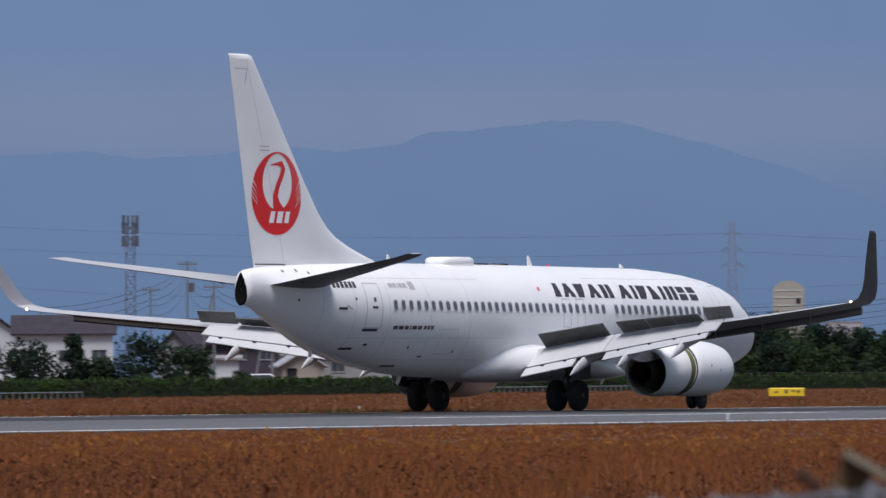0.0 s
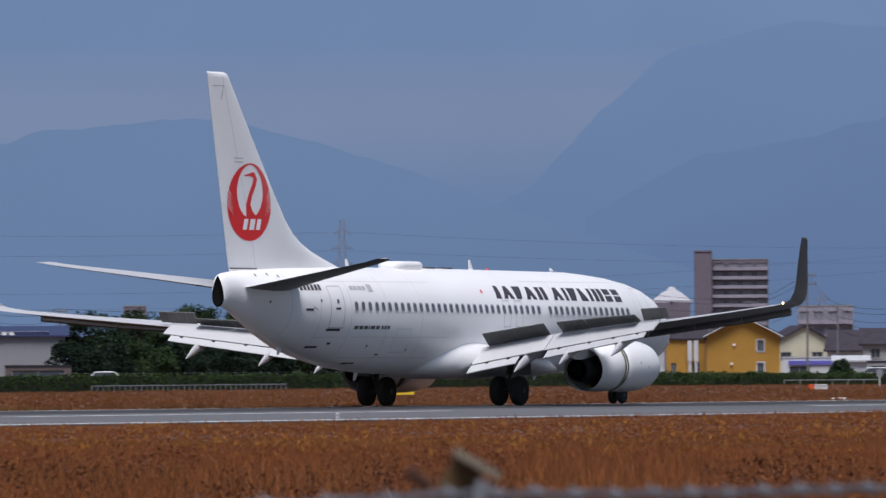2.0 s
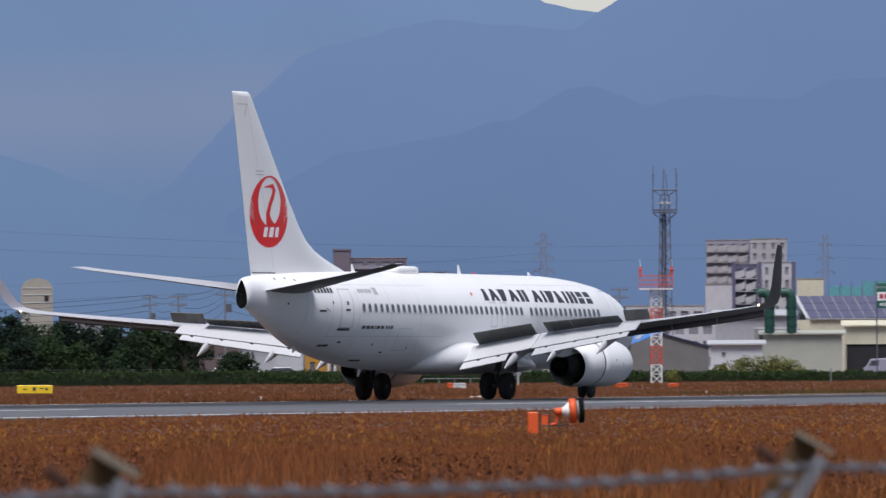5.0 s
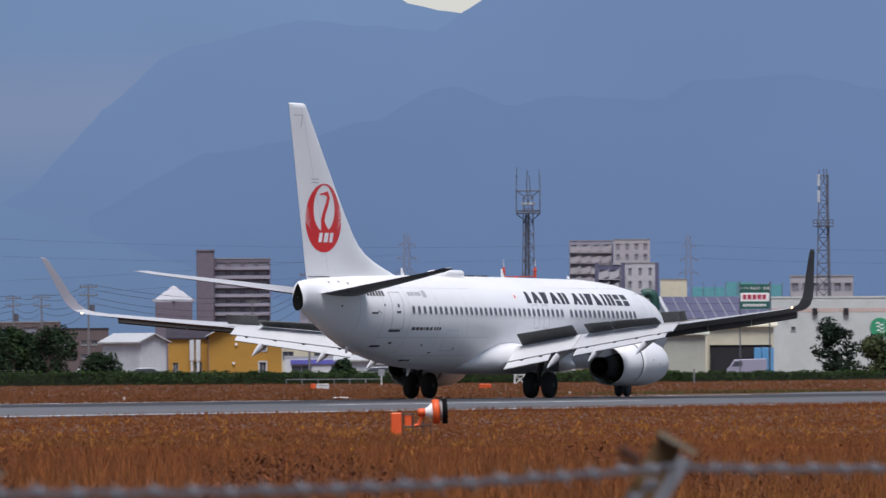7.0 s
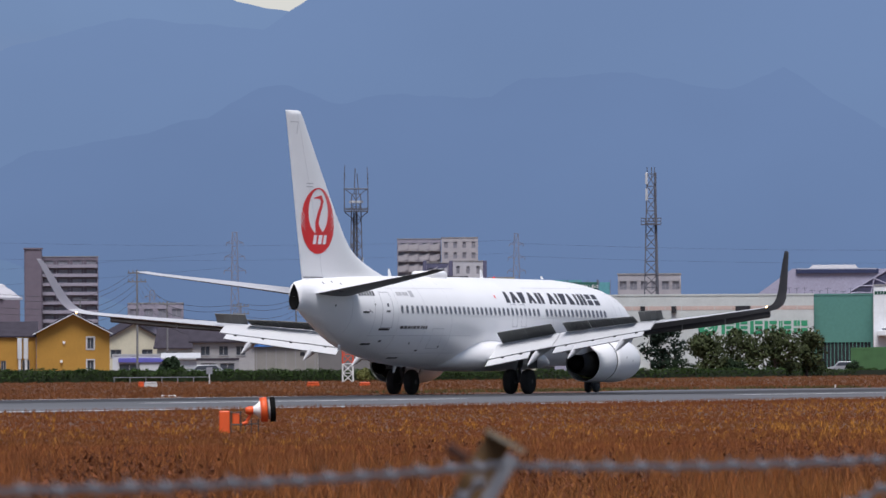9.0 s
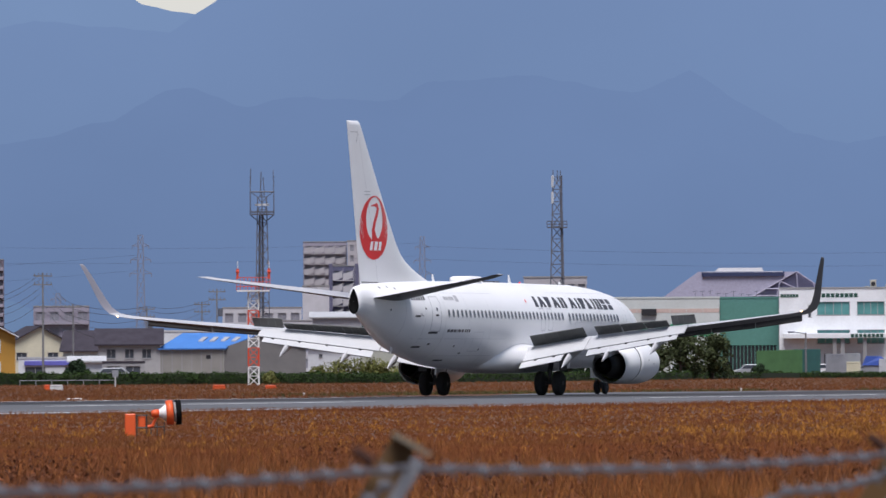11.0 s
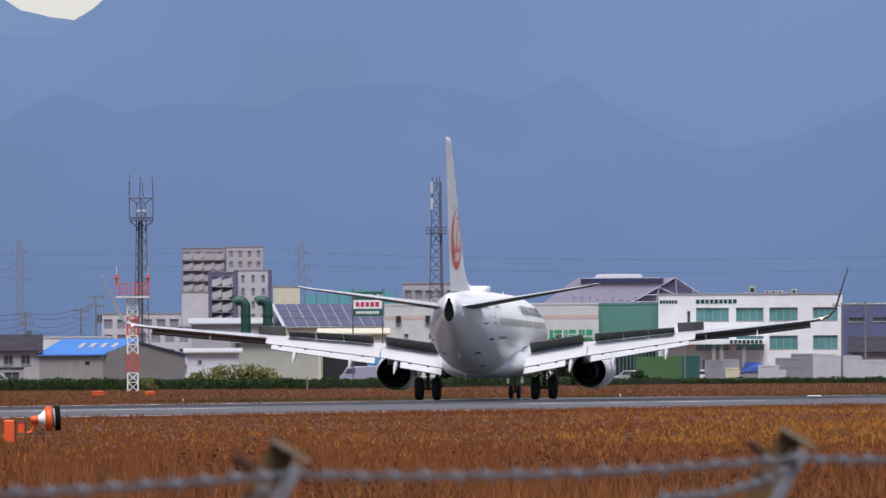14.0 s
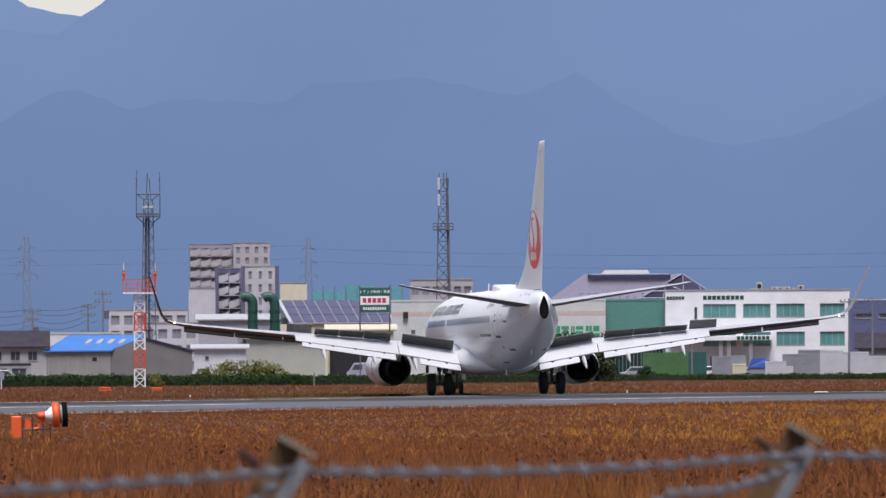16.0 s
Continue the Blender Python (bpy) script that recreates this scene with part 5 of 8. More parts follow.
# big beige hall with a green round mark
HD = 1080
w = span(1.484, 2.765, HD)
e = house("printing_hall", facing(2.1245, HD), w, 14, 8.9, 0, M_WALLB, M_WALLB, "large beige industrial hall with a green round mark", [(-w / 2 + 2.2, -w / 2 + 2.7, 5.2, 5.7), (-w / 2 + 5.0, -w / 2 + 5.5, 5.2, 5.7)], category="factory")
bm = bmesh.new()
box(bm, -w / 2, w / 2, -0.02, -0.003, 7.3, 7.75)
part("pink_stripe", bm, M_PINK, e)
bm = bmesh.new()
rod(bm, (-w / 2 + 12.2, -0.035, 5.5), (-w / 2 + 12.2, -0.004, 5.5), 1.15, 32)
mk = part("round_mark", bm, M_GREENL, e, "green round company mark")
for k in range(3):
    bm = bmesh.new()
    zz = 5.95 - 0.42 * k
    loft(bm, [[(-w / 2 + 11.75 + 0.1 * i + 0.05 * k, -0.05, zz + 0.17 * math.sin(i * 0.75) - 0.06), (-w / 2 + 11.75 + 0.1 * i + 0.05 * k, -0.037, zz + 0.17 * math.sin(i * 0.75) - 0.06), (-w / 2 + 11.75 + 0.1 * i + 0.05 * k, -0.037, zz + 0.17 * math.sin(i * 0.75) + 0.08), (-w / 2 + 11.75 + 0.1 * i + 0.05 * k, -0.05, zz + 0.17 * math.sin(i * 0.75) + 0.08)] for i in range(10)])
    fix_normals(bm)
    part("mark_wave", bm, M_SIGNW, mk)
for k in range(5):
    bm = bmesh.new()
    x = -w / 2 + 13.75 + 1.62 * k
    box(bm, x, x + 0.42, -0.03, -0.003, 4.55, 6.05)
    box(bm, x + 0.55, x + 1.4, -0.03, -0.003, 4.55, 4.95)
    box(bm, x + 0.55, x + 1.4, -0.03, -0.003, 5.12, 5.48)
    box(bm, x + 0.55, x + 1.4, -0.03, -0.003, 5.65, 6.05)
    part("writing_bar", bm, M_GREENL, e)
for k in range(4):
    bm = bmesh.new()
    x, z = -w / 2 + 21.9 + 0.85 * (k % 2), 4.6 + 0.85 * (k // 2)
    box(bm, x, x + 0.7, -0.03, -0.003, z, z + 0.62)
    part("writing_bar", bm, M_GREENL, e)
for k in range(12):
    bm = bmesh.new()
    x = -w / 2 + (k + 1) * w / 13
    box(bm, x - 0.03, x + 0.03, -0.035, -0.021, 0, 8.85)
    part("panel_joint", bm, M_WALLB, e)
for x, ww in ((-w / 2 + 1.6, 0.55), (-w / 2 + 4.9, 0.55), (-w / 2 + 8.4, 0.55), (-w / 2 + 16.2, 1.7)):
    bm = bmesh.new()
    rbox(bm, x - ww / 2, x + ww / 2, -0.35, -0.04, 7.0, 7.75, 0.03)
    part("vent_hood", bm, M_BAY, e)
# teal corrugated wall
w = span(2.766, 3.121, HD)
house("teal_shed", facing(2.9435, HD + 6), w, 10, 8.9, 0, M_TEAL, M_TEAL, "teal corrugated shed beside the office", [], category="shed", ribs=16, door=(-w / 2 + 0.3, w / 2 - 0.3, 0, 3.6))
rt2 = random.Random(11)
for k in range(11):
    az = 2.62 + 0.046 * k
    u = thing("roof_aerial", facing(az, HD + (3 if az < 2.76 else 9), z=9.1), "thin dark aerial standing on the hall roof", "aerial", group="hall roof aerials")
    bm = bmesh.new()
    hh = rt2.choice((0.3, 0.4, 0.6, 0.7))
    rod(bm, (0, 0, 0), (0, 0, hh), 0.035, 5)
    rod(bm, (-0.3, 0, hh * 0.8), (0.3, 0, hh * 0.95), 0.03, 4)
    part("mast", bm, M_LATT, u)
# office block
w = span(3.123, 4.224, HD)
z0 = -w / 2
rows = []
for za, zb in ((6.92, 8.45), (3.72, 5.28)):
    for x0, x1 in ((4.25, 7.95), (8.75, 11.85), (12.5, 15.7), (17.4, 20.2)):
        rows.append((z0 + x0, z0 + x1, za, zb))
rows.append((z0 + 3.25, z0 + 3.6, 6.7, 8.1))
for x0, x1 in ((3.0, 4.0), (5.0, 6.0), (7.6, 8.2)):
    rows.append((z0 + x0, z0 + x1, 0.6, 2.6))
e = thing("office_building", facing(3.6735, HD), "white three-storey office with green tinted windows", "office")
bm = bmesh.new()
holed(bm, w, 9.95, rows, 0.3)
box(bm, -w / 2, -w / 2 + 0.3, 0.3, 11, 0, 9.95)
box(bm, w / 2 - 0.3, w / 2, 0.3, 11, 0, 9.95)
box(bm, -w / 2, w / 2, 11, 11.3, 0, 9.95)
part("wall", bm, M_OFFICE, e)
bm = bmesh.new()
box(bm, -w / 2 + 0.3, w / 2 - 0.3, 0.3, 11, 9.5, 9.7)
part("roof", bm, M_WALLG, e)
bm = bmesh.new()
box(bm, -w / 2 - 0.06, w / 2 + 0.06, -0.08, 0.22, 9.95, 10.08)
part("coping", bm, M_FRAME, e)
for i, r in enumerate(rows):
    window(e, *r, y=0.05, glass=M_WINT if i < 8 else M_WIN, mullions=3 if i < 8 else 0)
bm = bmesh.new()
rbox(bm, z0 + 0.4, z0 + 12.0, -2.4, -0.05, 4.33, 4.88, 0.04)
can = part("canopy", bm, M_OFFICE, e, "long white entrance canopy")
for x in (z0 + 6.0, z0 + 6.9, z0 + 9.4):
    bm = bmesh.new()
    rbox(bm, x, x + 0.45, -2.1, -1.7, 0.0, 4.33, 0.03)
    part("canopy_post", bm, M_WALLG, can)
for k in range(8):
    bm = bmesh.new()
    box(bm, z0 + 8.05 + 0.47 * k, z0 + 8.41 + 0.47 * k, -2.46, -2.402, 4.40, 4.80)
    part("writing_bar", bm, M_DUCT, can)
for k in range(9):
    bm = bmesh.new()
    box(bm, z0 + 4.25 + 0.52 * k, z0 + 4.67 + 0.52 * k, -0.03, -0.003, 8.92, 9.38)
    part("writing_bar", bm, M_DUCT, e)
for k in range(6):
    bm = bmesh.new()
    box(bm, z0 + 0.15 + 0.34 * k, z0 + 0.44 + 0.34 * k, -0.03, -0.003, 8.95, 9.32)
    part("writing_bar", bm, M_DUCT, e)
for x, hh, ww in ((10.6, 0.85, 0.7), (12.3, 0.3, 0.65), (13.0, 0.3, 0.65), (13.75, 0.3, 0.65), (15.3, 0.45, 0.7), (9.9, 0.12, 0.5), (14.5, 0.15, 0.5)):
    u = thing("rooftop_unit", facing(3.6735, HD) @ pose(z0 + x, 1.0, 9.7), "pale rooftop air-conditioning unit on the office", "air conditioner", group="office roof units")
    bm = bmesh.new()
    rbox(bm, -ww / 2, ww / 2, -0.3, 0.4, 0.0, hh + 0.35, 0.04)
    part("casing", bm, M_UNIT, u)
    bm = bmesh.new()
    rod(bm, (0, -0.33, hh * 0.45 + 0.35), (0, -0.302, hh * 0.45 + 0.35), min(ww, hh) * 0.36, 12)
    part("fan_grille", bm, M_BAY, u)
# large mauve hall roof behind
MD = 1800
e = thing("sports_hall", facing(2.93, MD), "large hall with a mauve roof and raised ridge light", "hall")
w = span(2.40, 3.46, MD)
bm = bmesh.new()
box(bm, -w / 2, w / 2, 0, 30, 0, 13.2)
part("wall", bm, M_WALLG, e)
bm = bmesh.new()
pts = [[(x + k * 0.0, y, z) for x, z in ((-w / 2 - 1.5, 12.4), (w / 2 - 18.6, 12.4), (w / 2 - 7.4, 18.8), (-w / 2 + 7.6, 18.9))] for y, k in ((-0.5, 0), (0.4, 1))]
loft(bm, pts)
fix_normals(bm)
part("roof", bm, M_ROOFP, e, "mauve-grey sloping roof")
bm = bmesh.new()
loft(bm, [[(w / 2 - 18.4, y, 12.4), (w / 2 + 2, y, 12.4), (w / 2 - 7.3, y, 18.75)] for y in (-0.2, 0.5)])
fix_normals(bm)
part("gable_truss_infill", bm, mat("purple_grey_truss_cladding", (0.10, 0.10, 0.175), 0.7), e)
for a, b in (((w / 2 - 18.3, 12.6), (w / 2 - 7.4, 18.8)), ((w / 2 - 7.3, 18.8), (w / 2 + 2, 12.6)), ((w / 2 - 11.4, 12.6), (w / 2 - 10.4, 17.0)), ((w / 2 - 7, 12.6), (w / 2 - 7.3, 18.6)), ((w / 2 - 2.5, 12.6), (w / 2 - 4.2, 16.6)), ((w / 2 - 15.5, 14.3), (w / 2, 14.3)), ((w / 2 - 13.2, 15.6), (w / 2 - 2.4, 15.6)), ((w / 2 - 15, 14.3), (w / 2 - 11.4, 12.6)), ((w / 2 - 11, 15.6), (w / 2 - 7, 12.8)), ((w / 2 - 3.8, 15.6), (w / 2 - 7, 12.8)), ((w / 2 - 10.4, 17), (w / 2 - 7.2, 15.6))):
    bm = bmesh.new()
    rod(bm, (a[0], -0.8, a[1]), (b[0], -0.8, b[1]), 0.12, 6)
    part("truss_bar", bm, M_ROOFP, e)
bm = bmesh.new()
rbox(bm, -w / 2 + 8.2, w / 2 - 9.6, -0.9, 5.0, 17.95, 18.92, 0.2)
part("ridge_monitor", bm, M_ROOFN, e)
bm = bmesh.new()
loft(bm, [[(-w / 2 + 10.6, 1.6, 18.9), (w / 2 - 13.4, 1.6, 18.9), (w / 2 - 13.9, 1.9, 19.6), (-w / 2 + 11.4, 1.9, 19.6)], [(-w / 2 + 10.6, 5.6, 18.9), (w / 2 - 13.4, 5.6, 18.9), (w / 2 - 13.9, 5.3, 19.65), (-w / 2 + 11.4, 5.3, 19.65)]])
fix_normals(bm)
part("ridge_light", bm, M_PALEFR, e)
house("blue_office", facing(4.66, 1250), 19.5, 8, 9.9, 0, mat("blue_grey_cladding", (0.095, 0.11, 0.21), 0.5, var=0.12), M_ROOFW, "long blue-grey clad hall with a pale parapet", grid_wins(-9.2, 9.2, 6, 1, 2.2, 0.6, 7.6, 2.6), category="building")
house("house", facing(4.42, 1150), 6, 6, 3.6, 1.6, M_WALLG, M_ROOFD, "grey house with a dark roof beside the office", [(-2, -0.8, 1.4, 2.5)])
house("house", facing(4.75, 1150), 8, 6, 4.6, 1.8, M_WALLB, M_ROOFD, "beige house with a dark roof at the road", [(-2, -0.8, 1.4, 2.5)])


def flats(name, m, w, d, h, floors, bays, wall, label, balcony=True, wm=None, slant=0.0, frac=0.32):
    """A block of flats: bays of windows with balcony slabs on each floor."""
    e = thing(name, m, label, "apartment block")
    fh = (h - 1.0) / floors
    wins = []
    for r in range(floors):
        for k in range(bays):
            x = -w / 2 + w * (k + 0.5) / bays
            wins.append((x - w / bays * frac, x + w / bays * frac, 0.5 + r * fh + 0.7, 0.5 + r * fh + fh * 0.80))
    bm = bmesh.new()
    holed(bm, w, h, wins, 0.4)
    box(bm, -w / 2, -w / 2 + 0.4, 0.4, d, 0, h)
    box(bm, w / 2 - 0.4, w / 2, 0.4, d, 0, h)
    box(bm, -w / 2, w / 2, d, d + 0.4, 0, h)
    bmesh.ops.remove_doubles(bm, verts=bm.verts, dist=0.002)
    part("wall", bm, wall, e)
    bm = bmesh.new()
    box(bm, -w / 2 - 0.1, w / 2 + 0.1, -0.1, d + 0.5, h, h + 0.25)
    part("roof", bm, M_WALLG, e)
    for x0, x1, za, zb in wins:
        wo = new("window")
        wo.parent = e
        b2 = bmesh.new()
        box(b2, x0, x1, 0.25, 0.3, za, zb)
        part("pane", b2, M_WINF, wo)
        b2 = bmesh.new()
        box(b2, (x0 + x1) / 2 - 0.05, (x0 + x1) / 2 + 0.05, 0.18, 0.24, za, zb)
        part("frame", b2, M_FRAME, wo)
    if balcony:
        for r in range(floors):
            b2 = bmesh.new()
            zz = 0.5 + r * fh
            box(b2, -w / 2 + 0.2, w / 2 - 0.2, -1.3, -0.02, zz, zz + 0.2)
            if slant:
                for k in range(bays):
                    xa, xb = -w / 2 + 0.3 + (w - 0.6) * k / bays, -w / 2 + 0.1 + (w - 0.6) * (k + 1) / bays
                    loft(b2, [[(x, -1.35, zz + 0.1 + dz), (x, -1.2, zz + 0.1 + dz), (x, -1.2, zz + 0.58 * fh + dz), (x, -1.35, zz + 0.58 * fh + dz)] for x, dz in ((xa, 0.0), ((xa + xb) / 2, slant * 0.25), (xb, slant))])
            else:
                box(b2, -w / 2 + 0.2, w / 2 - 0.2, -1.3, -1.18, zz + 0.2, zz + 1.05)
            for k in range(bays + 1):
                x = -w / 2 + 0.25 + (w - 0.6) * k / bays
                box(b2, x, x + 0.1, -1.17, -0.02, zz + 0.2, zz + fh - 0.15)
            part("balcony", b2, wm or wall, e)
    return e


AP = 3000
M_FLATA = paintm("flats_grey_mauve", (0.29, 0.27, 0.33))
M_FLATB = paintm("flats_pale", (0.38, 0.365, 0.39))
M_FLATC = paintm("flats_white", (0.48, 0.475, 0.51))
M_FLATD = paintm("flats_dark_pier", (0.10, 0.10, 0.17))
flats("maroon_flats", facing(-1.68, AP), span(-1.85, -1.513, AP), 14, 35.4, 12, 4, M_MAROON, "maroon tiled high-rise flats with stacked balconies", wm=M_FLATA)
e = thing("stair_tower", facing(-1.90, AP - 4), "maroon lift and stair tower of the high-rise flats", "tower")
bm = bmesh.new()
rbox(bm, -2.8, 2.8, 0, 8, 0, 37.8, 0.3)
part("shaft", bm, M_MAROON, e)
bm = bmesh.new()
box(bm, -3.0, 3.0, -0.2, 8.2, 37.8, 38.3)
part("cap", bm, M_MAROON, e)
flats("grey_flats", facing(0.408, AP + 30), span(0.276, 0.54, AP), 12, 40.8, 12, 4, M_FLATA, "grey high-rise flats with slanting balcony parapets", wm=M_FLATB, slant=0.7, frac=0.2)
flats("pale_flats", facing(0.651, AP + 20), span(0.542, 0.762, AP), 12, 41.0, 12, 4, M_FLATB, "pale high-rise flats with regular windows", balcony=False, frac=0.2)
flats("white_flats", facing(0.515, 2500), span(0.445, 0.585, 2500), 10, 27.6, 8, 2, M_FLATD, "dark-walled flats with slanting white stair balconies", wm=M_FLATC, slant=0.8, frac=0.25)
flats("white_flats", facing(0.70, 2498), span(0.61, 0.79, 2500), 10, 28.0, 8, 3, M_FLATC, "white flats block between dark corner piers", balcony=False, frac=0.16)
for az in (0.441, 0.598, 0.801):
    e = thing("corner_pier", facing(az, 2492), "dark blue corner pier of the white flats", "pier", group="flats piers")
    bm = bmesh.new()
    rbox(bm, -0.5, 0.5, 0, 4, 0, 28.2, 0.1)
    part("shaft", bm, M_FLATD, e)
flats("low_white_block", facing(0.352, 2200), span(0.272, 0.432, 2200), 8, 19.9, 6, 0, M_FLATC, "low white block with a rooftop panel", balcony=False)
flats("cream_block", facing(0.90, 2400), span(0.82, 0.98, 2400), 9, 22.8, 7, 0, M_WALLC, "low cream concrete block", balcony=False)
flats("hotel_block", facing(1.785, 1700), span(1.596, 1.973, 1700), 10, 17.0, 5, 6, M_FLATB, "beige flats with wide balconies behind the lattice tower")
flats("far_block", facing(0.03, 2300), 19, 10, 15.6, 4, 6, M_FLATC, "long pale low-rise block in the haze", balcony=False)
flats("far_block", facing(0.20, 1900), 14, 10, 10.5, 3, 5, M_FLATC, "grey low-rise block in the haze", balcony=False)
flats("far_block", facing(-1.17, 2400), 14, 10, 16.8, 4, 4, M_FLATA, "lilac-grey mid-rise block in the haze", wm=M_FLATA)
flats("far_block", facing(-2.95, 2200), 14, 10, 12, 4, 3, M_WALLBR, "dark mid-rise block in the haze", balcony=False)
flats("far_block", facing(-5.3, 2300), 5.5, 10, 17, 5, 2, M_MAROON, "slim maroon block in the haze", balcony=False)
flats("far_block", facing(-3.4, 2300), 9, 10, 13, 4, 3, M_FLATB, "pale mid-rise block in the haze", balcony=False)
# block with a hipped roof
e = thing("hip_roofed_block", facing(-2.09, 1500), "brown block with a pale hipped roof", "building")
bm = bmesh.new()
rbox(bm, -2.9, 2.9, 0, 6, 0, 11.8, 0.1)
part("wall", bm, M_MAROON, e)
bm = bmesh.new()
revolve(bm, [(11.8, 3.3), (12.15, 3.3), (12.25, 2.9), (13.5, 1.3), (13.55, 1.0), (14.1, 0.5), (14.3, 0.05)], 4, "z", (0, 3, 0), caps=True)
part("roof", bm, M_FLATC, e)
# teal-netted golf range
e = thing("netted_range", facing(1.28, 1500), "teal safety net stretched between tall poles", "net")
w = span(1.02, 1.56, 1500)
bm = bmesh.new()
for a, b, z in ((-w / 2, -2, 14.2), (-1.9, 2.6, 15.0), (2.7, w / 2, 14.6)):
    box(bm, a, b, 0, 0.05, 10.6, z - 0.6)
part("net", bm, M_NET, e)
for k in range(9):
    bm = bmesh.new()
    x = -w / 2 + w * k / 8
    rod(bm, (x, -0.1, 0), (x, -0.1, 14.4), 0.06, 6)
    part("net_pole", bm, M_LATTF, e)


# ---- towers, poles and cables ----
def lattice(name, m, h, base, top, bays, material, label, r=0.09, category="lattice tower", arms=(), flare=1.0):
    """A four-legged braced tower; arms: (height, half length)."""
    e = thing(name, m, label, category)

    def half(z):
        k = z / h
        return (base + (top - base) * k ** flare) / 2
    zs = [h * (i / bays) ** 0.92 for i in range(bays + 1)]
    for sx, sy in ((1, 1), (1, -1), (-1, 1), (-1, -1)):
        bm = bmesh.new()
        loft(bm, [[(sx * half(z) + r * math.cos(q), sy * half(z) + r * math.sin(q), z) for q in (0.8, 2.4, 3.9, 5.5)] for z in zs])
        part("leg", bm, material, e)
    far = category == "pylon"
    bm = bmesh.new()
    for a, b in zip(zs, zs[1:]):
        p, q = half(a), half(b)
        for (x0, y0), (x1, y1) in (((1, 1), (-1, 1)), ((-1, 1), (-1, -1)), ((-1, -1), (1, -1)), ((1, -1), (1, 1))):
            for u, v in (((x0 * p, y0 * p, a), (x1 * q, y1 * q, b)), ((x1 * p, y1 * p, a), (x0 * q, y0 * q, b)), ((x0 * q, y0 * q, b), (x1 * q, y1 * q, b))):
                if far:
                    rod(bm, u, v, r * 0.6, 4)
                else:
                    b2 = bmesh.new()
                    rod(b2, u, v, r * 0.6, 4)
                    part("brace", b2, material, e)
    if far:
        part("bracing", bm, material, e)["kind"] = "stuff"
    else:
        bm.free()
    for z, l in arms:
        for s in (-1, 1):
            bm = bmesh.new()
            p = half(z)
            rod(bm, (s * p, -p, z), (s * l, 0, z + 0.1), r * 0.7, 4)
            rod(bm, (s * p, p, z), (s * l, 0, z + 0.1), r * 0.7, 4)
            rod(bm, (s * p, 0, z + l * 0.35), (s * l, 0, z + 0.1), r * 0.6, 4)
            rod(bm, (s * l, 0, z), (s * l, 0, z - l * 0.3), r * 0.7, 4)
            part("cross_arm", bm, material, e)
    return e


def deck(e, z, half, material, rail=1.1, r=0.05, posts=4):
    bm = bmesh.new()
    box(bm, -half, half, -half, half, z - 0.12, z)
    part("deck", bm, material, e)
    bm = bmesh.new()
    for zz in (rail * 0.5, rail):
        for a, b in (((-1, -1), (1, -1)), ((1, -1), (1, 1)), ((1, 1), (-1, 1)), ((-1, 1), (-1, -1))):
            rod(bm, (a[0] * half, a[1] * half, z + zz), (b[0] * half, b[1] * half, z + zz), r, 4)
    for k in range(posts + 1):
        x = -half + 2 * half * k / posts
        for y in (-half, half):
            rod(bm, (x, y, z), (x, y, z + rail), r, 4)
    part("railing", bm, material, e)


# slim antenna tower: tapered body, round deck and a ring of panel aerials
A = lattice("antenna_tower", facing(0.033, 1300), 24.5, 2.2, 1.2, 13, M_LATT, "grey lattice mobile antenna tower with a crowded head", 0.10)
deck(A, 22.2, 1.6, M_LATT, 0.35, 0.05, 5)
bm = bmesh.new()
revolve(bm, [(23.3, 0.75), (23.3, 0.95), (23.6, 0.95), (23.6, 0.75)], 16, "z")
part("white_ring", bm, M_WALLW, A)
corners = [(-1, -1), (0, -1), (1, -1), (1, 0), (1, 1), (0, 1), (-1, 1), (-1, 0)]
for k, (cx, cy) in enumerate(corners):  # upright tubes of the head frame, some with whips above
    bm = bmesh.new()
    top = (28.4, 25.3, 27.9, 25.3, 28.2, 25.3, 27.4, 25.3)[k]
    rod(bm, (1.6 * cx, 1.6 * cy, 22.2), (1.6 * cx, 1.6 * cy, 25.3), 0.075, 5)
    if top > 26:
        rod(bm, (1.6 * cx, 1.6 * cy, 25.3), (1.6 * cx * 0.95, 1.6 * cy * 0.95, top), 0.05, 5)
        for z in (26.0, 26.6, 27.2):
            rod(bm, (1.6 * cx - 0.12, 1.6 * cy, z), (1.6 * cx + 0.12, 1.6 * cy, z), 0.05, 4)
    part("panel_aerial", bm, M_LATT, A)
    nx, ny = corners[(k + 1) % 8]
    bm = bmesh.new()
    rod(bm, (1.6 * cx, 1.6 * cy, 25.2), (1.6 * nx, 1.6 * ny, 25.2), 0.06, 5)
    part("aerial_rail", bm, M_LATT, A)
    bm = bmesh.new()
    rod(bm, (0.55 * cx, 0.55 * cy, 21.2), (1.6 * cx, 1.6 * cy, 22.1), 0.05, 4)
    part("lower_strut", bm, M_LATT, A)
    bm = bmesh.new()
    rod(bm, (0.5 * cx, 0.5 * cy, 24.4), (1.5 * cx, 1.5 * cy, 25.2), 0.045, 4)
    part("upper_strut", bm, M_LATT, A)
bm = bmesh.new()
rod(bm, (-0.25, 0, 24.5), (-0.1, 0, 28.0), 0.07, 5)
rod(bm, (0.35, 0, 24.5), (0.15, 0, 27.3), 0.06, 5)
part("whip_aerial", bm, M_LATT, A)
for k in range(2):
    bm = bmesh.new()
    rod(bm, (-0.55 + 0.6 * k, -0.5, 0), (-0.3 + 0.35 * k, -0.35, 22), 0.19, 6, 0.15)
    part("feeder_cable", bm, M_LATT, A)

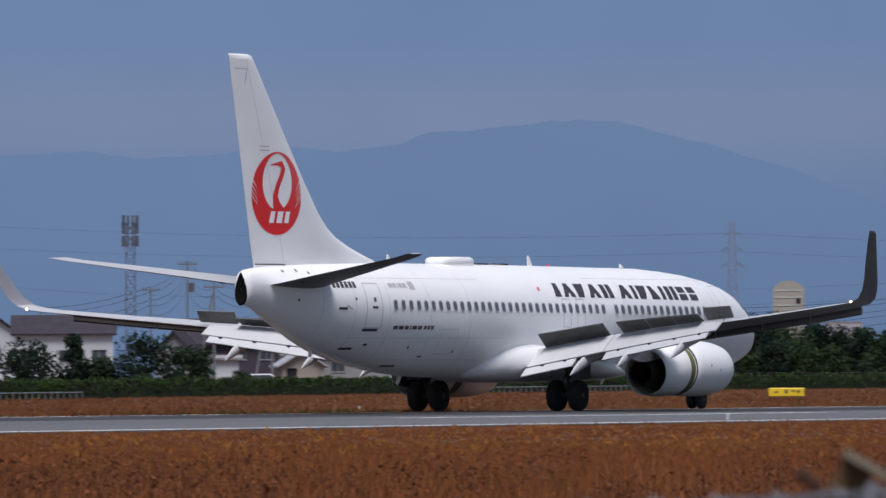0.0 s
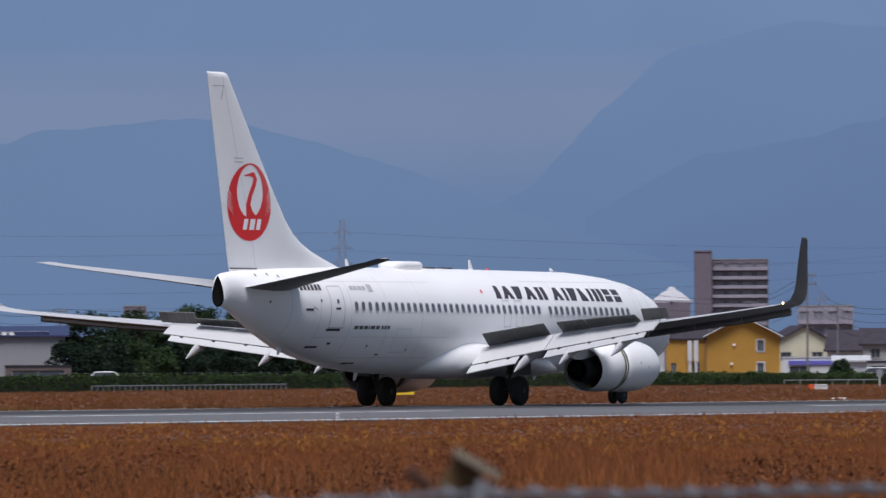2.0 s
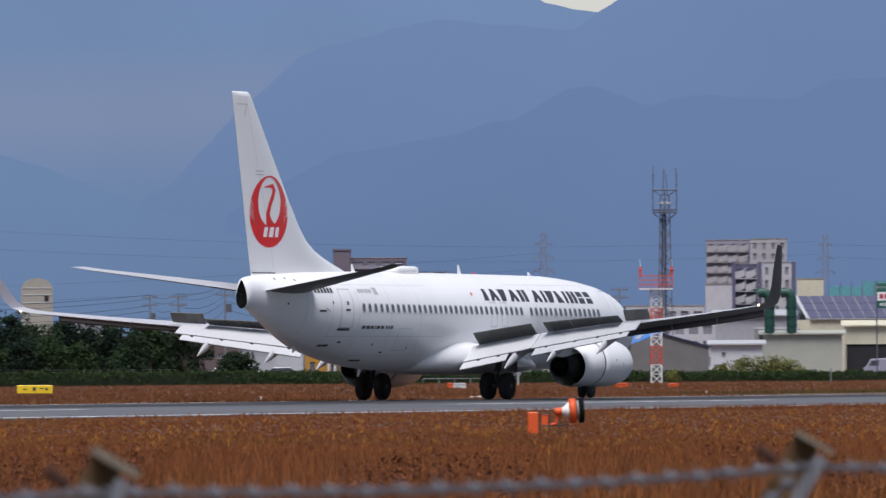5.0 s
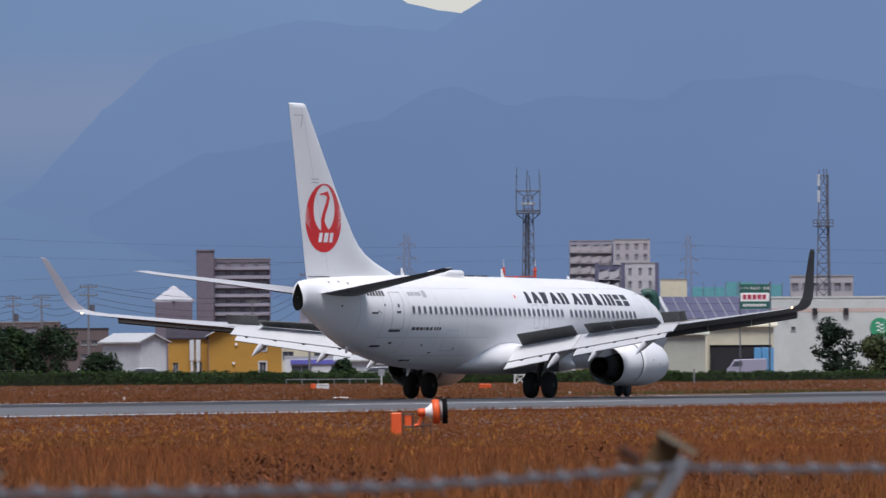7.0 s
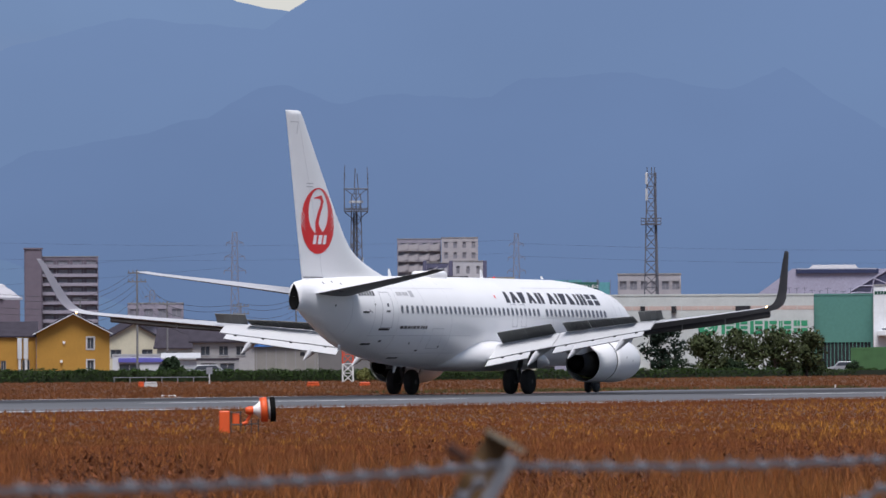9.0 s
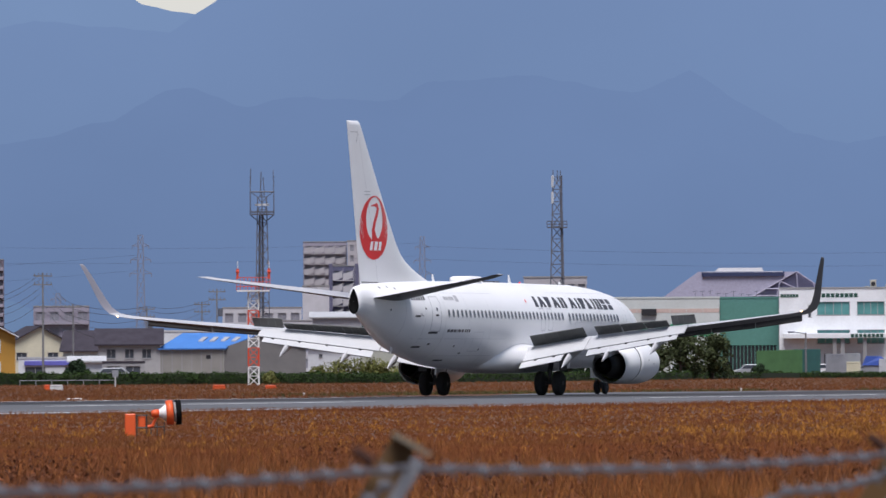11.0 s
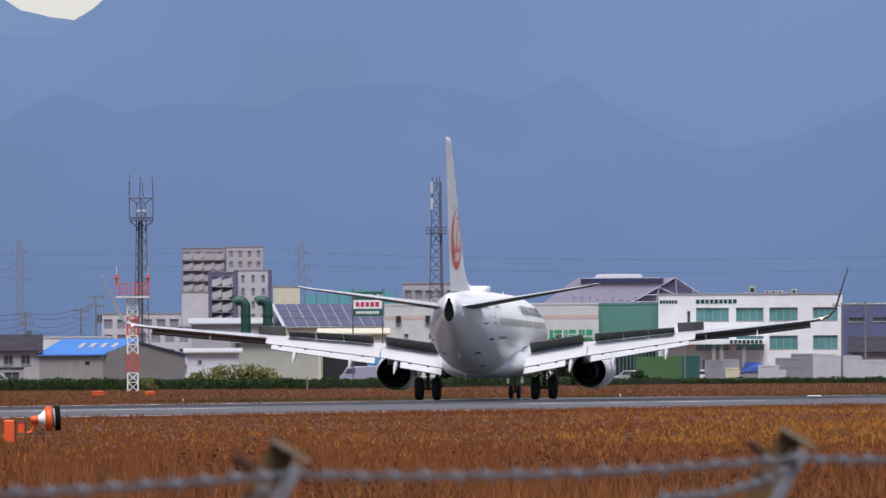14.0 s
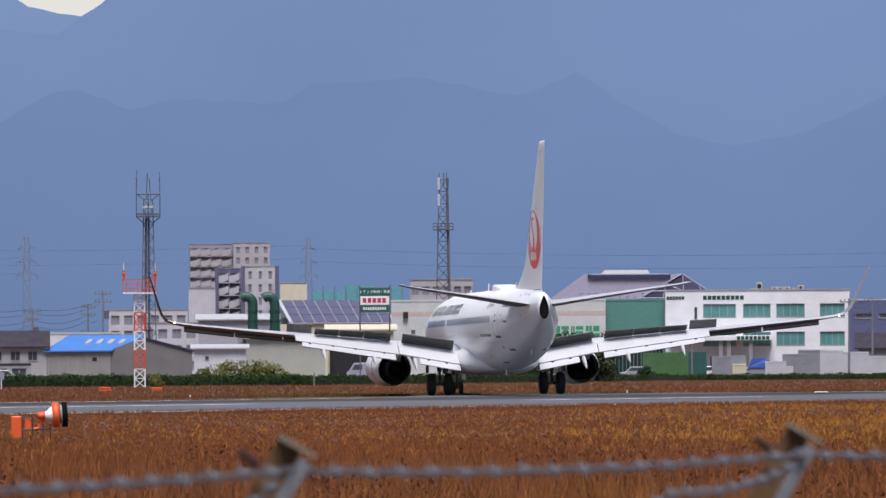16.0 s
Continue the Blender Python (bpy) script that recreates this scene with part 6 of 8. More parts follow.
B = lattice("antenna_tower", facing(1.797, 1300), 27.0, 2.5, 1.0, 15, M_LATT, "grey lattice mobile antenna tower with a mid-height deck", 0.11)
deck(B, 20.2, 1.35, M_LATT, 0.8, 0.06, 5)
for z in (24.0, 26.2):
    for k in range(4):
        a = math.pi / 4 + math.pi / 2 * k
        bm = bmesh.new()
        rbox(bm, -0.16, 0.16, -0.1, 0.1, 0, 1.6, 0.04)
        ob = part("panel_aerial", bm, M_WALLW if k == 2 else M_LATT, B)
        ob.matrix_basis = pose(0.85 * math.cos(a), 0.85 * math.sin(a), z - 0.6, 0, 0, math.degrees(a) + 90)
bm = bmesh.new()
rod(bm, (0.95, -0.9, 0), (0.55, -0.5, 25.8), 0.24, 6, 0.18)
part("feeder_cable", bm, M_LATT, B)
for x in (-0.5, 0.1, 0.5):
    bm = bmesh.new()
    rod(bm, (x, -0.45, 26.2), (x, -0.45, 27.9), 0.06, 5)
    part("whip_aerial", bm, M_LATT, B)
C = lattice("antenna_tower", facing(-7.66, 1500), 25.2, 1.7, 1.3, 14, M_LATT, "lattice mobile antenna tower above the western houses", 0.11)
for z in (22.4, 24.4, 25.6):
    for k in range(10):
        bm = bmesh.new()
        a = 2 * math.pi * k / 10
        rod(bm, (1.15 * math.cos(a), 1.15 * math.sin(a), z - 0.9), (1.15 * math.cos(a), 1.15 * math.sin(a), z + 0.8), 0.16, 5)
        part("panel_aerial", bm, M_LATT, C)
# far pylons
for az, d, h, b in ((-4.06, 2600, 42.0, 4.0), (-0.695, 2500, 36.0, 2.8), (0.99, 3000, 42.0, 3.6), (-1.19, 2900, 24.0, 4), (-6.63, 2400, 23.0, 5.0), (-0.02, 3100, 26, 4), (-9.5, 2500, 44, 4.6), (6.0, 2900, 40, 5)):
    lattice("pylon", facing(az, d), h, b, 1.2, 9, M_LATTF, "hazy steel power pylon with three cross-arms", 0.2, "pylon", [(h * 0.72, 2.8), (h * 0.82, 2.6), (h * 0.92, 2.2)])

# red and white airfield mast
M0 = facing(-0.022, 745)
e = thing("airfield_mast", M0, "red and white lattice airfield mast with a railed platform", "mast")
hh = 7.3
for k in range(5):
    za, zb = hh * k / 5, hh * (k + 1) / 5
    mm = M_MASTR if k in (1, 3) else M_MASTW
    sec = new("mast_section")
    sec.parent = e
    for sx, sy in ((1, 1), (1, -1), (-1, 1), (-1, -1)):
        bm = bmesh.new()
        rod(bm, (sx * 0.40, sy * 0.40, za), (sx * 0.40, sy * 0.40, zb), 0.065, 5)
        part("leg", bm, mm, sec)
    for z2 in (za, (za + zb) / 2):
        z3 = z2 + (zb - za) / 2
        for a, b in (((1, 1), (-1, 1)), ((-1, 1), (-1, -1)), ((-1, -1), (1, -1)), ((1, -1), (1, 1))):
            for u, v in (((a[0], a[1], z2), (b[0], b[1], z3)), ((b[0], b[1], z2), (a[0], a[1], z3)), ((a[0], a[1], z3), (b[0], b[1], z3))):
                bm = bmesh.new()
                rod(bm, (u[0] * 0.4, u[1] * 0.4, u[2]), (v[0] * 0.4, v[1] * 0.4, v[2]), 0.045, 4)
                part("brace", bm, mm, sec)
bm = bmesh.new()
box(bm, -1.3, 1.3, -0.8, 0.8, 7.3, 7.42)
part("deck", bm, M_MASTW, e)
bm = bmesh.new()
for zz in (7.7, 8.05, 8.4):
    for y in (-0.8, 0.8):
        rod(bm, (-1.3, y, zz), (1.3, y, zz), 0.03, 4)
    for x in (-1.3, 1.3):
        rod(bm, (x, -0.8, zz), (x, 0.8, zz), 0.03, 4)
for k in range(10):
    x = -1.3 + 2.6 * k / 9
    for y in (-0.8, 0.8):
        rod(bm, (x, y, 7.4), (x, y, 8.4), 0.03, 4)
part("railing", bm, M_MASTR, e)
for x, z in ((-1.22, 8.4), (1.22, 8.35)):
    bm = bmesh.new()
    rod(bm, (x, 0, 8.3), (x, 0, 9.1), 0.1, 6)
    bmesh.ops.create_uvsphere(bm, u_segments=8, v_segments=6, radius=0.15, matrix=Matrix.Translation((x, 0, 8.85)))
    part("obstruction_lamp", bm, M_MASTR, e)
    bm = bmesh.new()
    rod(bm, (x, 0, 9.1), (x, 0, 9.7), 0.025, 4)
    part("lightning_rod", bm, M_MASTW, e)


def pole(az, d, h, arms=2, lamp=False, r=0.14, tr=False):
    e = thing("utility_pole", facing(az, d, 20), "concrete utility pole with cross-arms and insulators", "utility pole", group="town utility poles")
    bm = bmesh.new()
    rod(bm, (0, 0, 0), (0, 0, h), r, 8, r * 0.6)
    part("pole", bm, M_POLE, e)
    for k in range(arms):
        bm = bmesh.new()
        z = h - 0.4 - 0.9 * k
        box(bm, -1.0, 1.0, -0.06, 0.06, z, z + 0.12)
        for x in (-0.9, -0.45, 0.45, 0.9):
            rod(bm, (x, 0, z + 0.12), (x, 0, z + 0.36), 0.05, 5)
        part("cross_arm", bm, M_POLE, e)
    if tr:
        bm = bmesh.new()
        rod(bm, (0.35, -0.2, h - 3.1), (0.35, -0.2, h - 2.2), 0.28, 10)
        part("transformer", bm, M_LATT, e)
    if lamp:
        bm = bmesh.new()
        rod(bm, (0, 0, h - 0.1), (-1.6, 0, h + 0.1), 0.05, 5)
        rbox(bm, -2.0, -1.3, -0.15, 0.15, h - 0.02, h + 0.16, 0.04)
        part("street_lamp_arm", bm, M_LATT, e)
    return e


POLES = [(-8.2, 1050, 8.8, 2, 0, 1), (-7.54, 1000, 10.6, 1, 0, 0), (-7.32, 950, 12.7, 2, 0, 1), (-7.162, 905, 10.9, 2, 0, 0), (-6.89, 1000, 10.9, 1, 0, 1), (-6.815, 890, 10.8, 2, 0, 1), (-6.43, 1000, 9.9, 2, 0, 1), (-6.26, 1080, 9.0, 2, 0, 0), (-5.75, 1150, 9.0, 2, 0, 1), (-4.60, 1180, 9.3, 2, 0, 0),
         (-3.05, 1150, 10.2, 2, 0, 1), (-2.88, 1060, 9.6, 2, 0, 0), (-2.60, 1020, 10.4, 2, 0, 1), (-1.62, 1200, 10.0, 1, 0, 0), (-1.28, 980, 11.2, 2, 0, 0), (-1.10, 1060, 8.5, 1, 0, 0), (-0.66, 1120, 8.6, 2, 0, 1), (-0.24, 1070, 10.2, 2, 0, 1), (-0.33, 1180, 9.5, 2, 0, 0), (4.22, 1000, 8.4, 1, 0, 0), (4.36, 1040, 8.8, 1, 0, 0), (3.28, 1030, 4.8, 0, 1, 0)]
for az, d, h, n, l, tr in POLES:
    pole(az, d, h, n, bool(l), tr=bool(tr))


for az, d in ((-7.162, 905), (-6.815, 890)):
    e = thing("pole_prop", facing(az, d, 10), "slanting concrete prop leaning on a utility pole", "pole prop", group="utility pole props")
    bm = bmesh.new()
    rod(bm, (-1.7, 0.2, 0), (-0.12, 0.2, 9.0), 0.12, 8, 0.08)
    part("shaft", bm, M_POLE, e)


def cable(p, q, sag, r=0.028, name="cable", label="black overhead power cable sagging between poles", mt=None):
    bm = bmesh.new()
    n = 14
    pts = []
    for i in range(n + 1):
        k = i / n
        v = Vector(p).lerp(Vector(q), k)
        v.z -= sag * 4 * k * (1 - k)
        pts.append(v)
    rings = []
    for i, v in enumerate(pts):
        rings.append([v + Vector((0, r * math.cos(a), r * math.sin(a))) for a in (0.5, 2.6, 4.7)])
    loft(bm, rings)
    return tagged(part(name, bm, mt or M_CABLE, None), label, "cable", group="overhead cables")


pp = sorted(POLES)
for (a0, d0, h0, n0, _, _), (a1, d1, h1, n1, _, _) in zip(pp, pp[1:]):
    if abs(a0 - a1) > 2.2 or n0 == 0 or n1 == 0:
        continue
    for off in (0.0, 0.5, 1.3, 1.9, 2.8):
        cable(spot(a0, d0, h0 - off), spot(a1, d1, h1 - off), 0.5 + 0.2 * off)
# cable colour paled and blued in place of haze
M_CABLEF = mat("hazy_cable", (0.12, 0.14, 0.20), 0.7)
for (a0, d0, z0), (a1, d1, z1) in (((-9.5, 2500, 43), (-4.06, 2600, 39)), ((-4.06, 2600, 39), (0.987, 3000, 40)), ((-9.5, 2500, 37), (-4.06, 2600, 34)), ((-4.06, 2600, 34), (0.987, 3000, 36)), ((0.987, 3000, 39), (6.0, 2900, 38)), ((0.987, 3000, 35), (6.0, 2900, 34)), ((-9.5, 2500, 31), (-6.63, 2400, 21)), ((-6.63, 2400, 21), (-0.664, 2500, 31)), ((-6.63, 2400, 17), (-0.664, 2500, 27))):
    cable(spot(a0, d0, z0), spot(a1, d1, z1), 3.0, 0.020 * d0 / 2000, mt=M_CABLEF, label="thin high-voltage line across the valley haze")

# ---- yard in front of the office ----


def container(m, w, h, d, material, label):
    e = thing("container", m, label, "container", group="yard containers")
    bm = bmesh.new()
    box(bm, -w / 2, w / 2, 0, d, 0.0, h)
    part("body", bm, material, e)
    n = max(3, int(w / 0.35))
    for k in range(n):
        x = -w / 2 + w * (k + 0.5) / n
        bm = bmesh.new()
        box(bm, x - 0.07, x + 0.07, -0.14, -0.002, 0.3, h - 0.15)
        part("rib", bm, material, e)
    bm = bmesh.new()
    for x in (-w / 2, w / 2 - 0.12):
        box(bm, x, x + 0.14, -0.16, -0.002, 0.0, h + 0.01)
    box(bm, -w / 2 + 0.12, w / 2 - 0.12, -0.05, -0.002, h - 0.14, h + 0.02)
    part("corner_frame", bm, material, e)
    return e


CT = [(3.085, 2.75, 2.55, M_CONTG, "mossy green corrugated container in the yard"), (3.19, 1.9, 2.6, M_CONTG, "green corrugated container in the yard"), (3.285, 2.3, 2.65, M_CONTT, "dark teal corrugated container in the yard"),
      (3.46, 1.7, 2.25, M_CONTY, "grey corrugated container in the yard"), (3.545, 1.6, 2.3, M_CONTY, "weathered grey container in the yard"), (3.55, 1.5, 1.6, M_WALLC, "cream skip in front of grey containers"), (3.78, 1.7, 1.8, M_CONTW, "pale grey container in the yard"), (3.90, 2.2, 2.4, M_CONTY, "grey corrugated container in the yard"), (4.0, 2.4, 2.75, M_CONTY, "tall grey corrugated container in the yard"), (4.115, 1.9, 2.7, M_CONTW, "white corrugated container in the yard"), (4.25, 2.4, 2.55, M_CONTW, "white corrugated container by the fence"), (4.40, 2.4, 2.2, M_CONTW, "white site cabin by the fence"), (3.84, 1.2, 1.4, M_CONTW, "small pale container in the yard"), (3.97, 1.5, 1.7, M_CONTY, "low grey container in the yard")]
for i, (az, w, h, mm, lb) in enumerate(CT):
    container(facing(az, 1020 + 8 * (i % 3) - (10 if h < 2 else 0)), w * 1.29, EYE[2] + (h - 1.43) * 1.29, 3.0, mm, lb)


def car(m, material, label, w=3.9):
    e = thing("parked_car", m, label, "car", group="parked cars")
    bm = bmesh.new()
    prof = [(-w / 2, 0.35), (-w / 2, 0.75), (-w / 2 + 0.75, 0.92), (-w / 2 + 1.25, 1.42), (w / 2 - 0.75, 1.45), (w / 2 - 0.1, 0.95), (w / 2, 0.8), (w / 2, 0.35)]
    loft(bm, [[(x, y, z) for x, z in prof] for y in (0.0, 1.6)])
    fix_normals(bm)
    bmesh.ops.bevel(bm, geom=bm.edges[:], offset=0.06, segments=1, affect="EDGES")
    part("body", bm, material, e)
    bm = bmesh.new()
    loft(bm, [[(-w / 2 + 0.95, y, 0.96), (-w / 2 + 1.35, y, 1.34), (w / 2 - 0.85, y, 1.36), (w / 2 - 0.4, y, 0.98)] for y in (-0.012, 0.0)])
    fix_normals(bm)
    part("side_window", bm, M_WIN, e)
    for x in (-w / 2 + 0.75, w / 2 - 0.75):
        bm = bmesh.new()
        rod(bm, (x, -0.03, 0.31), (x, 0.18, 0.31), 0.31, 14)
        part("wheel", bm, M_TYRE, e)
    return e


M_CARW = mat("white_car_paint", (0.7, 0.7, 0.72), 0.3, coat=0.5, var=0.03)
M_CARS = mat("silver_car_paint", (0.4, 0.42, 0.45), 0.3, 0.4, var=0.05)
M_CARP = mat("lilac_grey_cargo_paint", (0.30, 0.29, 0.38), 0.4, var=0.05)
e = thing("cargo_van", facing(1.335, 1040), "lilac-grey cargo van parked in front of the workshop bay", "van")
bm = bmesh.new()
loft(bm, [[(x, y, z) for x, z in ((-2.2, 0.35), (-2.2, 1.0), (-1.9, 1.2), (-1.4, 2.0), (2.1, 2.1), (2.2, 1.9), (2.2, 0.35))] for y in (0.0, 1.7)])
fix_normals(bm)
bmesh.ops.bevel(bm, geom=bm.edges[:], offset=0.07, segments=1, affect="EDGES")
part("body", bm, M_CARP, e)
bm = bmesh.new()
loft(bm, [[(-1.62, y, 1.25), (-1.3, y, 1.8), (-0.5, y, 1.82), (-0.5, y, 1.25)] for y in (-0.012, 0.0)])
fix_normals(bm)
part("side_window", bm, M_WIN, e)
for x in (-1.45, 1.4):
    bm = bmesh.new()
    rod(bm, (x, -0.03, 0.33), (x, 0.18, 0.33), 0.33, 14)
    part("wheel", bm, M_TYRE, e)
for az, d, mm, lb in ((-2.50, 960, M_CARW, "white hatchback parked by the sheds"), (-2.62, 965, M_CARW, "white hatchback parked by the brown block"), (-2.28, 950, M_CARS, "silver car parked by the white shed"), (2.95, 1050, M_CARS, "silver car parked at the office"), (3.40, 1050, M_CARW, "white car parked at the office"), (3.66, 1050, M_CARS, "silver car parked in the yard"), (-6.9, 880, M_CARW, "white car parked by the western houses"), (-0.88, 930, M_CARS, "silver car parked at the house"), (-8.3, 850, M_CARS, "silver car parked by the hedge"), (-5.5, 930, M_CARW, "white car parked beside the trees")):
    car(facing(az, d), mm, lb)
e = thing("tarpaulin_heap", facing(3.68, 1010), "stack covered by a bright blue tarpaulin", "tarpaulin")
bm = bmesh.new()
loft(bm, [[(-1.15, 0, 1.25), (1.2, 0, 1.25), (1.15, 0.1, 2.0), (0.8, 0.2, 2.2), (-0.7, 0.1, 2.25)], [(-1.15, 2, 1.25), (1.2, 2, 1.25), (1.1, 1.8, 2.05), (0.7, 1.8, 2.25), (-0.7, 1.9, 2.2)]])
fix_normals(bm)
part("sheet", bm, M_TARP, e)
bm = bmesh.new()
rbox(bm, -1.0, 1.05, 0.1, 1.9, 0.0, 1.25, 0.05)
part("stack", bm, M_CONTY, e)

# ---- hedge, white rail, trees ----
M_HEDGE = mat("hedge_leaves", (0.034, 0.062, 0.018), 0.8, spec=0.1, island=0.08, var=0.12, scale=0.3, fine=2)
M_LEAF = mat("broad_tree_leaves", (0.019, 0.034, 0.017), 0.75, spec=0.1, island=0.22, var=0.25, scale=0.25, fine=2)
M_LEAFD = mat("dark_conifer_leaves", (0.013, 0.024, 0.016), 0.75, spec=0.1, island=0.22, var=0.25, scale=0.3, fine=2)
M_LEAFY = mat("yellow_green_shrub_leaves", (0.12, 0.125, 0.025), 0.7, island=0.25, var=0.25, scale=0.3, fine=2)
M_LEAFG = mat("light_green_leaves", (0.028, 0.048, 0.019), 0.7, spec=0.1, island=0.22, var=0.25, scale=0.3, fine=2)
M_LEAFO = mat("olive_tree_leaves", (0.045, 0.058, 0.022), 0.75, spec=0.2, island=0.35, var=0.3, scale=0.25, fine=2)
M_BARK = mat("bark", (0.07, 0.05, 0.04), 0.9, var=0.3, scale=2)
HEDGE = [(-10.5, 500, 1.2), (-8.2, 560, 1.2), (-5, 700, 1.2), (-2.5, 790, 1.18), (-0.5, 800, 1.0), (1.0, 810, 0.88), (2.5, 900, 0.80), (3.2, 970, 0.62), (6.0, 1000, 0.62)]  # azimuth, distance, height


def leaf_mesh(centres, radii, n, size, rng, squash=0.85):
    """Many small leaf quads on the shells of clumps."""
    k = rng.integers(0, len(centres), n)
    d = rng.normal(size=(n, 3))
    d /= np.linalg.norm(d, axis=1)[:, None]
    rad = radii[k] * (0.72 + 0.36 * rng.random(n))
    c = centres[k] + d * rad[:, None] * np.array([1, 1, squash])
    a = rng.normal(size=(n, 3))
    a /= np.linalg.norm(a, axis=1)[:, None]
    b = np.cross(a, d + 0.3 * rng.normal(size=(n, 3)))
    b /= np.linalg.norm(b, axis=1)[:, None] + 1e-6
    s = size * (0.6 + 0.8 * rng.random(n))[:, None]
    v = np.empty((n, 4, 3))
    v[:, 0], v[:, 1], v[:, 2], v[:, 3] = c - a * s, c + b * s * 0.55, c + a * s, c - b * s * 0.55
    return v.reshape(-1, 3)


def quads(name, verts, material, parent=None, per=4):
    me = bpy.data.meshes.new(name)
    n = len(verts) // per
    me.vertices.add(len(verts))
    me.vertices.foreach_set("co", np.asarray(verts, dtype=np.float32).ravel())
    me.loops.add(n * per)
    me.loops.foreach_set("vertex_index", np.arange(n * per, dtype=np.int32))
    me.polygons.add(n)
    me.polygons.foreach_set("loop_start", np.arange(0, n * per, per, dtype=np.int32))
    me.update(calc_edges=True)
    me.materials.append(material)
    ob = new(name, me)
    ob.parent = parent
    return ob


rng = np.random.default_rng(7)
hedge = thing("hedge", pose(0, 0, 0), "clipped dark green hedge along the airfield boundary", "hedge", kind="structure")
bm = bmesh.new()
rings = []
for az in np.arange(-10.5, 6.01, 0.25):
    d, h = interp(HEDGE, az)
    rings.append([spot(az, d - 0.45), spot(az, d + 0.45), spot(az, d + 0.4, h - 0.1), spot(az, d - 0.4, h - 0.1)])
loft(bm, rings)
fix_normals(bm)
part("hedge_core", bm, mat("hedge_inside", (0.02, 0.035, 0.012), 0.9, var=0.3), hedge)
n = 60000
az = rng.uniform(-10.0, 5.6, n)
hd = np.interp(az, [r[0] for r in HEDGE], [r[1] for r in HEDGE])
hz = np.interp(az, [r[0] for r in HEDGE], [r[2] for r in HEDGE])
hd = hd + (rng.random(n) - 0.85) * 1.1
cc = np.stack([hd * np.sin(np.radians(az)), hd * np.cos(np.radians(az)), rng.random(n) ** 0.6 * (hz + 0.06 * np.sin(az * 23) + 0.04 * np.sin(az * 91))], 1)
ob = quads("hedge_leaves", leaf_mesh(cc, np.full(n, 0.09), n, 0.09, rng), M_HEDGE, hedge)
ob["kind"] = "stuff"
# low white guard rail in two stretches
for az0, az1, lab in ((-8.6, -7.95, 0), (-5.56, -4.40, 0), (-1.42, -0.85, 0)):
    e = thing("guard_rail", pose(0, 0, 0), "low pale grey guard rail on posts before the hedge", "guard rail", group="field guard rails")
    def at(az):
        return spot(az, interp(HEDGE, az)[0] - 9)
    p, q = at(az0), at(az1)
    bm = bmesh.new()
    for z in (0.42,):
        rod(bm, p + Vector((0, 0, z)), q + Vector((0, 0, z)), 0.03, 6)
    part("rail", bm, M_CONTY, e)
    m = max(2, int((q - p).length / 1.3))
    for k in range(m + 1):
        s = p.lerp(q, k / m)
        bm = bmesh.new()
        rod(bm, s, s + Vector((0, 0, 0.46)), 0.035, 6)
        part("post", bm, M_CONTY, e)


def tree(name, az, d, h, w, material, label, seed, clumps=30, leaves=2300, size=0.15, low=0.12, cone=False):
    rg = np.random.default_rng(seed)
    e = thing(name, facing(az, d), label, "tree" if h > 2.4 else "shrub", group="boundary trees" if h > 2.4 else "boundary shrubs")
    bm = bmesh.new()
    th = h * 0.5
    rod(bm, (0, 0, 0), (0.05, 0, th), 0.03 * h + 0.04, 7, 0.015 * h + 0.02)
    part("trunk", bm, M_BARK, e)
    cs = []
    for k in range(clumps):
        u = low + (1 - low) * rg.random() ** 0.8
        prof = (1 - u) ** 0.75 * 1.25 if cone else math.sqrt(max(0.05, 1 - ((u - 0.45) / 0.62) ** 2))
        a, r = rg.random() * 2 * math.pi, w / 2 * prof * math.sqrt(rg.random()) * 0.85
        cs.append((r * math.cos(a), r * math.sin(a) * 0.8, u * h * 0.94))
    cs = np.array(cs)
    for k in range(5):
        bm = bmesh.new()
        c = cs[k]
        rod(bm, (0, 0, th * 0.6), tuple(c), 0.012 * h + 0.02, 5, 0.01)
        part("limb", bm, M_BARK, e)
    rr = w * (0.10 + 0.09 * rg.random(clumps)) + 0.12
    ob = quads("crown", leaf_mesh(cs, rr, leaves, size, rg), material, e)
    return e


rt = random.Random(5)
k = 0
for az0, az1, d, lo, hi, step, mm in ((-3.98, -2.95, 960, 4.6, 6.1, 0.06, M_LEAFD), (-5.72, -4.35, 970, 5.0, 8.0, 0.075, M_LEAF), (-4.45, -3.75, 985, 6.0, 8.2, 0.07, M_LEAFD), (-3.14, -2.74, 930, 4.0, 5.6, 0.07, M_LEAF), (-5.7, -2.95, 948, 3.0, 4.4, 0.09, M_LEAFD), (-5.32, -4.2, 1150, 8.4, 9.6, 0.16, M_LEAFG)):
    az = az0
    while az < az1:
        h = rt.uniform(lo, hi)
        tree("tree", az + rt.uniform(-0.03, 0.03), d + rt.uniform(-18, 18), h, rt.uniform(3.2, 5.0) * (1.35 if d > 1100 else 1.0), mm if rt.random() < 0.6 else (M_LEAFG if rt.random() < 0.6 else M_LEAFD), "dense dark green broadleaf tree behind the hedge", 100 + k)
        az += step
        k += 1
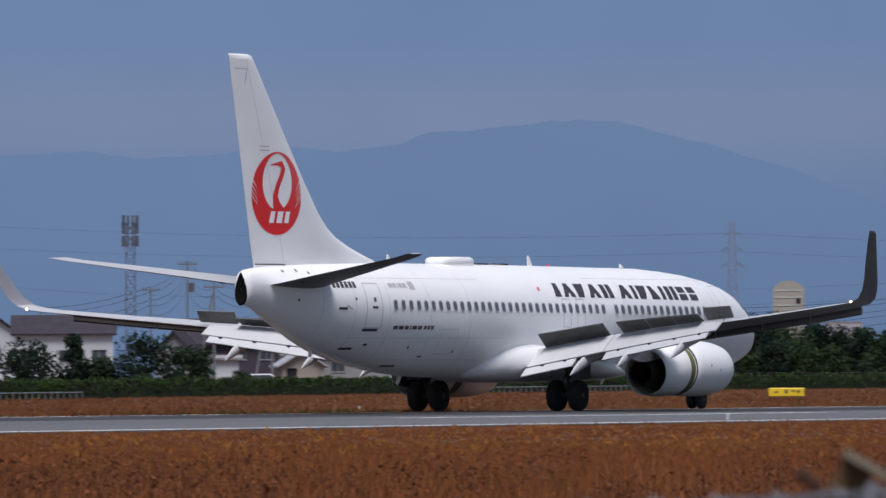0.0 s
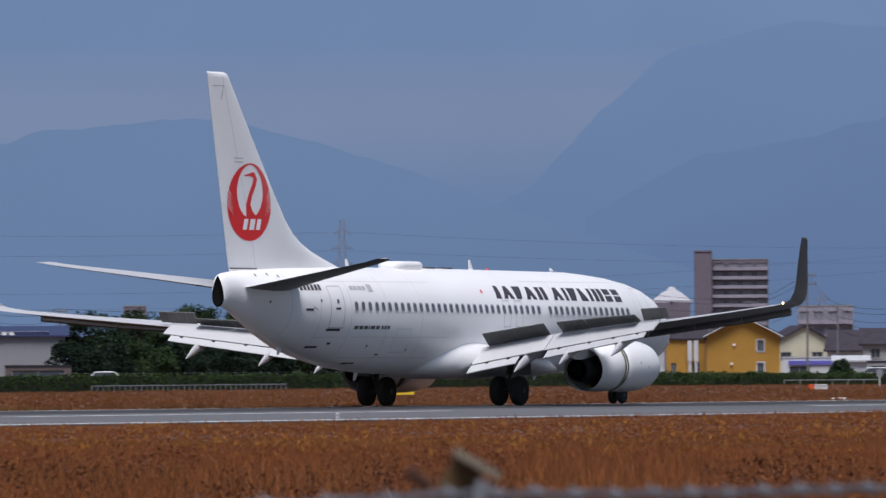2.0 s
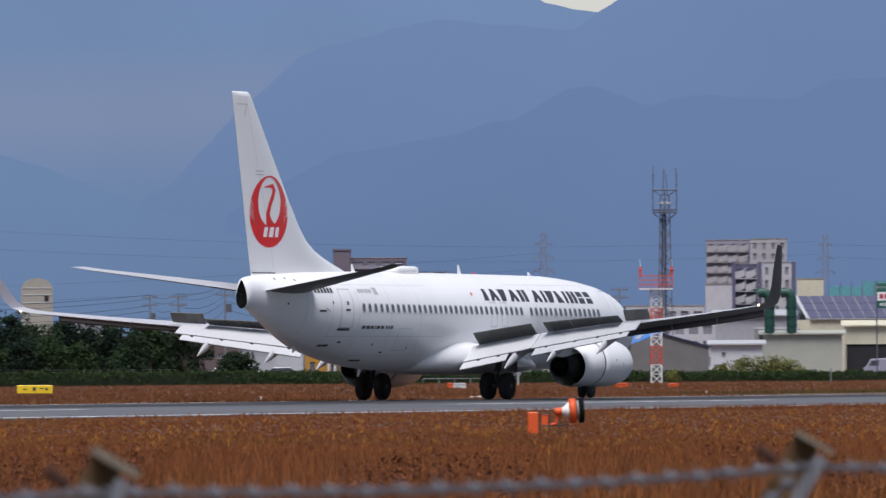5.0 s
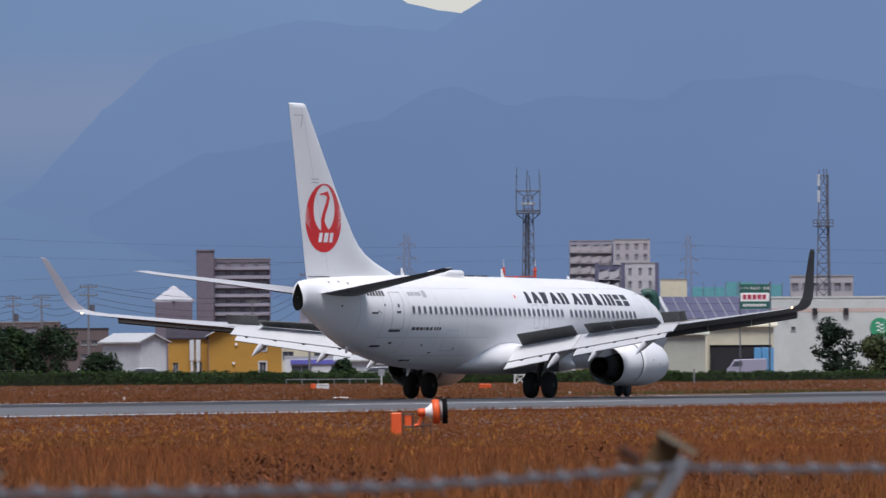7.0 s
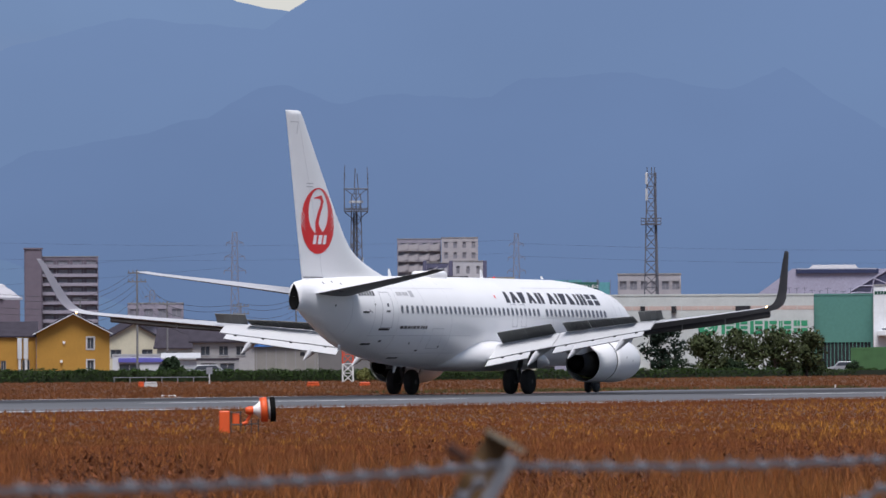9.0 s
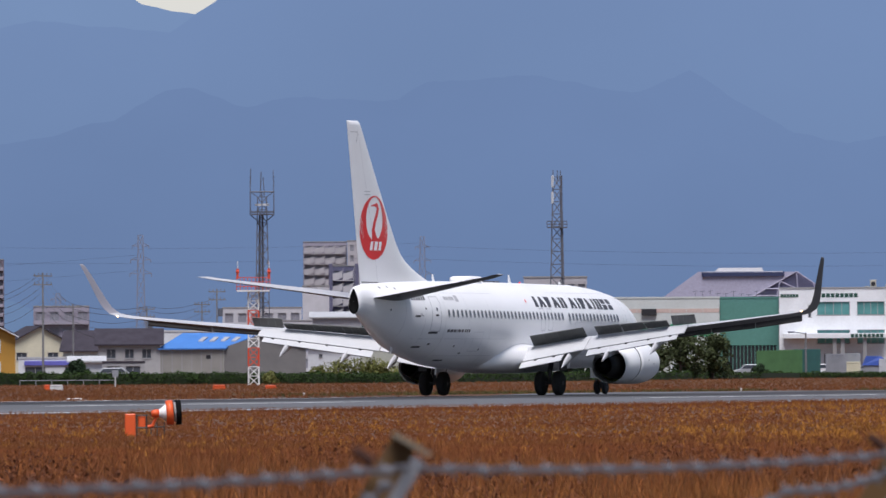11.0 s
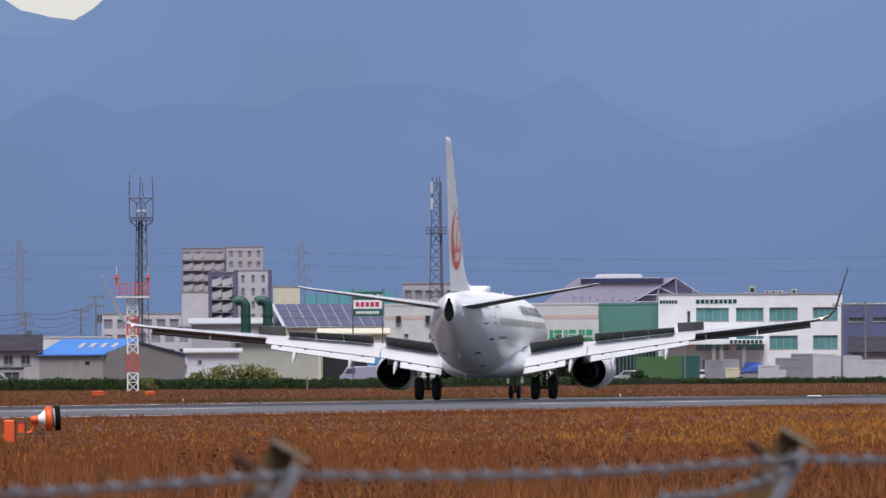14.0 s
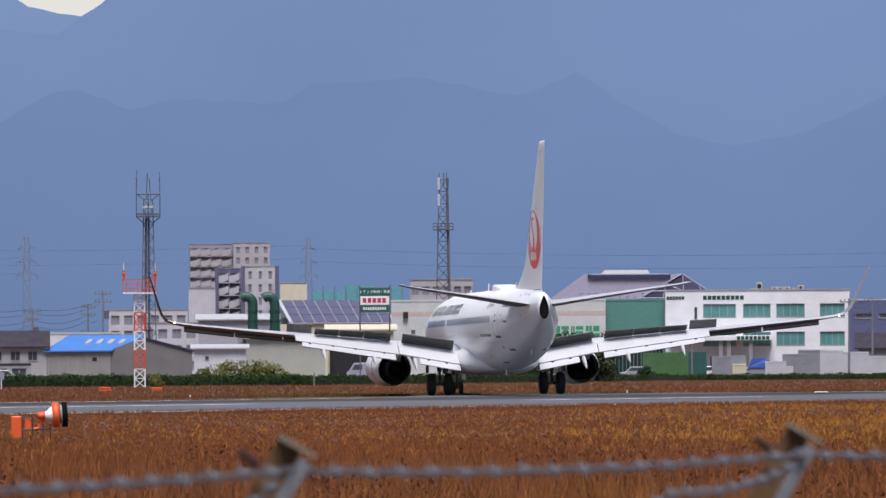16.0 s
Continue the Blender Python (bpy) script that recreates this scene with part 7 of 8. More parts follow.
for az, d, h, w, mm, lab, cone in ((-8.28, 840, 4.3, 6.0, M_LEAFD, "dark round garden tree by the house", False), (-8.0, 845, 5.0, 3.4, M_LEAFD, "dark green conical garden conifer", True), (-7.58, 850, 4.6, 6.4, M_LEAFD, "dark round garden tree by the low house", False), (-7.30, 860, 3.6, 5.0, M_LEAF, "dark garden tree by the low house", False), (-7.86, 850, 2.6, 4, M_LEAF, "dark garden shrub tree", False), (-8.6, 850, 4.2, 5, M_LEAFD, "dark garden tree at the field's edge", False),
                                   (1.862, 890, 5.45, 4.45, M_LEAFD, "dense dark round tree before the beige hall", False), (2.12, 900, 3.9, 4.4, M_LEAFO, "olive green tree before the beige hall", False), (2.32, 905, 4.2, 5.2, M_LEAFO, "olive green tree before the beige hall", False), (2.53, 910, 4.3, 5.2, M_LEAFO, "olive green tree before the beige hall", False), (2.72, 920, 4.2, 4.6, M_LEAFO, "olive green tree before the teal shed", False), (-2.52, 900, 2.6, 4.0, M_LEAF, "low tree at the brown block", False), (-1.08, 930, 2.0, 2.2, M_LEAF, "small tree at the shop", False)):
    tree("tree", az, d, h, w, mm, lab, 500 + k, 34, 2600, 0.17, 0.08, cone)
    k += 1
for az, d, h, w in ((0.45, 818, 1.7, 3.2), (0.56, 818, 1.95, 3.4), (0.68, 818, 1.9, 3.2), (0.78, 818, 1.6, 2.6), (0.36, 818, 1.3, 2.0), (0.07, 790, 0.9, 1.2)):
    tree("shrub", az, d, h, w, M_LEAFY, "yellow-green rounded shrub behind the hedge", 700 + k, 20, 1500, 0.10, 0.02)
    k += 1
for az, d, h, w in ((1.95, 885, 1.6, 3.0), (2.3, 900, 1.5, 3.0), (2.55, 915, 1.6, 3.2), (2.75, 935, 1.7, 3.0), (-7.0, 700, 1.5, 2.6), (-7.6, 690, 1.6, 3.2), (3.0, 985, 1.3, 1.8)):
    tree("shrub", az, d, h, w, M_LEAF, "dark green shrub behind the hedge", 800 + k, 16, 1000, 0.12, 0.02)
    k += 1
# thin pale fence behind the hedge
e = thing("boundary_fence", pose(0, 0, 0), "thin pale post-and-wire fence behind the hedge", "fence")
fz = []
for k in range(58):
    az = -5.75 + 0.05 * k
    p = spot(az, interp(HEDGE, az)[0] + 3)
    fz.append(p)
    bm = bmesh.new()
    rod(bm, p, p + Vector((0, 0, 1.36)), 0.016, 5)
    part("post", bm, M_WALLG, e)
for z in (1.1, 1.3):
    bm = bmesh.new()
    loft(bm, [[p + Vector((0, 0.01 * math.cos(a), z + 0.01 * math.sin(a))) for a in (0.5, 2.6, 4.7)] for p in fz])
    part("wire", bm, M_WALLG, e)


# ---- the field: grass, lights, signs, fence ----
M_GRASS = mat("dry_grass_blades", (0.176, 0.0515, 0.0108), 0.9, island=0.13, var=0.22, scale=0.10, fine=0.8, dirt=(0.175, 0.079, 0.0125), dirt_amt=0.45)
M_WEED = mat("dark_dry_weed_stalks", (0.130, 0.038, 0.011), 0.9, island=0.30, var=0.25, scale=0.2)


def meadow(name, pts_fn, n, hgt, wid, material, label, blades=5, seed=1, lean=0.35, shorter=0.0, fan=1.0):
    rg = np.random.default_rng(seed)
    p = pts_fn(rg, n)
    n = len(p)
    v = np.empty((n, blades, 3, 3))
    for b in range(blades):
        a = rg.random(n) * 2 * np.pi
        h = hgt * (0.45 + 0.75 * rg.random(n)) * (np.clip(1.25 - shorter * (np.hypot(p[:, 0], p[:, 1]) - 92), 0.4, 1.25) if shorter else 1.0)
        le = lean * h * rg.random(n)
        ox, oy = (rg.random(n) - 0.5) * wid * 7, (rg.random(n) - 0.5) * wid * 7
        w = wid * (0.6 + 0.8 * rg.random(n))
        ca = (rg.random(n) - 0.5) * np.pi * fan
        bx, by = p[:, 0] + ox, p[:, 1] + oy
        v[:, b, 0] = np.stack([bx - w * np.cos(ca), by - w * np.sin(ca), np.zeros(n)], 1)
        v[:, b, 1] = np.stack([bx + w * np.cos(ca), by + w * np.sin(ca), np.zeros(n)], 1)
        v[:, b, 2] = np.stack([bx + le * np.cos(a), by + le * np.sin(a), h], 1)
    ob = quads(name, v.reshape(-1, 3), material, None, 3)
    return tagged(ob, label, "grass", kind="stuff")


def near_field(rg, n):
    az = np.radians(rg.uniform(-9.2, 5.4, n))
    d = 92 * (430 / 92) ** rg.random(n)
    x, y = d * np.sin(az), d * np.cos(az)
    s, q = U.x * x + U.y * y, NN.x * x + NN.y * y
    clump = np.sin(x * 0.9 + 1.3 * np.sin(y * 0.21)) * np.sin(y * 0.33 + 0.7 * x) + 0.6 * np.sin(x * 0.23 - y * 0.11)
    keep = (q < 122.4 + 0.4 * np.sin(s * 0.7) + 0.8 * rg.random(n)) & (rg.random(n) < 0.80 + 0.20 * clump)
    return np.stack([x, y], 1)[keep]


def far_field(rg, n):
    az = np.radians(rg.uniform(-9.2, 5.4, n))
    d = 330 * (1000 / 330) ** rg.random(n)
    x, y = d * np.sin(az), d * np.cos(az)
    q = NN.x * x + NN.y * y
    keep = (q > np.where((U.x * x + U.y * y > 410) & (U.x * x + U.y * y < 490), 182.0, 170.8)) & (d < np.interp(np.degrees(az), [r[0] for r in HEDGE], [r[1] for r in HEDGE]) - 1)
    return np.stack([x, y], 1)[keep]


meadow("dry_grass", near_field, 220000, 0.15, 0.0075, M_GRASS, "dry reddish-brown grass of the near airfield verge", 6, 3, 0.9, shorter=0.008, fan=0.5)

def gold_field(rg, n):
    """Golden tufts, thickening towards the east."""
    p = near_field(rg, n)
    az, d = np.degrees(np.arctan2(p[:, 0], p[:, 1])), np.hypot(p[:, 0], p[:, 1])
    patch = 0.5 + 0.5 * np.sin(p[:, 0] * 0.35 + 1.0) * np.sin(p[:, 1] * 0.06)
    want = 0.4 * patch * np.clip((az - 2.0) / 2.5, 0, 1) * np.clip((d - 150) / 60, 0, 1) + 0.03 + 0.9 * patch * np.clip((az - 1.0) / 2.0, 0, 1) * np.clip((130 - d) / 25, 0, 1)
    return p[rg.random(len(p)) < want]


M_GOLD = mat("golden_dry_grass_blades", (0.33, 0.135, 0.016), 0.9, island=0.32, var=0.22, scale=0.10, fine=0.8)
meadow("golden_grass", gold_field, 180000, 0.14, 0.010, M_GOLD, "golden dry grass tufts among the brown grass", 6, 13, 0.9, fan=0.5)


def fringe(rg, n):
    """The ragged edge of the turf along the runway."""
    s = rg.uniform(215, 480, n)
    q = 122.9 - 7 * rg.random(n) ** 1.5 + 0.3 * np.sin(s * 0.7)
    keep = rg.random(n) < np.clip((s - 235) / 70, 0.08, 1) * (0.75 + 0.25 * np.sin(s * 0.9) * np.sin(s * 0.23 + 1))
    return np.stack([U.x * s + NN.x * q, U.y * s + NN.y * q], 1)[keep]


def far_green(rg, n):
    s = rg.uniform(180, 640, n)
    q = np.where((s > 410) & (s < 490), 182.0, 170.8) + 8 * rg.random(n) ** 1.6
    keep = rg.random(n) < np.clip(np.sin(s * 0.031) + 0.45 * np.sin(s * 0.13) - 0.25, 0, 0.7)
    return np.stack([U.x * s + NN.x * q, U.y * s + NN.y * q], 1)[keep]


meadow("grass_fringe", fringe, 30000, 0.17, 0.008, M_GRASS, "ragged tall dry grass along the runway's edge", 3, 21, 0.5)
M_GREENG = mat("yellow_green_grass", (0.07, 0.063, 0.015), 0.9, island=0.3, var=0.25, scale=0.2)
meadow("green_grass", far_green, 16000, 0.16, 0.02, M_GREENG, "yellow-green grass patches beyond the runway", 5, 22, 0.8)
M_GRASSF = mat("far_dry_grass_blades", (0.163, 0.053, 0.013), 0.9, island=0.10, var=0.25, scale=0.05, fine=0.5, dirt=(0.15, 0.085, 0.022), dirt_amt=0.5)
meadow("dry_grass", far_field, 70000, 0.15, 0.02, M_GRASSF, "dry reddish-brown grass between runway and hedge", 5, 4, 0.9)


def tall_field(rg, n):
    """The unmown strip inside the boundary fence, in uneven clumps."""
    az = np.radians(rg.uniform(-9.2, 5.6, n))
    d = rg.uniform(76, 128, n)
    x, y = d * np.sin(az), d * np.cos(az)
    c = np.sin(x * 1.7 + 1.1 * np.sin(y * 0.31)) * np.sin(y * 0.27 + 0.9 * x) + 0.7 * np.sin(x * 0.43 - y * 0.13 + 1)
    keep = rg.random(n) < np.clip(0.55 + 0.5 * c, 0.04, 1) * np.clip((128 - d) / 22, 0, 1)
    return np.stack([x, y], 1)[keep]


M_TALL = mat("tall_red_brown_grass", (0.190, 0.057, 0.0115), 0.9, island=0.62, var=0.3, scale=0.25, fine=1.2, dirt=(0.27, 0.120, 0.015), dirt_amt=0.45)
meadow("tall_grass", tall_field, 56000, 0.41, 0.0075, M_TALL, "tall tangled red-brown grass of the unmown strip by the fence", 5, 31, 0.8)


def weeds_at(rg, n):
    p = tall_field(rg, n)
    return p[np.sin(p[:, 0] * 0.75 + 2) * np.sin(p[:, 1] * 0.05 + 0.9 * p[:, 0]) > -0.1]


def weed_patch(n, seed):
    """Single stalks with a loose head of small seeds."""
    rg = np.random.default_rng(seed)
    p = weeds_at(rg, n)
    n = len(p)
    h = 0.30 + 0.32 * rg.random(n) ** 1.4
    lx, ly = 0.16 * rg.normal(size=n) * h, 0.16 * rg.normal(size=n) * h
    tris = []
    z0 = np.zeros(n)
    w = 0.004
    tris.append(np.stack([np.stack([p[:, 0] - w, p[:, 1], z0], 1), np.stack([p[:, 0] + w, p[:, 1], z0], 1), np.stack([p[:, 0] + lx, p[:, 1] + ly, h], 1)], 1))
    for k in range(9):
        f = 0.55 + 0.47 * rg.random(n)
        cx, cy, cz = p[:, 0] + lx * f + 0.022 * rg.normal(size=n), p[:, 1] + ly * f + 0.022 * rg.normal(size=n), h * f
        c = np.stack([cx, cy, cz], 1)
        tris.append(np.stack([c + 0.014 * rg.normal(size=(n, 3)), c + 0.014 * rg.normal(size=(n, 3)), c + np.array([0, 0, 0.028]) + 0.012 * rg.normal(size=(n, 3))], 1))
    v = np.stack(tris, 1)
    ob = quads("dry_weeds", v.reshape(-1, 3), M_WEED, None, 3)
    return tagged(ob, "dark dry seed-head weeds standing in the grass", "weeds", kind="stuff")


weed_patch(14000, 9)

# ---- runway lights and markers ----
M_LIGHTW = mat("pale_lamp_housing", (0.6, 0.6, 0.6), 0.5)
M_ORANGE = mat("orange_equipment_paint", (0.72, 0.10, 0.02), 0.5, var=0.1, scale=2)
M_LENS = mat("lamp_lens_glass", (0.42, 0.44, 0.46), 0.08, var=0.1)
M_SIGNY = mat("yellow_sign_face", (0.80, 0.55, 0.02), 0.5, var=0.05)
for s, n in ((252, 131.7), (321, 183.8), (375, 182.0), (430, 184.5), (484, 182.0), (540, 182.0)):
    e = thing("runway_light", Matrix.Translation(on_run(s, n, 0.02)), "small pale runway edge light", "runway light", group="runway edge lights")
    bm = bmesh.new()
    revolve(bm, [(0.0, 0.045), (0.06, 0.03), (0.08, 0.045), (0.12, 0.045), (0.145, 0.03), (0.15, 0.01)], 12, "z", caps=True)
    part("housing", bm, M_LIGHTW, e)
for x, y, w in ((-8.15, 427, 0.33), (35.2, 497, 0.33)):
    e = thing("ground_light_plate", pose(x, y, 0.02), "low white light plate with a dark lower strip beside the runway", "runway light", group="ground light plates")
    bm = bmesh.new()
    rbox(bm, -w, w, -0.25, 0.25, 0.0, 0.07, 0.02)
    part("plate", bm, M_SIGNW, e)
    # dark strip along the plate's lower front edge
    bm = bmesh.new()
    rbox(bm, -w * 0.8, w * 0.8, -0.28, -0.255, 0.0, 0.03, 0.005)
    part("rim", bm, M_DARK, e)
for x, y, w, h, mm, lb in ((-2.45, 610, 0.40, 0.10, M_ORANGE, "orange marker block in the far grass"), (-13.0, 620, 0.42, 0.14, M_LIGHTW, "pale equipment box in the far grass"), (-13.62, 620.2, 0.18, 0.15, M_ORANGE, "small orange box beside a pale box"), (0.85, 620, 0.36, 0.04, M_ORANGE, "low orange marker block in the far grass")):
    e = thing("marker_box", pose(x, y, 0), lb, "marker", group="field markers")
    bm = bmesh.new()
    rbox(bm, -w, w, -0.3, 0.3, 0.0, h + 0.15, 0.05)
    part("box", bm, mm, e)
    bm = bmesh.new()
    rbox(bm, -w * 0.9, w * 0.9, -0.33, 0.33, h + 0.15, h + 0.21, 0.02)
    part("lid", bm, mm, e)
# yellow taxi sign
e = thing("taxiway_sign", facing(-3.74, 500), "yellow taxiway direction sign with black bars", "sign")
bm = bmesh.new()
rbox(bm, -0.93, 0.93, -0.12, 0.12, 0.14, 0.56, 0.03)
part("board", bm, M_SIGNY, e)
for x0, x1, z0, z1 in ((-0.62, -0.42, 0.32, 0.38), (-0.1, 0.05, 0.28, 0.46), (0.25, 0.45, 0.36, 0.42), (0.55, 0.68, 0.3, 0.42)):
    bm = bmesh.new()
    box(bm, x0, x1, -0.135, -0.122, z0, z1)
    part("sign_bar", bm, M_LETTER, e)
for x in (-0.6, 0.6):
    bm = bmesh.new()
    rod(bm, (x, 0, 0), (x, 0, 0.16), 0.04, 8)
    part("foot", bm, M_LATT, e)
# white notice post by the hedge
e = thing("notice_post", facing(-0.85, 700), "pale notice plate on a post by the hedge", "sign")
bm = bmesh.new()
rod(bm, (0, 0, 0), (0, 0, 0.8), 0.05, 6)
part("post", bm, M_LIGHTW, e)
bm = bmesh.new()
rbox(bm, -0.22, 0.22, -0.05, -0.01, 0.75, 1.25, 0.02)
part("plate", bm, M_CONTY, e)
e = thing("notice_post", facing(1.02, 745), "grey equipment post before the hedge", "post")
bm = bmesh.new()
rod(bm, (0, 0, 0), (0, 0, 1.1), 0.07, 6)
part("post", bm, M_POLE, e)

# orange floodlight on a stand in the near grass
e = thing("approach_floodlight", pose(-2.15, 200.0, 0, 0, 0, 0), "orange airfield floodlight on a low stand in the grass", "floodlight")
bm = bmesh.new()
rbox(bm, -0.62, -0.40, -0.12, 0.12, 0.0, 0.47, 0.02)
part("control_box", bm, M_ORANGE, e)
bm = bmesh.new()
rbox(bm, -0.34, -0.19, -0.08, 0.08, 0.20, 0.42, 0.02)
part("ballast_box", bm, M_ORANGE, e)
bm = bmesh.new()
for x in (-0.37, -0.17):
    rod(bm, (x, -0.09, 0.0), (x, -0.09, 0.46), 0.012, 5)
for z in (0.18, 0.44):
    rod(bm, (-0.39, -0.09, z), (-0.15, -0.09, z), 0.012, 5)
part("box_frame", bm, M_DARK, e, "dark steel frame round the ballast box")
for x in (-0.08, 0.05, 0.20):
    bm = bmesh.new()
    rod(bm, (x, 0, 0), (x, 0, 0.30), 0.012, 6)
    part("leg", bm, M_DARK, e)
bm = bmesh.new()
rod(bm, (-0.16, 0, 0.18), (0.22, 0, 0.20), 0.014, 6)
part("cross_bar", bm, M_DARK, e)
bm = bmesh.new()
tilt_m = pose(0.13, 0, 0.48, 0, -3, 4)


def lamp_ring(name, prof, mm, label):
    bm = bmesh.new()
    revolve(bm, prof, 28, "x", caps=False)
    bmesh.ops.transform(bm, matrix=tilt_m, verts=bm.verts)
    part(name, bm, mm, e, label, smooth=True)


lamp_ring("lamp_housing", [(-0.20, 0.01), (-0.20, 0.06), (-0.15, 0.085), (-0.04, 0.085), (-0.04, 0.06)], M_ORANGE, "orange lamp holder")
lamp_ring("reflector_cone", [(-0.06, 0.07), (0.02, 0.11), (0.12, 0.20), (0.125, 0.19)], M_SIGNW, "white reflector cone")
lamp_ring("front_ring", [(0.11, 0.19), (0.11, 0.255), (0.25, 0.26), (0.25, 0.23)], M_ORANGE, "orange ring round the lamp")
lamp_ring("lens", [(0.24, 0.01), (0.28, 0.12), (0.27, 0.20), (0.31, 0.22)], M_LENS, "pale glass lens ring")
lamp_ring("hood", [(0.31, 0.262), (0.42, 0.262), (0.42, 0.24), (0.31, 0.24), (0.31, 0.262)], M_CORE, "black lamp hood")
bm = bmesh.new()
rod(bm, (-0.06, 0, 0.20), (0.06, 0, 0.46), 0.035, 8)
rod(bm, (-0.14, 0, 0.20), (-0.02, 0, 0.22), 0.035, 8)
part("lamp_arm", bm, M_ORANGE, e)

# ---- barbed wire fence close to the camera ----
M_POST = mat("rusty_angle_iron", (0.12, 0.065, 0.022), 0.9, var=0.35, scale=14, fine=120, dirt=(0.05, 0.035, 0.02), dirt_amt=0.7)
M_WIRE = mat("galvanised_barbed_wire", (0.17, 0.18, 0.205), 0.65, 0.0, var=0.2, scale=30)
M_HOOK = mat("dark_red_rust", (0.055, 0.022, 0.014), 0.95, var=0.3, scale=40, fine=160)
M_IRON = mat("grey_weathered_iron", (0.15, 0.16, 0.18), 0.8, var=0.3, scale=14, fine=120)
M_RIM2 = mat("pale_worn_iron_edge", (0.16, 0.14, 0.105), 0.8, var=0.3, scale=20, fine=120)
FP = [spot(-10.2, 7.9), spot(-3.33, 9.3), spot(0.86, 11.3), spot(3.9, 13.0), spot(6.3, 14.8)]
for p in FP:
    e = thing("fence_post", Matrix.Translation(p), "rusty angle-iron fence post with a bent top", "fence post", group="boundary fence posts")
    ax, sx = Vector((0.50, 0, 0.866)), Vector((0.866, 0, -0.50))
    top = Vector((0.012, 0, 1.341))

    def bar(nm, a0, a1, b0, b1, mm, cut=0.0):
        bm = bmesh.new()
        rings = []
        for base, q in ((top - ax * 0.26 - Vector((0, 0, 1.343 - 0.225)), 0), (top - ax * 0.26, 1), (top - ax * cut, 1)):
            v = sx if q else Vector((1, 0, 0))
            rings.append([base + v * a0 + Vector((0, b0, 0)), base + v * a1 + Vector((0, b0, 0)), base + v * a1 + Vector((0, b1, 0)), base + v * a0 + Vector((0, b1, 0))])
        loft(bm, rings)
        fix_normals(bm)
        part(nm, bm, mm, e)
    bar("rusty_flange", -0.024, 0.008, 0.012, 0.017, M_POST)
    bar("grey_flange", 0.0085, 0.024, -0.012, 0.017, M_IRON, 0.012)
    bm = bmesh.new()
    rings = []
    for k in (-0.004, 0.002):
        rings.append([top + ax * k + sx * u + Vector((0, w, 0)) for u, w in ((-0.026, -0.012), (0.026, -0.014), (0.026, 0.019), (-0.026, 0.019))])
    loft(bm, rings)
    fix_normals(bm)
    part("end_plate", bm, M_RIM2, e)
    bm = bmesh.new()
    rod(bm, (-0.056, -0.01, 1.334), (-0.034, -0.008, 1.318), 0.0065, 6)
    part("rusty_hook", bm, M_HOOK, e)


def barbed(pts, name="barbed_wire", label="galvanised barbed wire strand between fence posts"):
    e = thing(name, pose(0, 0, 0), label, "barbed wire", group="fence wires")
    path = []
    for a, b in zip(pts, pts[1:]):
        m = max(8, int((b - a).length / 0.005))
        for i in range(m):
            k = i / m
            v = a.lerp(b, k)
            v.z -= 0.010 * 4 * k * (1 - k) - 0.001 * math.sin(i * 0.21)
            path.append(v)
    for ph in (0.0, math.pi):
        bm = bmesh.new()
        rings = []
        for i, v in enumerate(path):
            o = Vector((0, math.cos(i * 0.5 + ph), math.sin(i * 0.5 + ph))) * 0.0026
            rings.append([v + o + Vector((0, 0.0026 * math.cos(a), 0.0026 * math.sin(a))) for a in (0.5, 2.1, 3.7, 5.2)])
        loft(bm, rings)
        part("strand", bm, M_WIRE, e)
    bm = bmesh.new()
    for i in range(6, len(path), 21):
        v = path[i]
        rod(bm, v + Vector((0.006, 0, -0.010)), v + Vector((-0.006, 0.003, 0.010)), 0.0016, 4)
        rod(bm, v + Vector((-0.004, -0.008, 0)), v + Vector((0.004, 0.008, 0)), 0.0055, 6)
    ob = part("barb_set", bm, M_WIRE, e)
    ob["kind"] = "stuff"


barbed([p + Vector((0.0, -0.03, 1.312)) for p in FP])
barbed([spot(3.88, 12.95, 1.296), spot(3.17, 12.1, 1.272), spot(2.3, 11.2, 1.235)], label="loose barbed wire strand running off towards the road")
barbed([FP[2] + Vector((-0.015, -0.03, 1.295)), FP[2] + Vector((-0.13, -0.6, 1.25)), FP[2] + Vector((-0.5, -2.2, 1.16))], label="loose barbed wire strand running off towards the road")


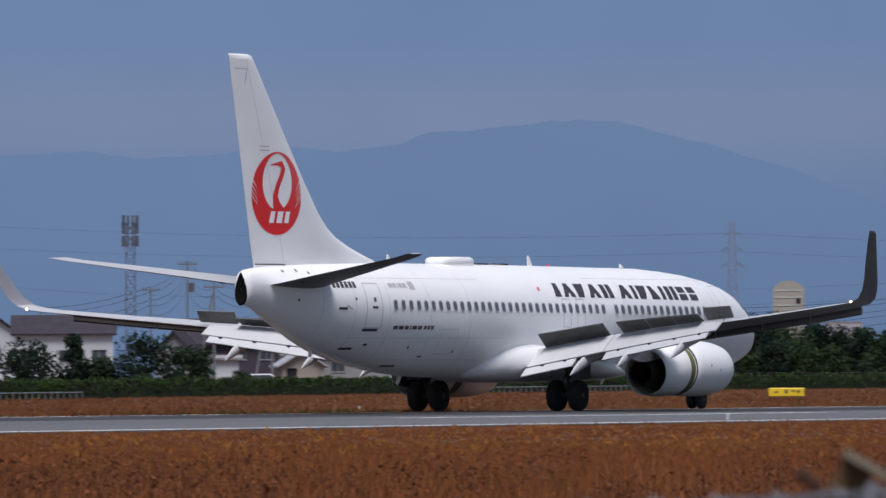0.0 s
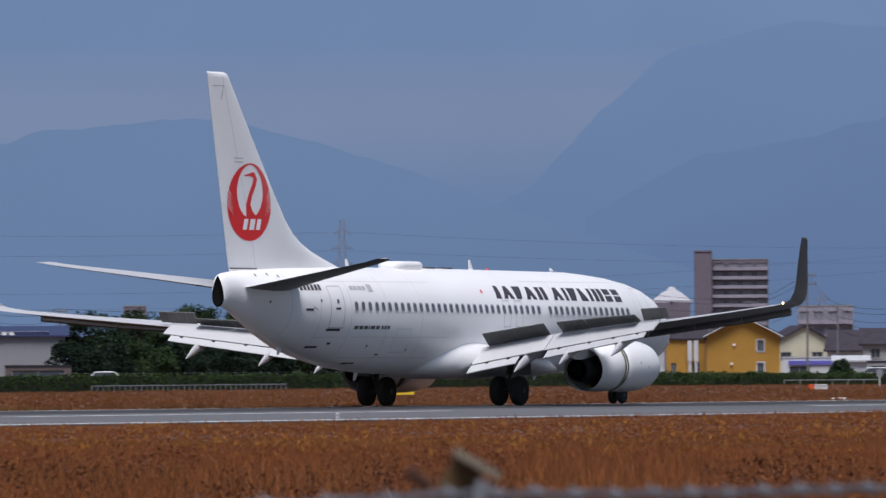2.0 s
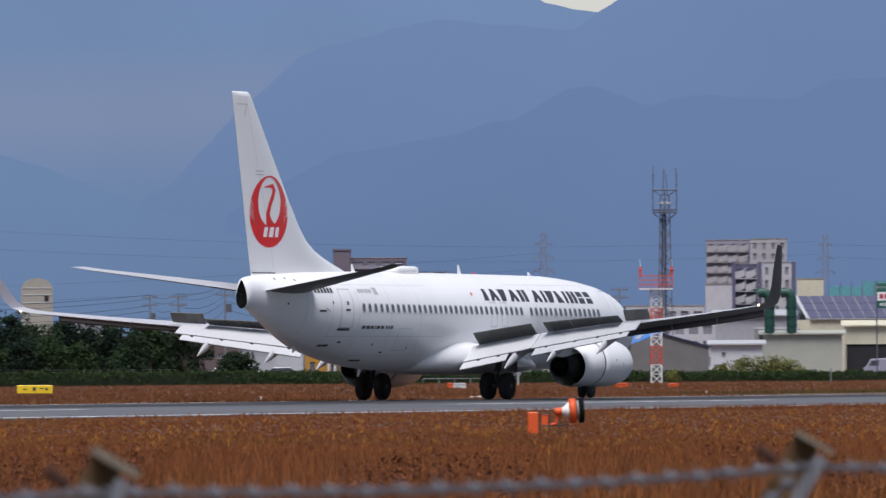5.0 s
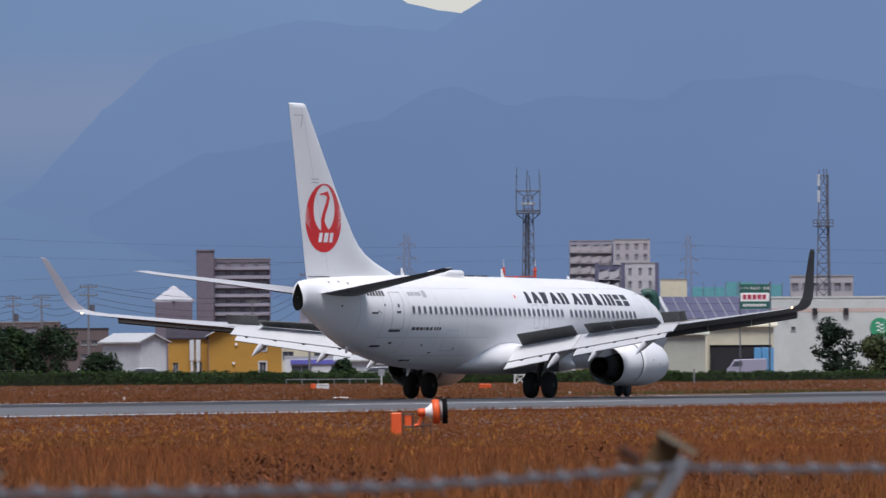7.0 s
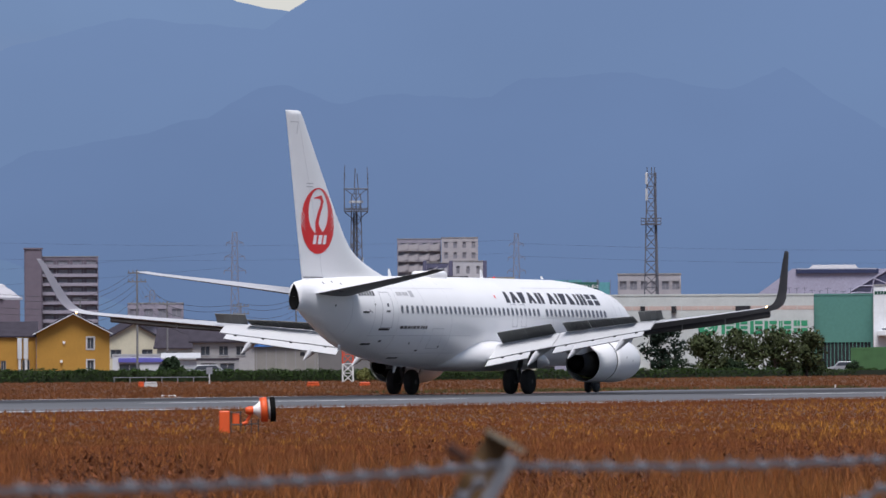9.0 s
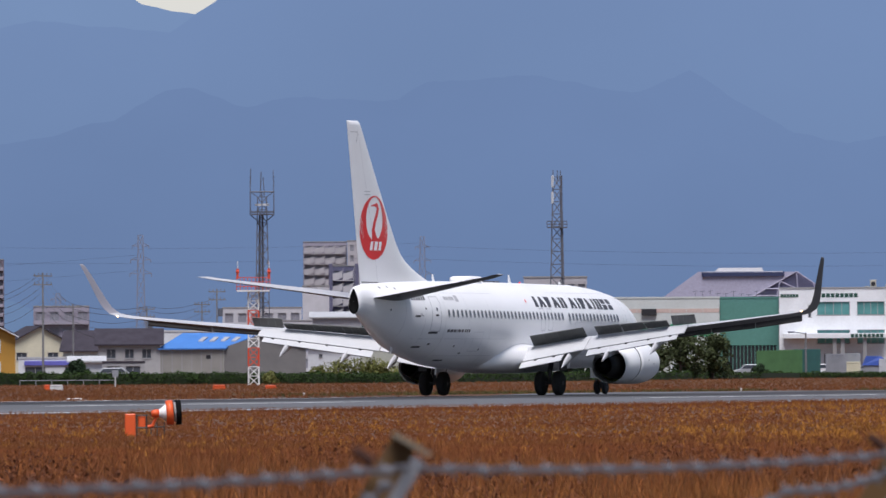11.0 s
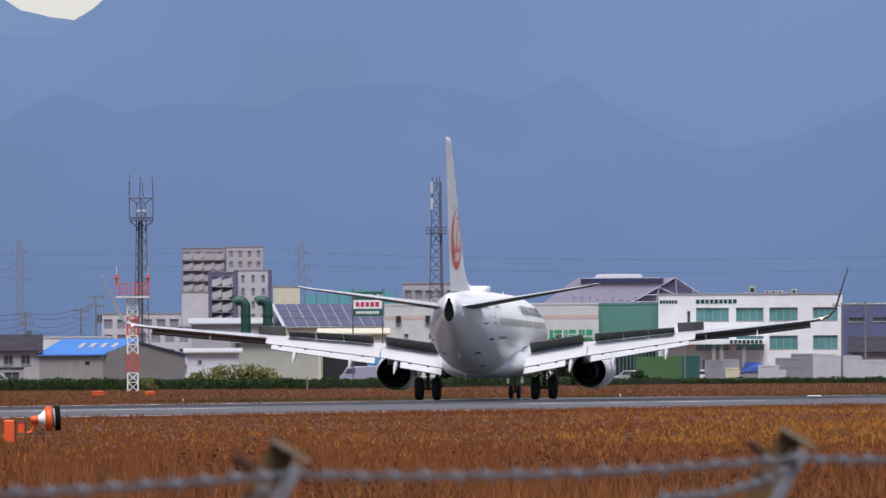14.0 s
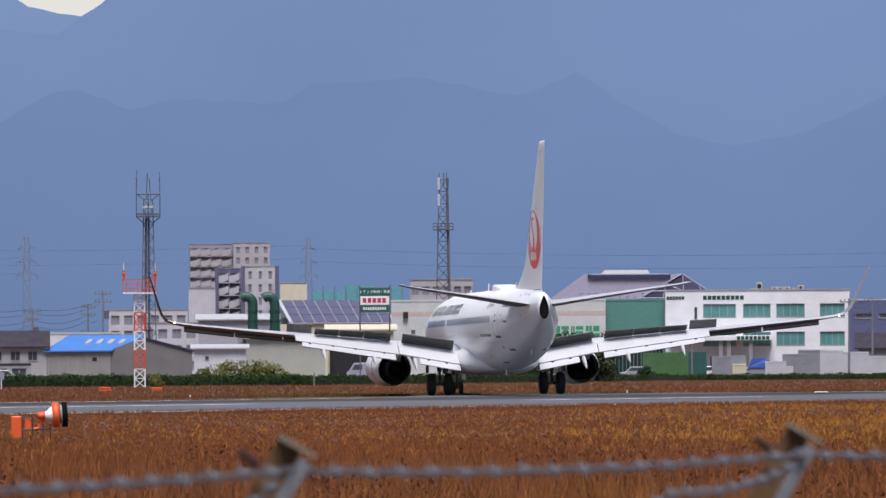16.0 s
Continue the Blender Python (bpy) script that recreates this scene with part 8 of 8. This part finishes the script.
# ---- what moves ----
TAXI = [  # seconds, x, y, heading in degrees
    (0.0, -32.95, 344.22, 66.91),
    (0.5, -30.18, 350.64, 66.85),
    (1.0, -27.43, 356.99, 66.93),
    (1.5, -24.85, 363.09, 66.95),
    (2.0, -22.32, 368.89, 66.82),
    (2.5, -19.95, 374.39, 66.76),
    (3.0, -17.62, 379.72, 66.61),
    (3.5, -15.41, 384.85, 66.58),
    (4.0, -13.31, 389.80, 66.63),
    (4.2, -12.51, 391.76, 66.64),
    (6.3, -4.49, 410.53, 66.33),
    (6.5, -3.75, 412.24, 66.21),
    (7.0, -1.90, 416.49, 65.99),
    (7.5, -0.12, 420.66, 65.96),
    (8.0, 1.64, 424.70, 66.04),
    (8.2, 2.33, 426.30, 66.10),
    (10.3, 8.91, 441.74, 67.54),
    (10.5, 9.52, 443.18, 67.94),
    (11.0, 10.95, 446.74, 68.97),
    (11.5, 12.25, 450.33, 70.63),
    (12.0, 13.52, 454.00, 72.41),
    (12.5, 14.65, 457.70, 74.59),
    (13.0, 15.64, 461.44, 76.96),
    (13.5, 16.46, 465.23, 79.70),
    (14.0, 17.13, 469.13, 82.57),
    (14.5, 17.60, 473.05, 85.54),
    (15.0, 17.87, 476.88, 88.62),
    (15.5, 17.94, 480.57, 91.90),
    (16.0, 17.82, 484.18, 95.33),
]
SLEEVE = [(0.0, -0.42), (0.5, -0.40), (1.0, -0.36), (1.5, -0.30), (2.0, -0.24), (2.5, -0.16), (3.0, -0.08), (3.5, -0.02), (4.0, 0.0), (16.0, 0.0)]  # seconds, metres aft


def motions():
    lean = [(0.0, 0.0), (12.0, 0.0), (13.0, 0.10), (14.0, 0.22), (15.0, 0.34), (16.0, 0.34)]  # seconds, degrees down to its left
    walk(plane, [(t, pose(x, y, 0.04, -interp(lean, t)[0], 0, h)) for t, x, y, h in TAXI])
    for ob in plane.children_recursive:
        if ob.name.startswith("reverser_sleeve"):
            walk(ob, [(t, pose(d, 0, 0)) for t, d in SLEEVE])
    ts = [r[0] for r in TAXI]
    tt = [k / FPS for k in range(0, 481)]
    px, py = np.interp(tt, ts, [r[1] for r in TAXI]), np.interp(tt, ts, [r[2] for r in TAXI])
    run = np.concatenate([[0.0], np.cumsum(np.hypot(np.diff(px), np.diff(py)))])
    for ob, x, y, r in wheels:
        walk(ob, [(t, pose(x, y, r, 0, math.degrees(d / r), 0)) for t, d in zip(tt, run)])


motions()
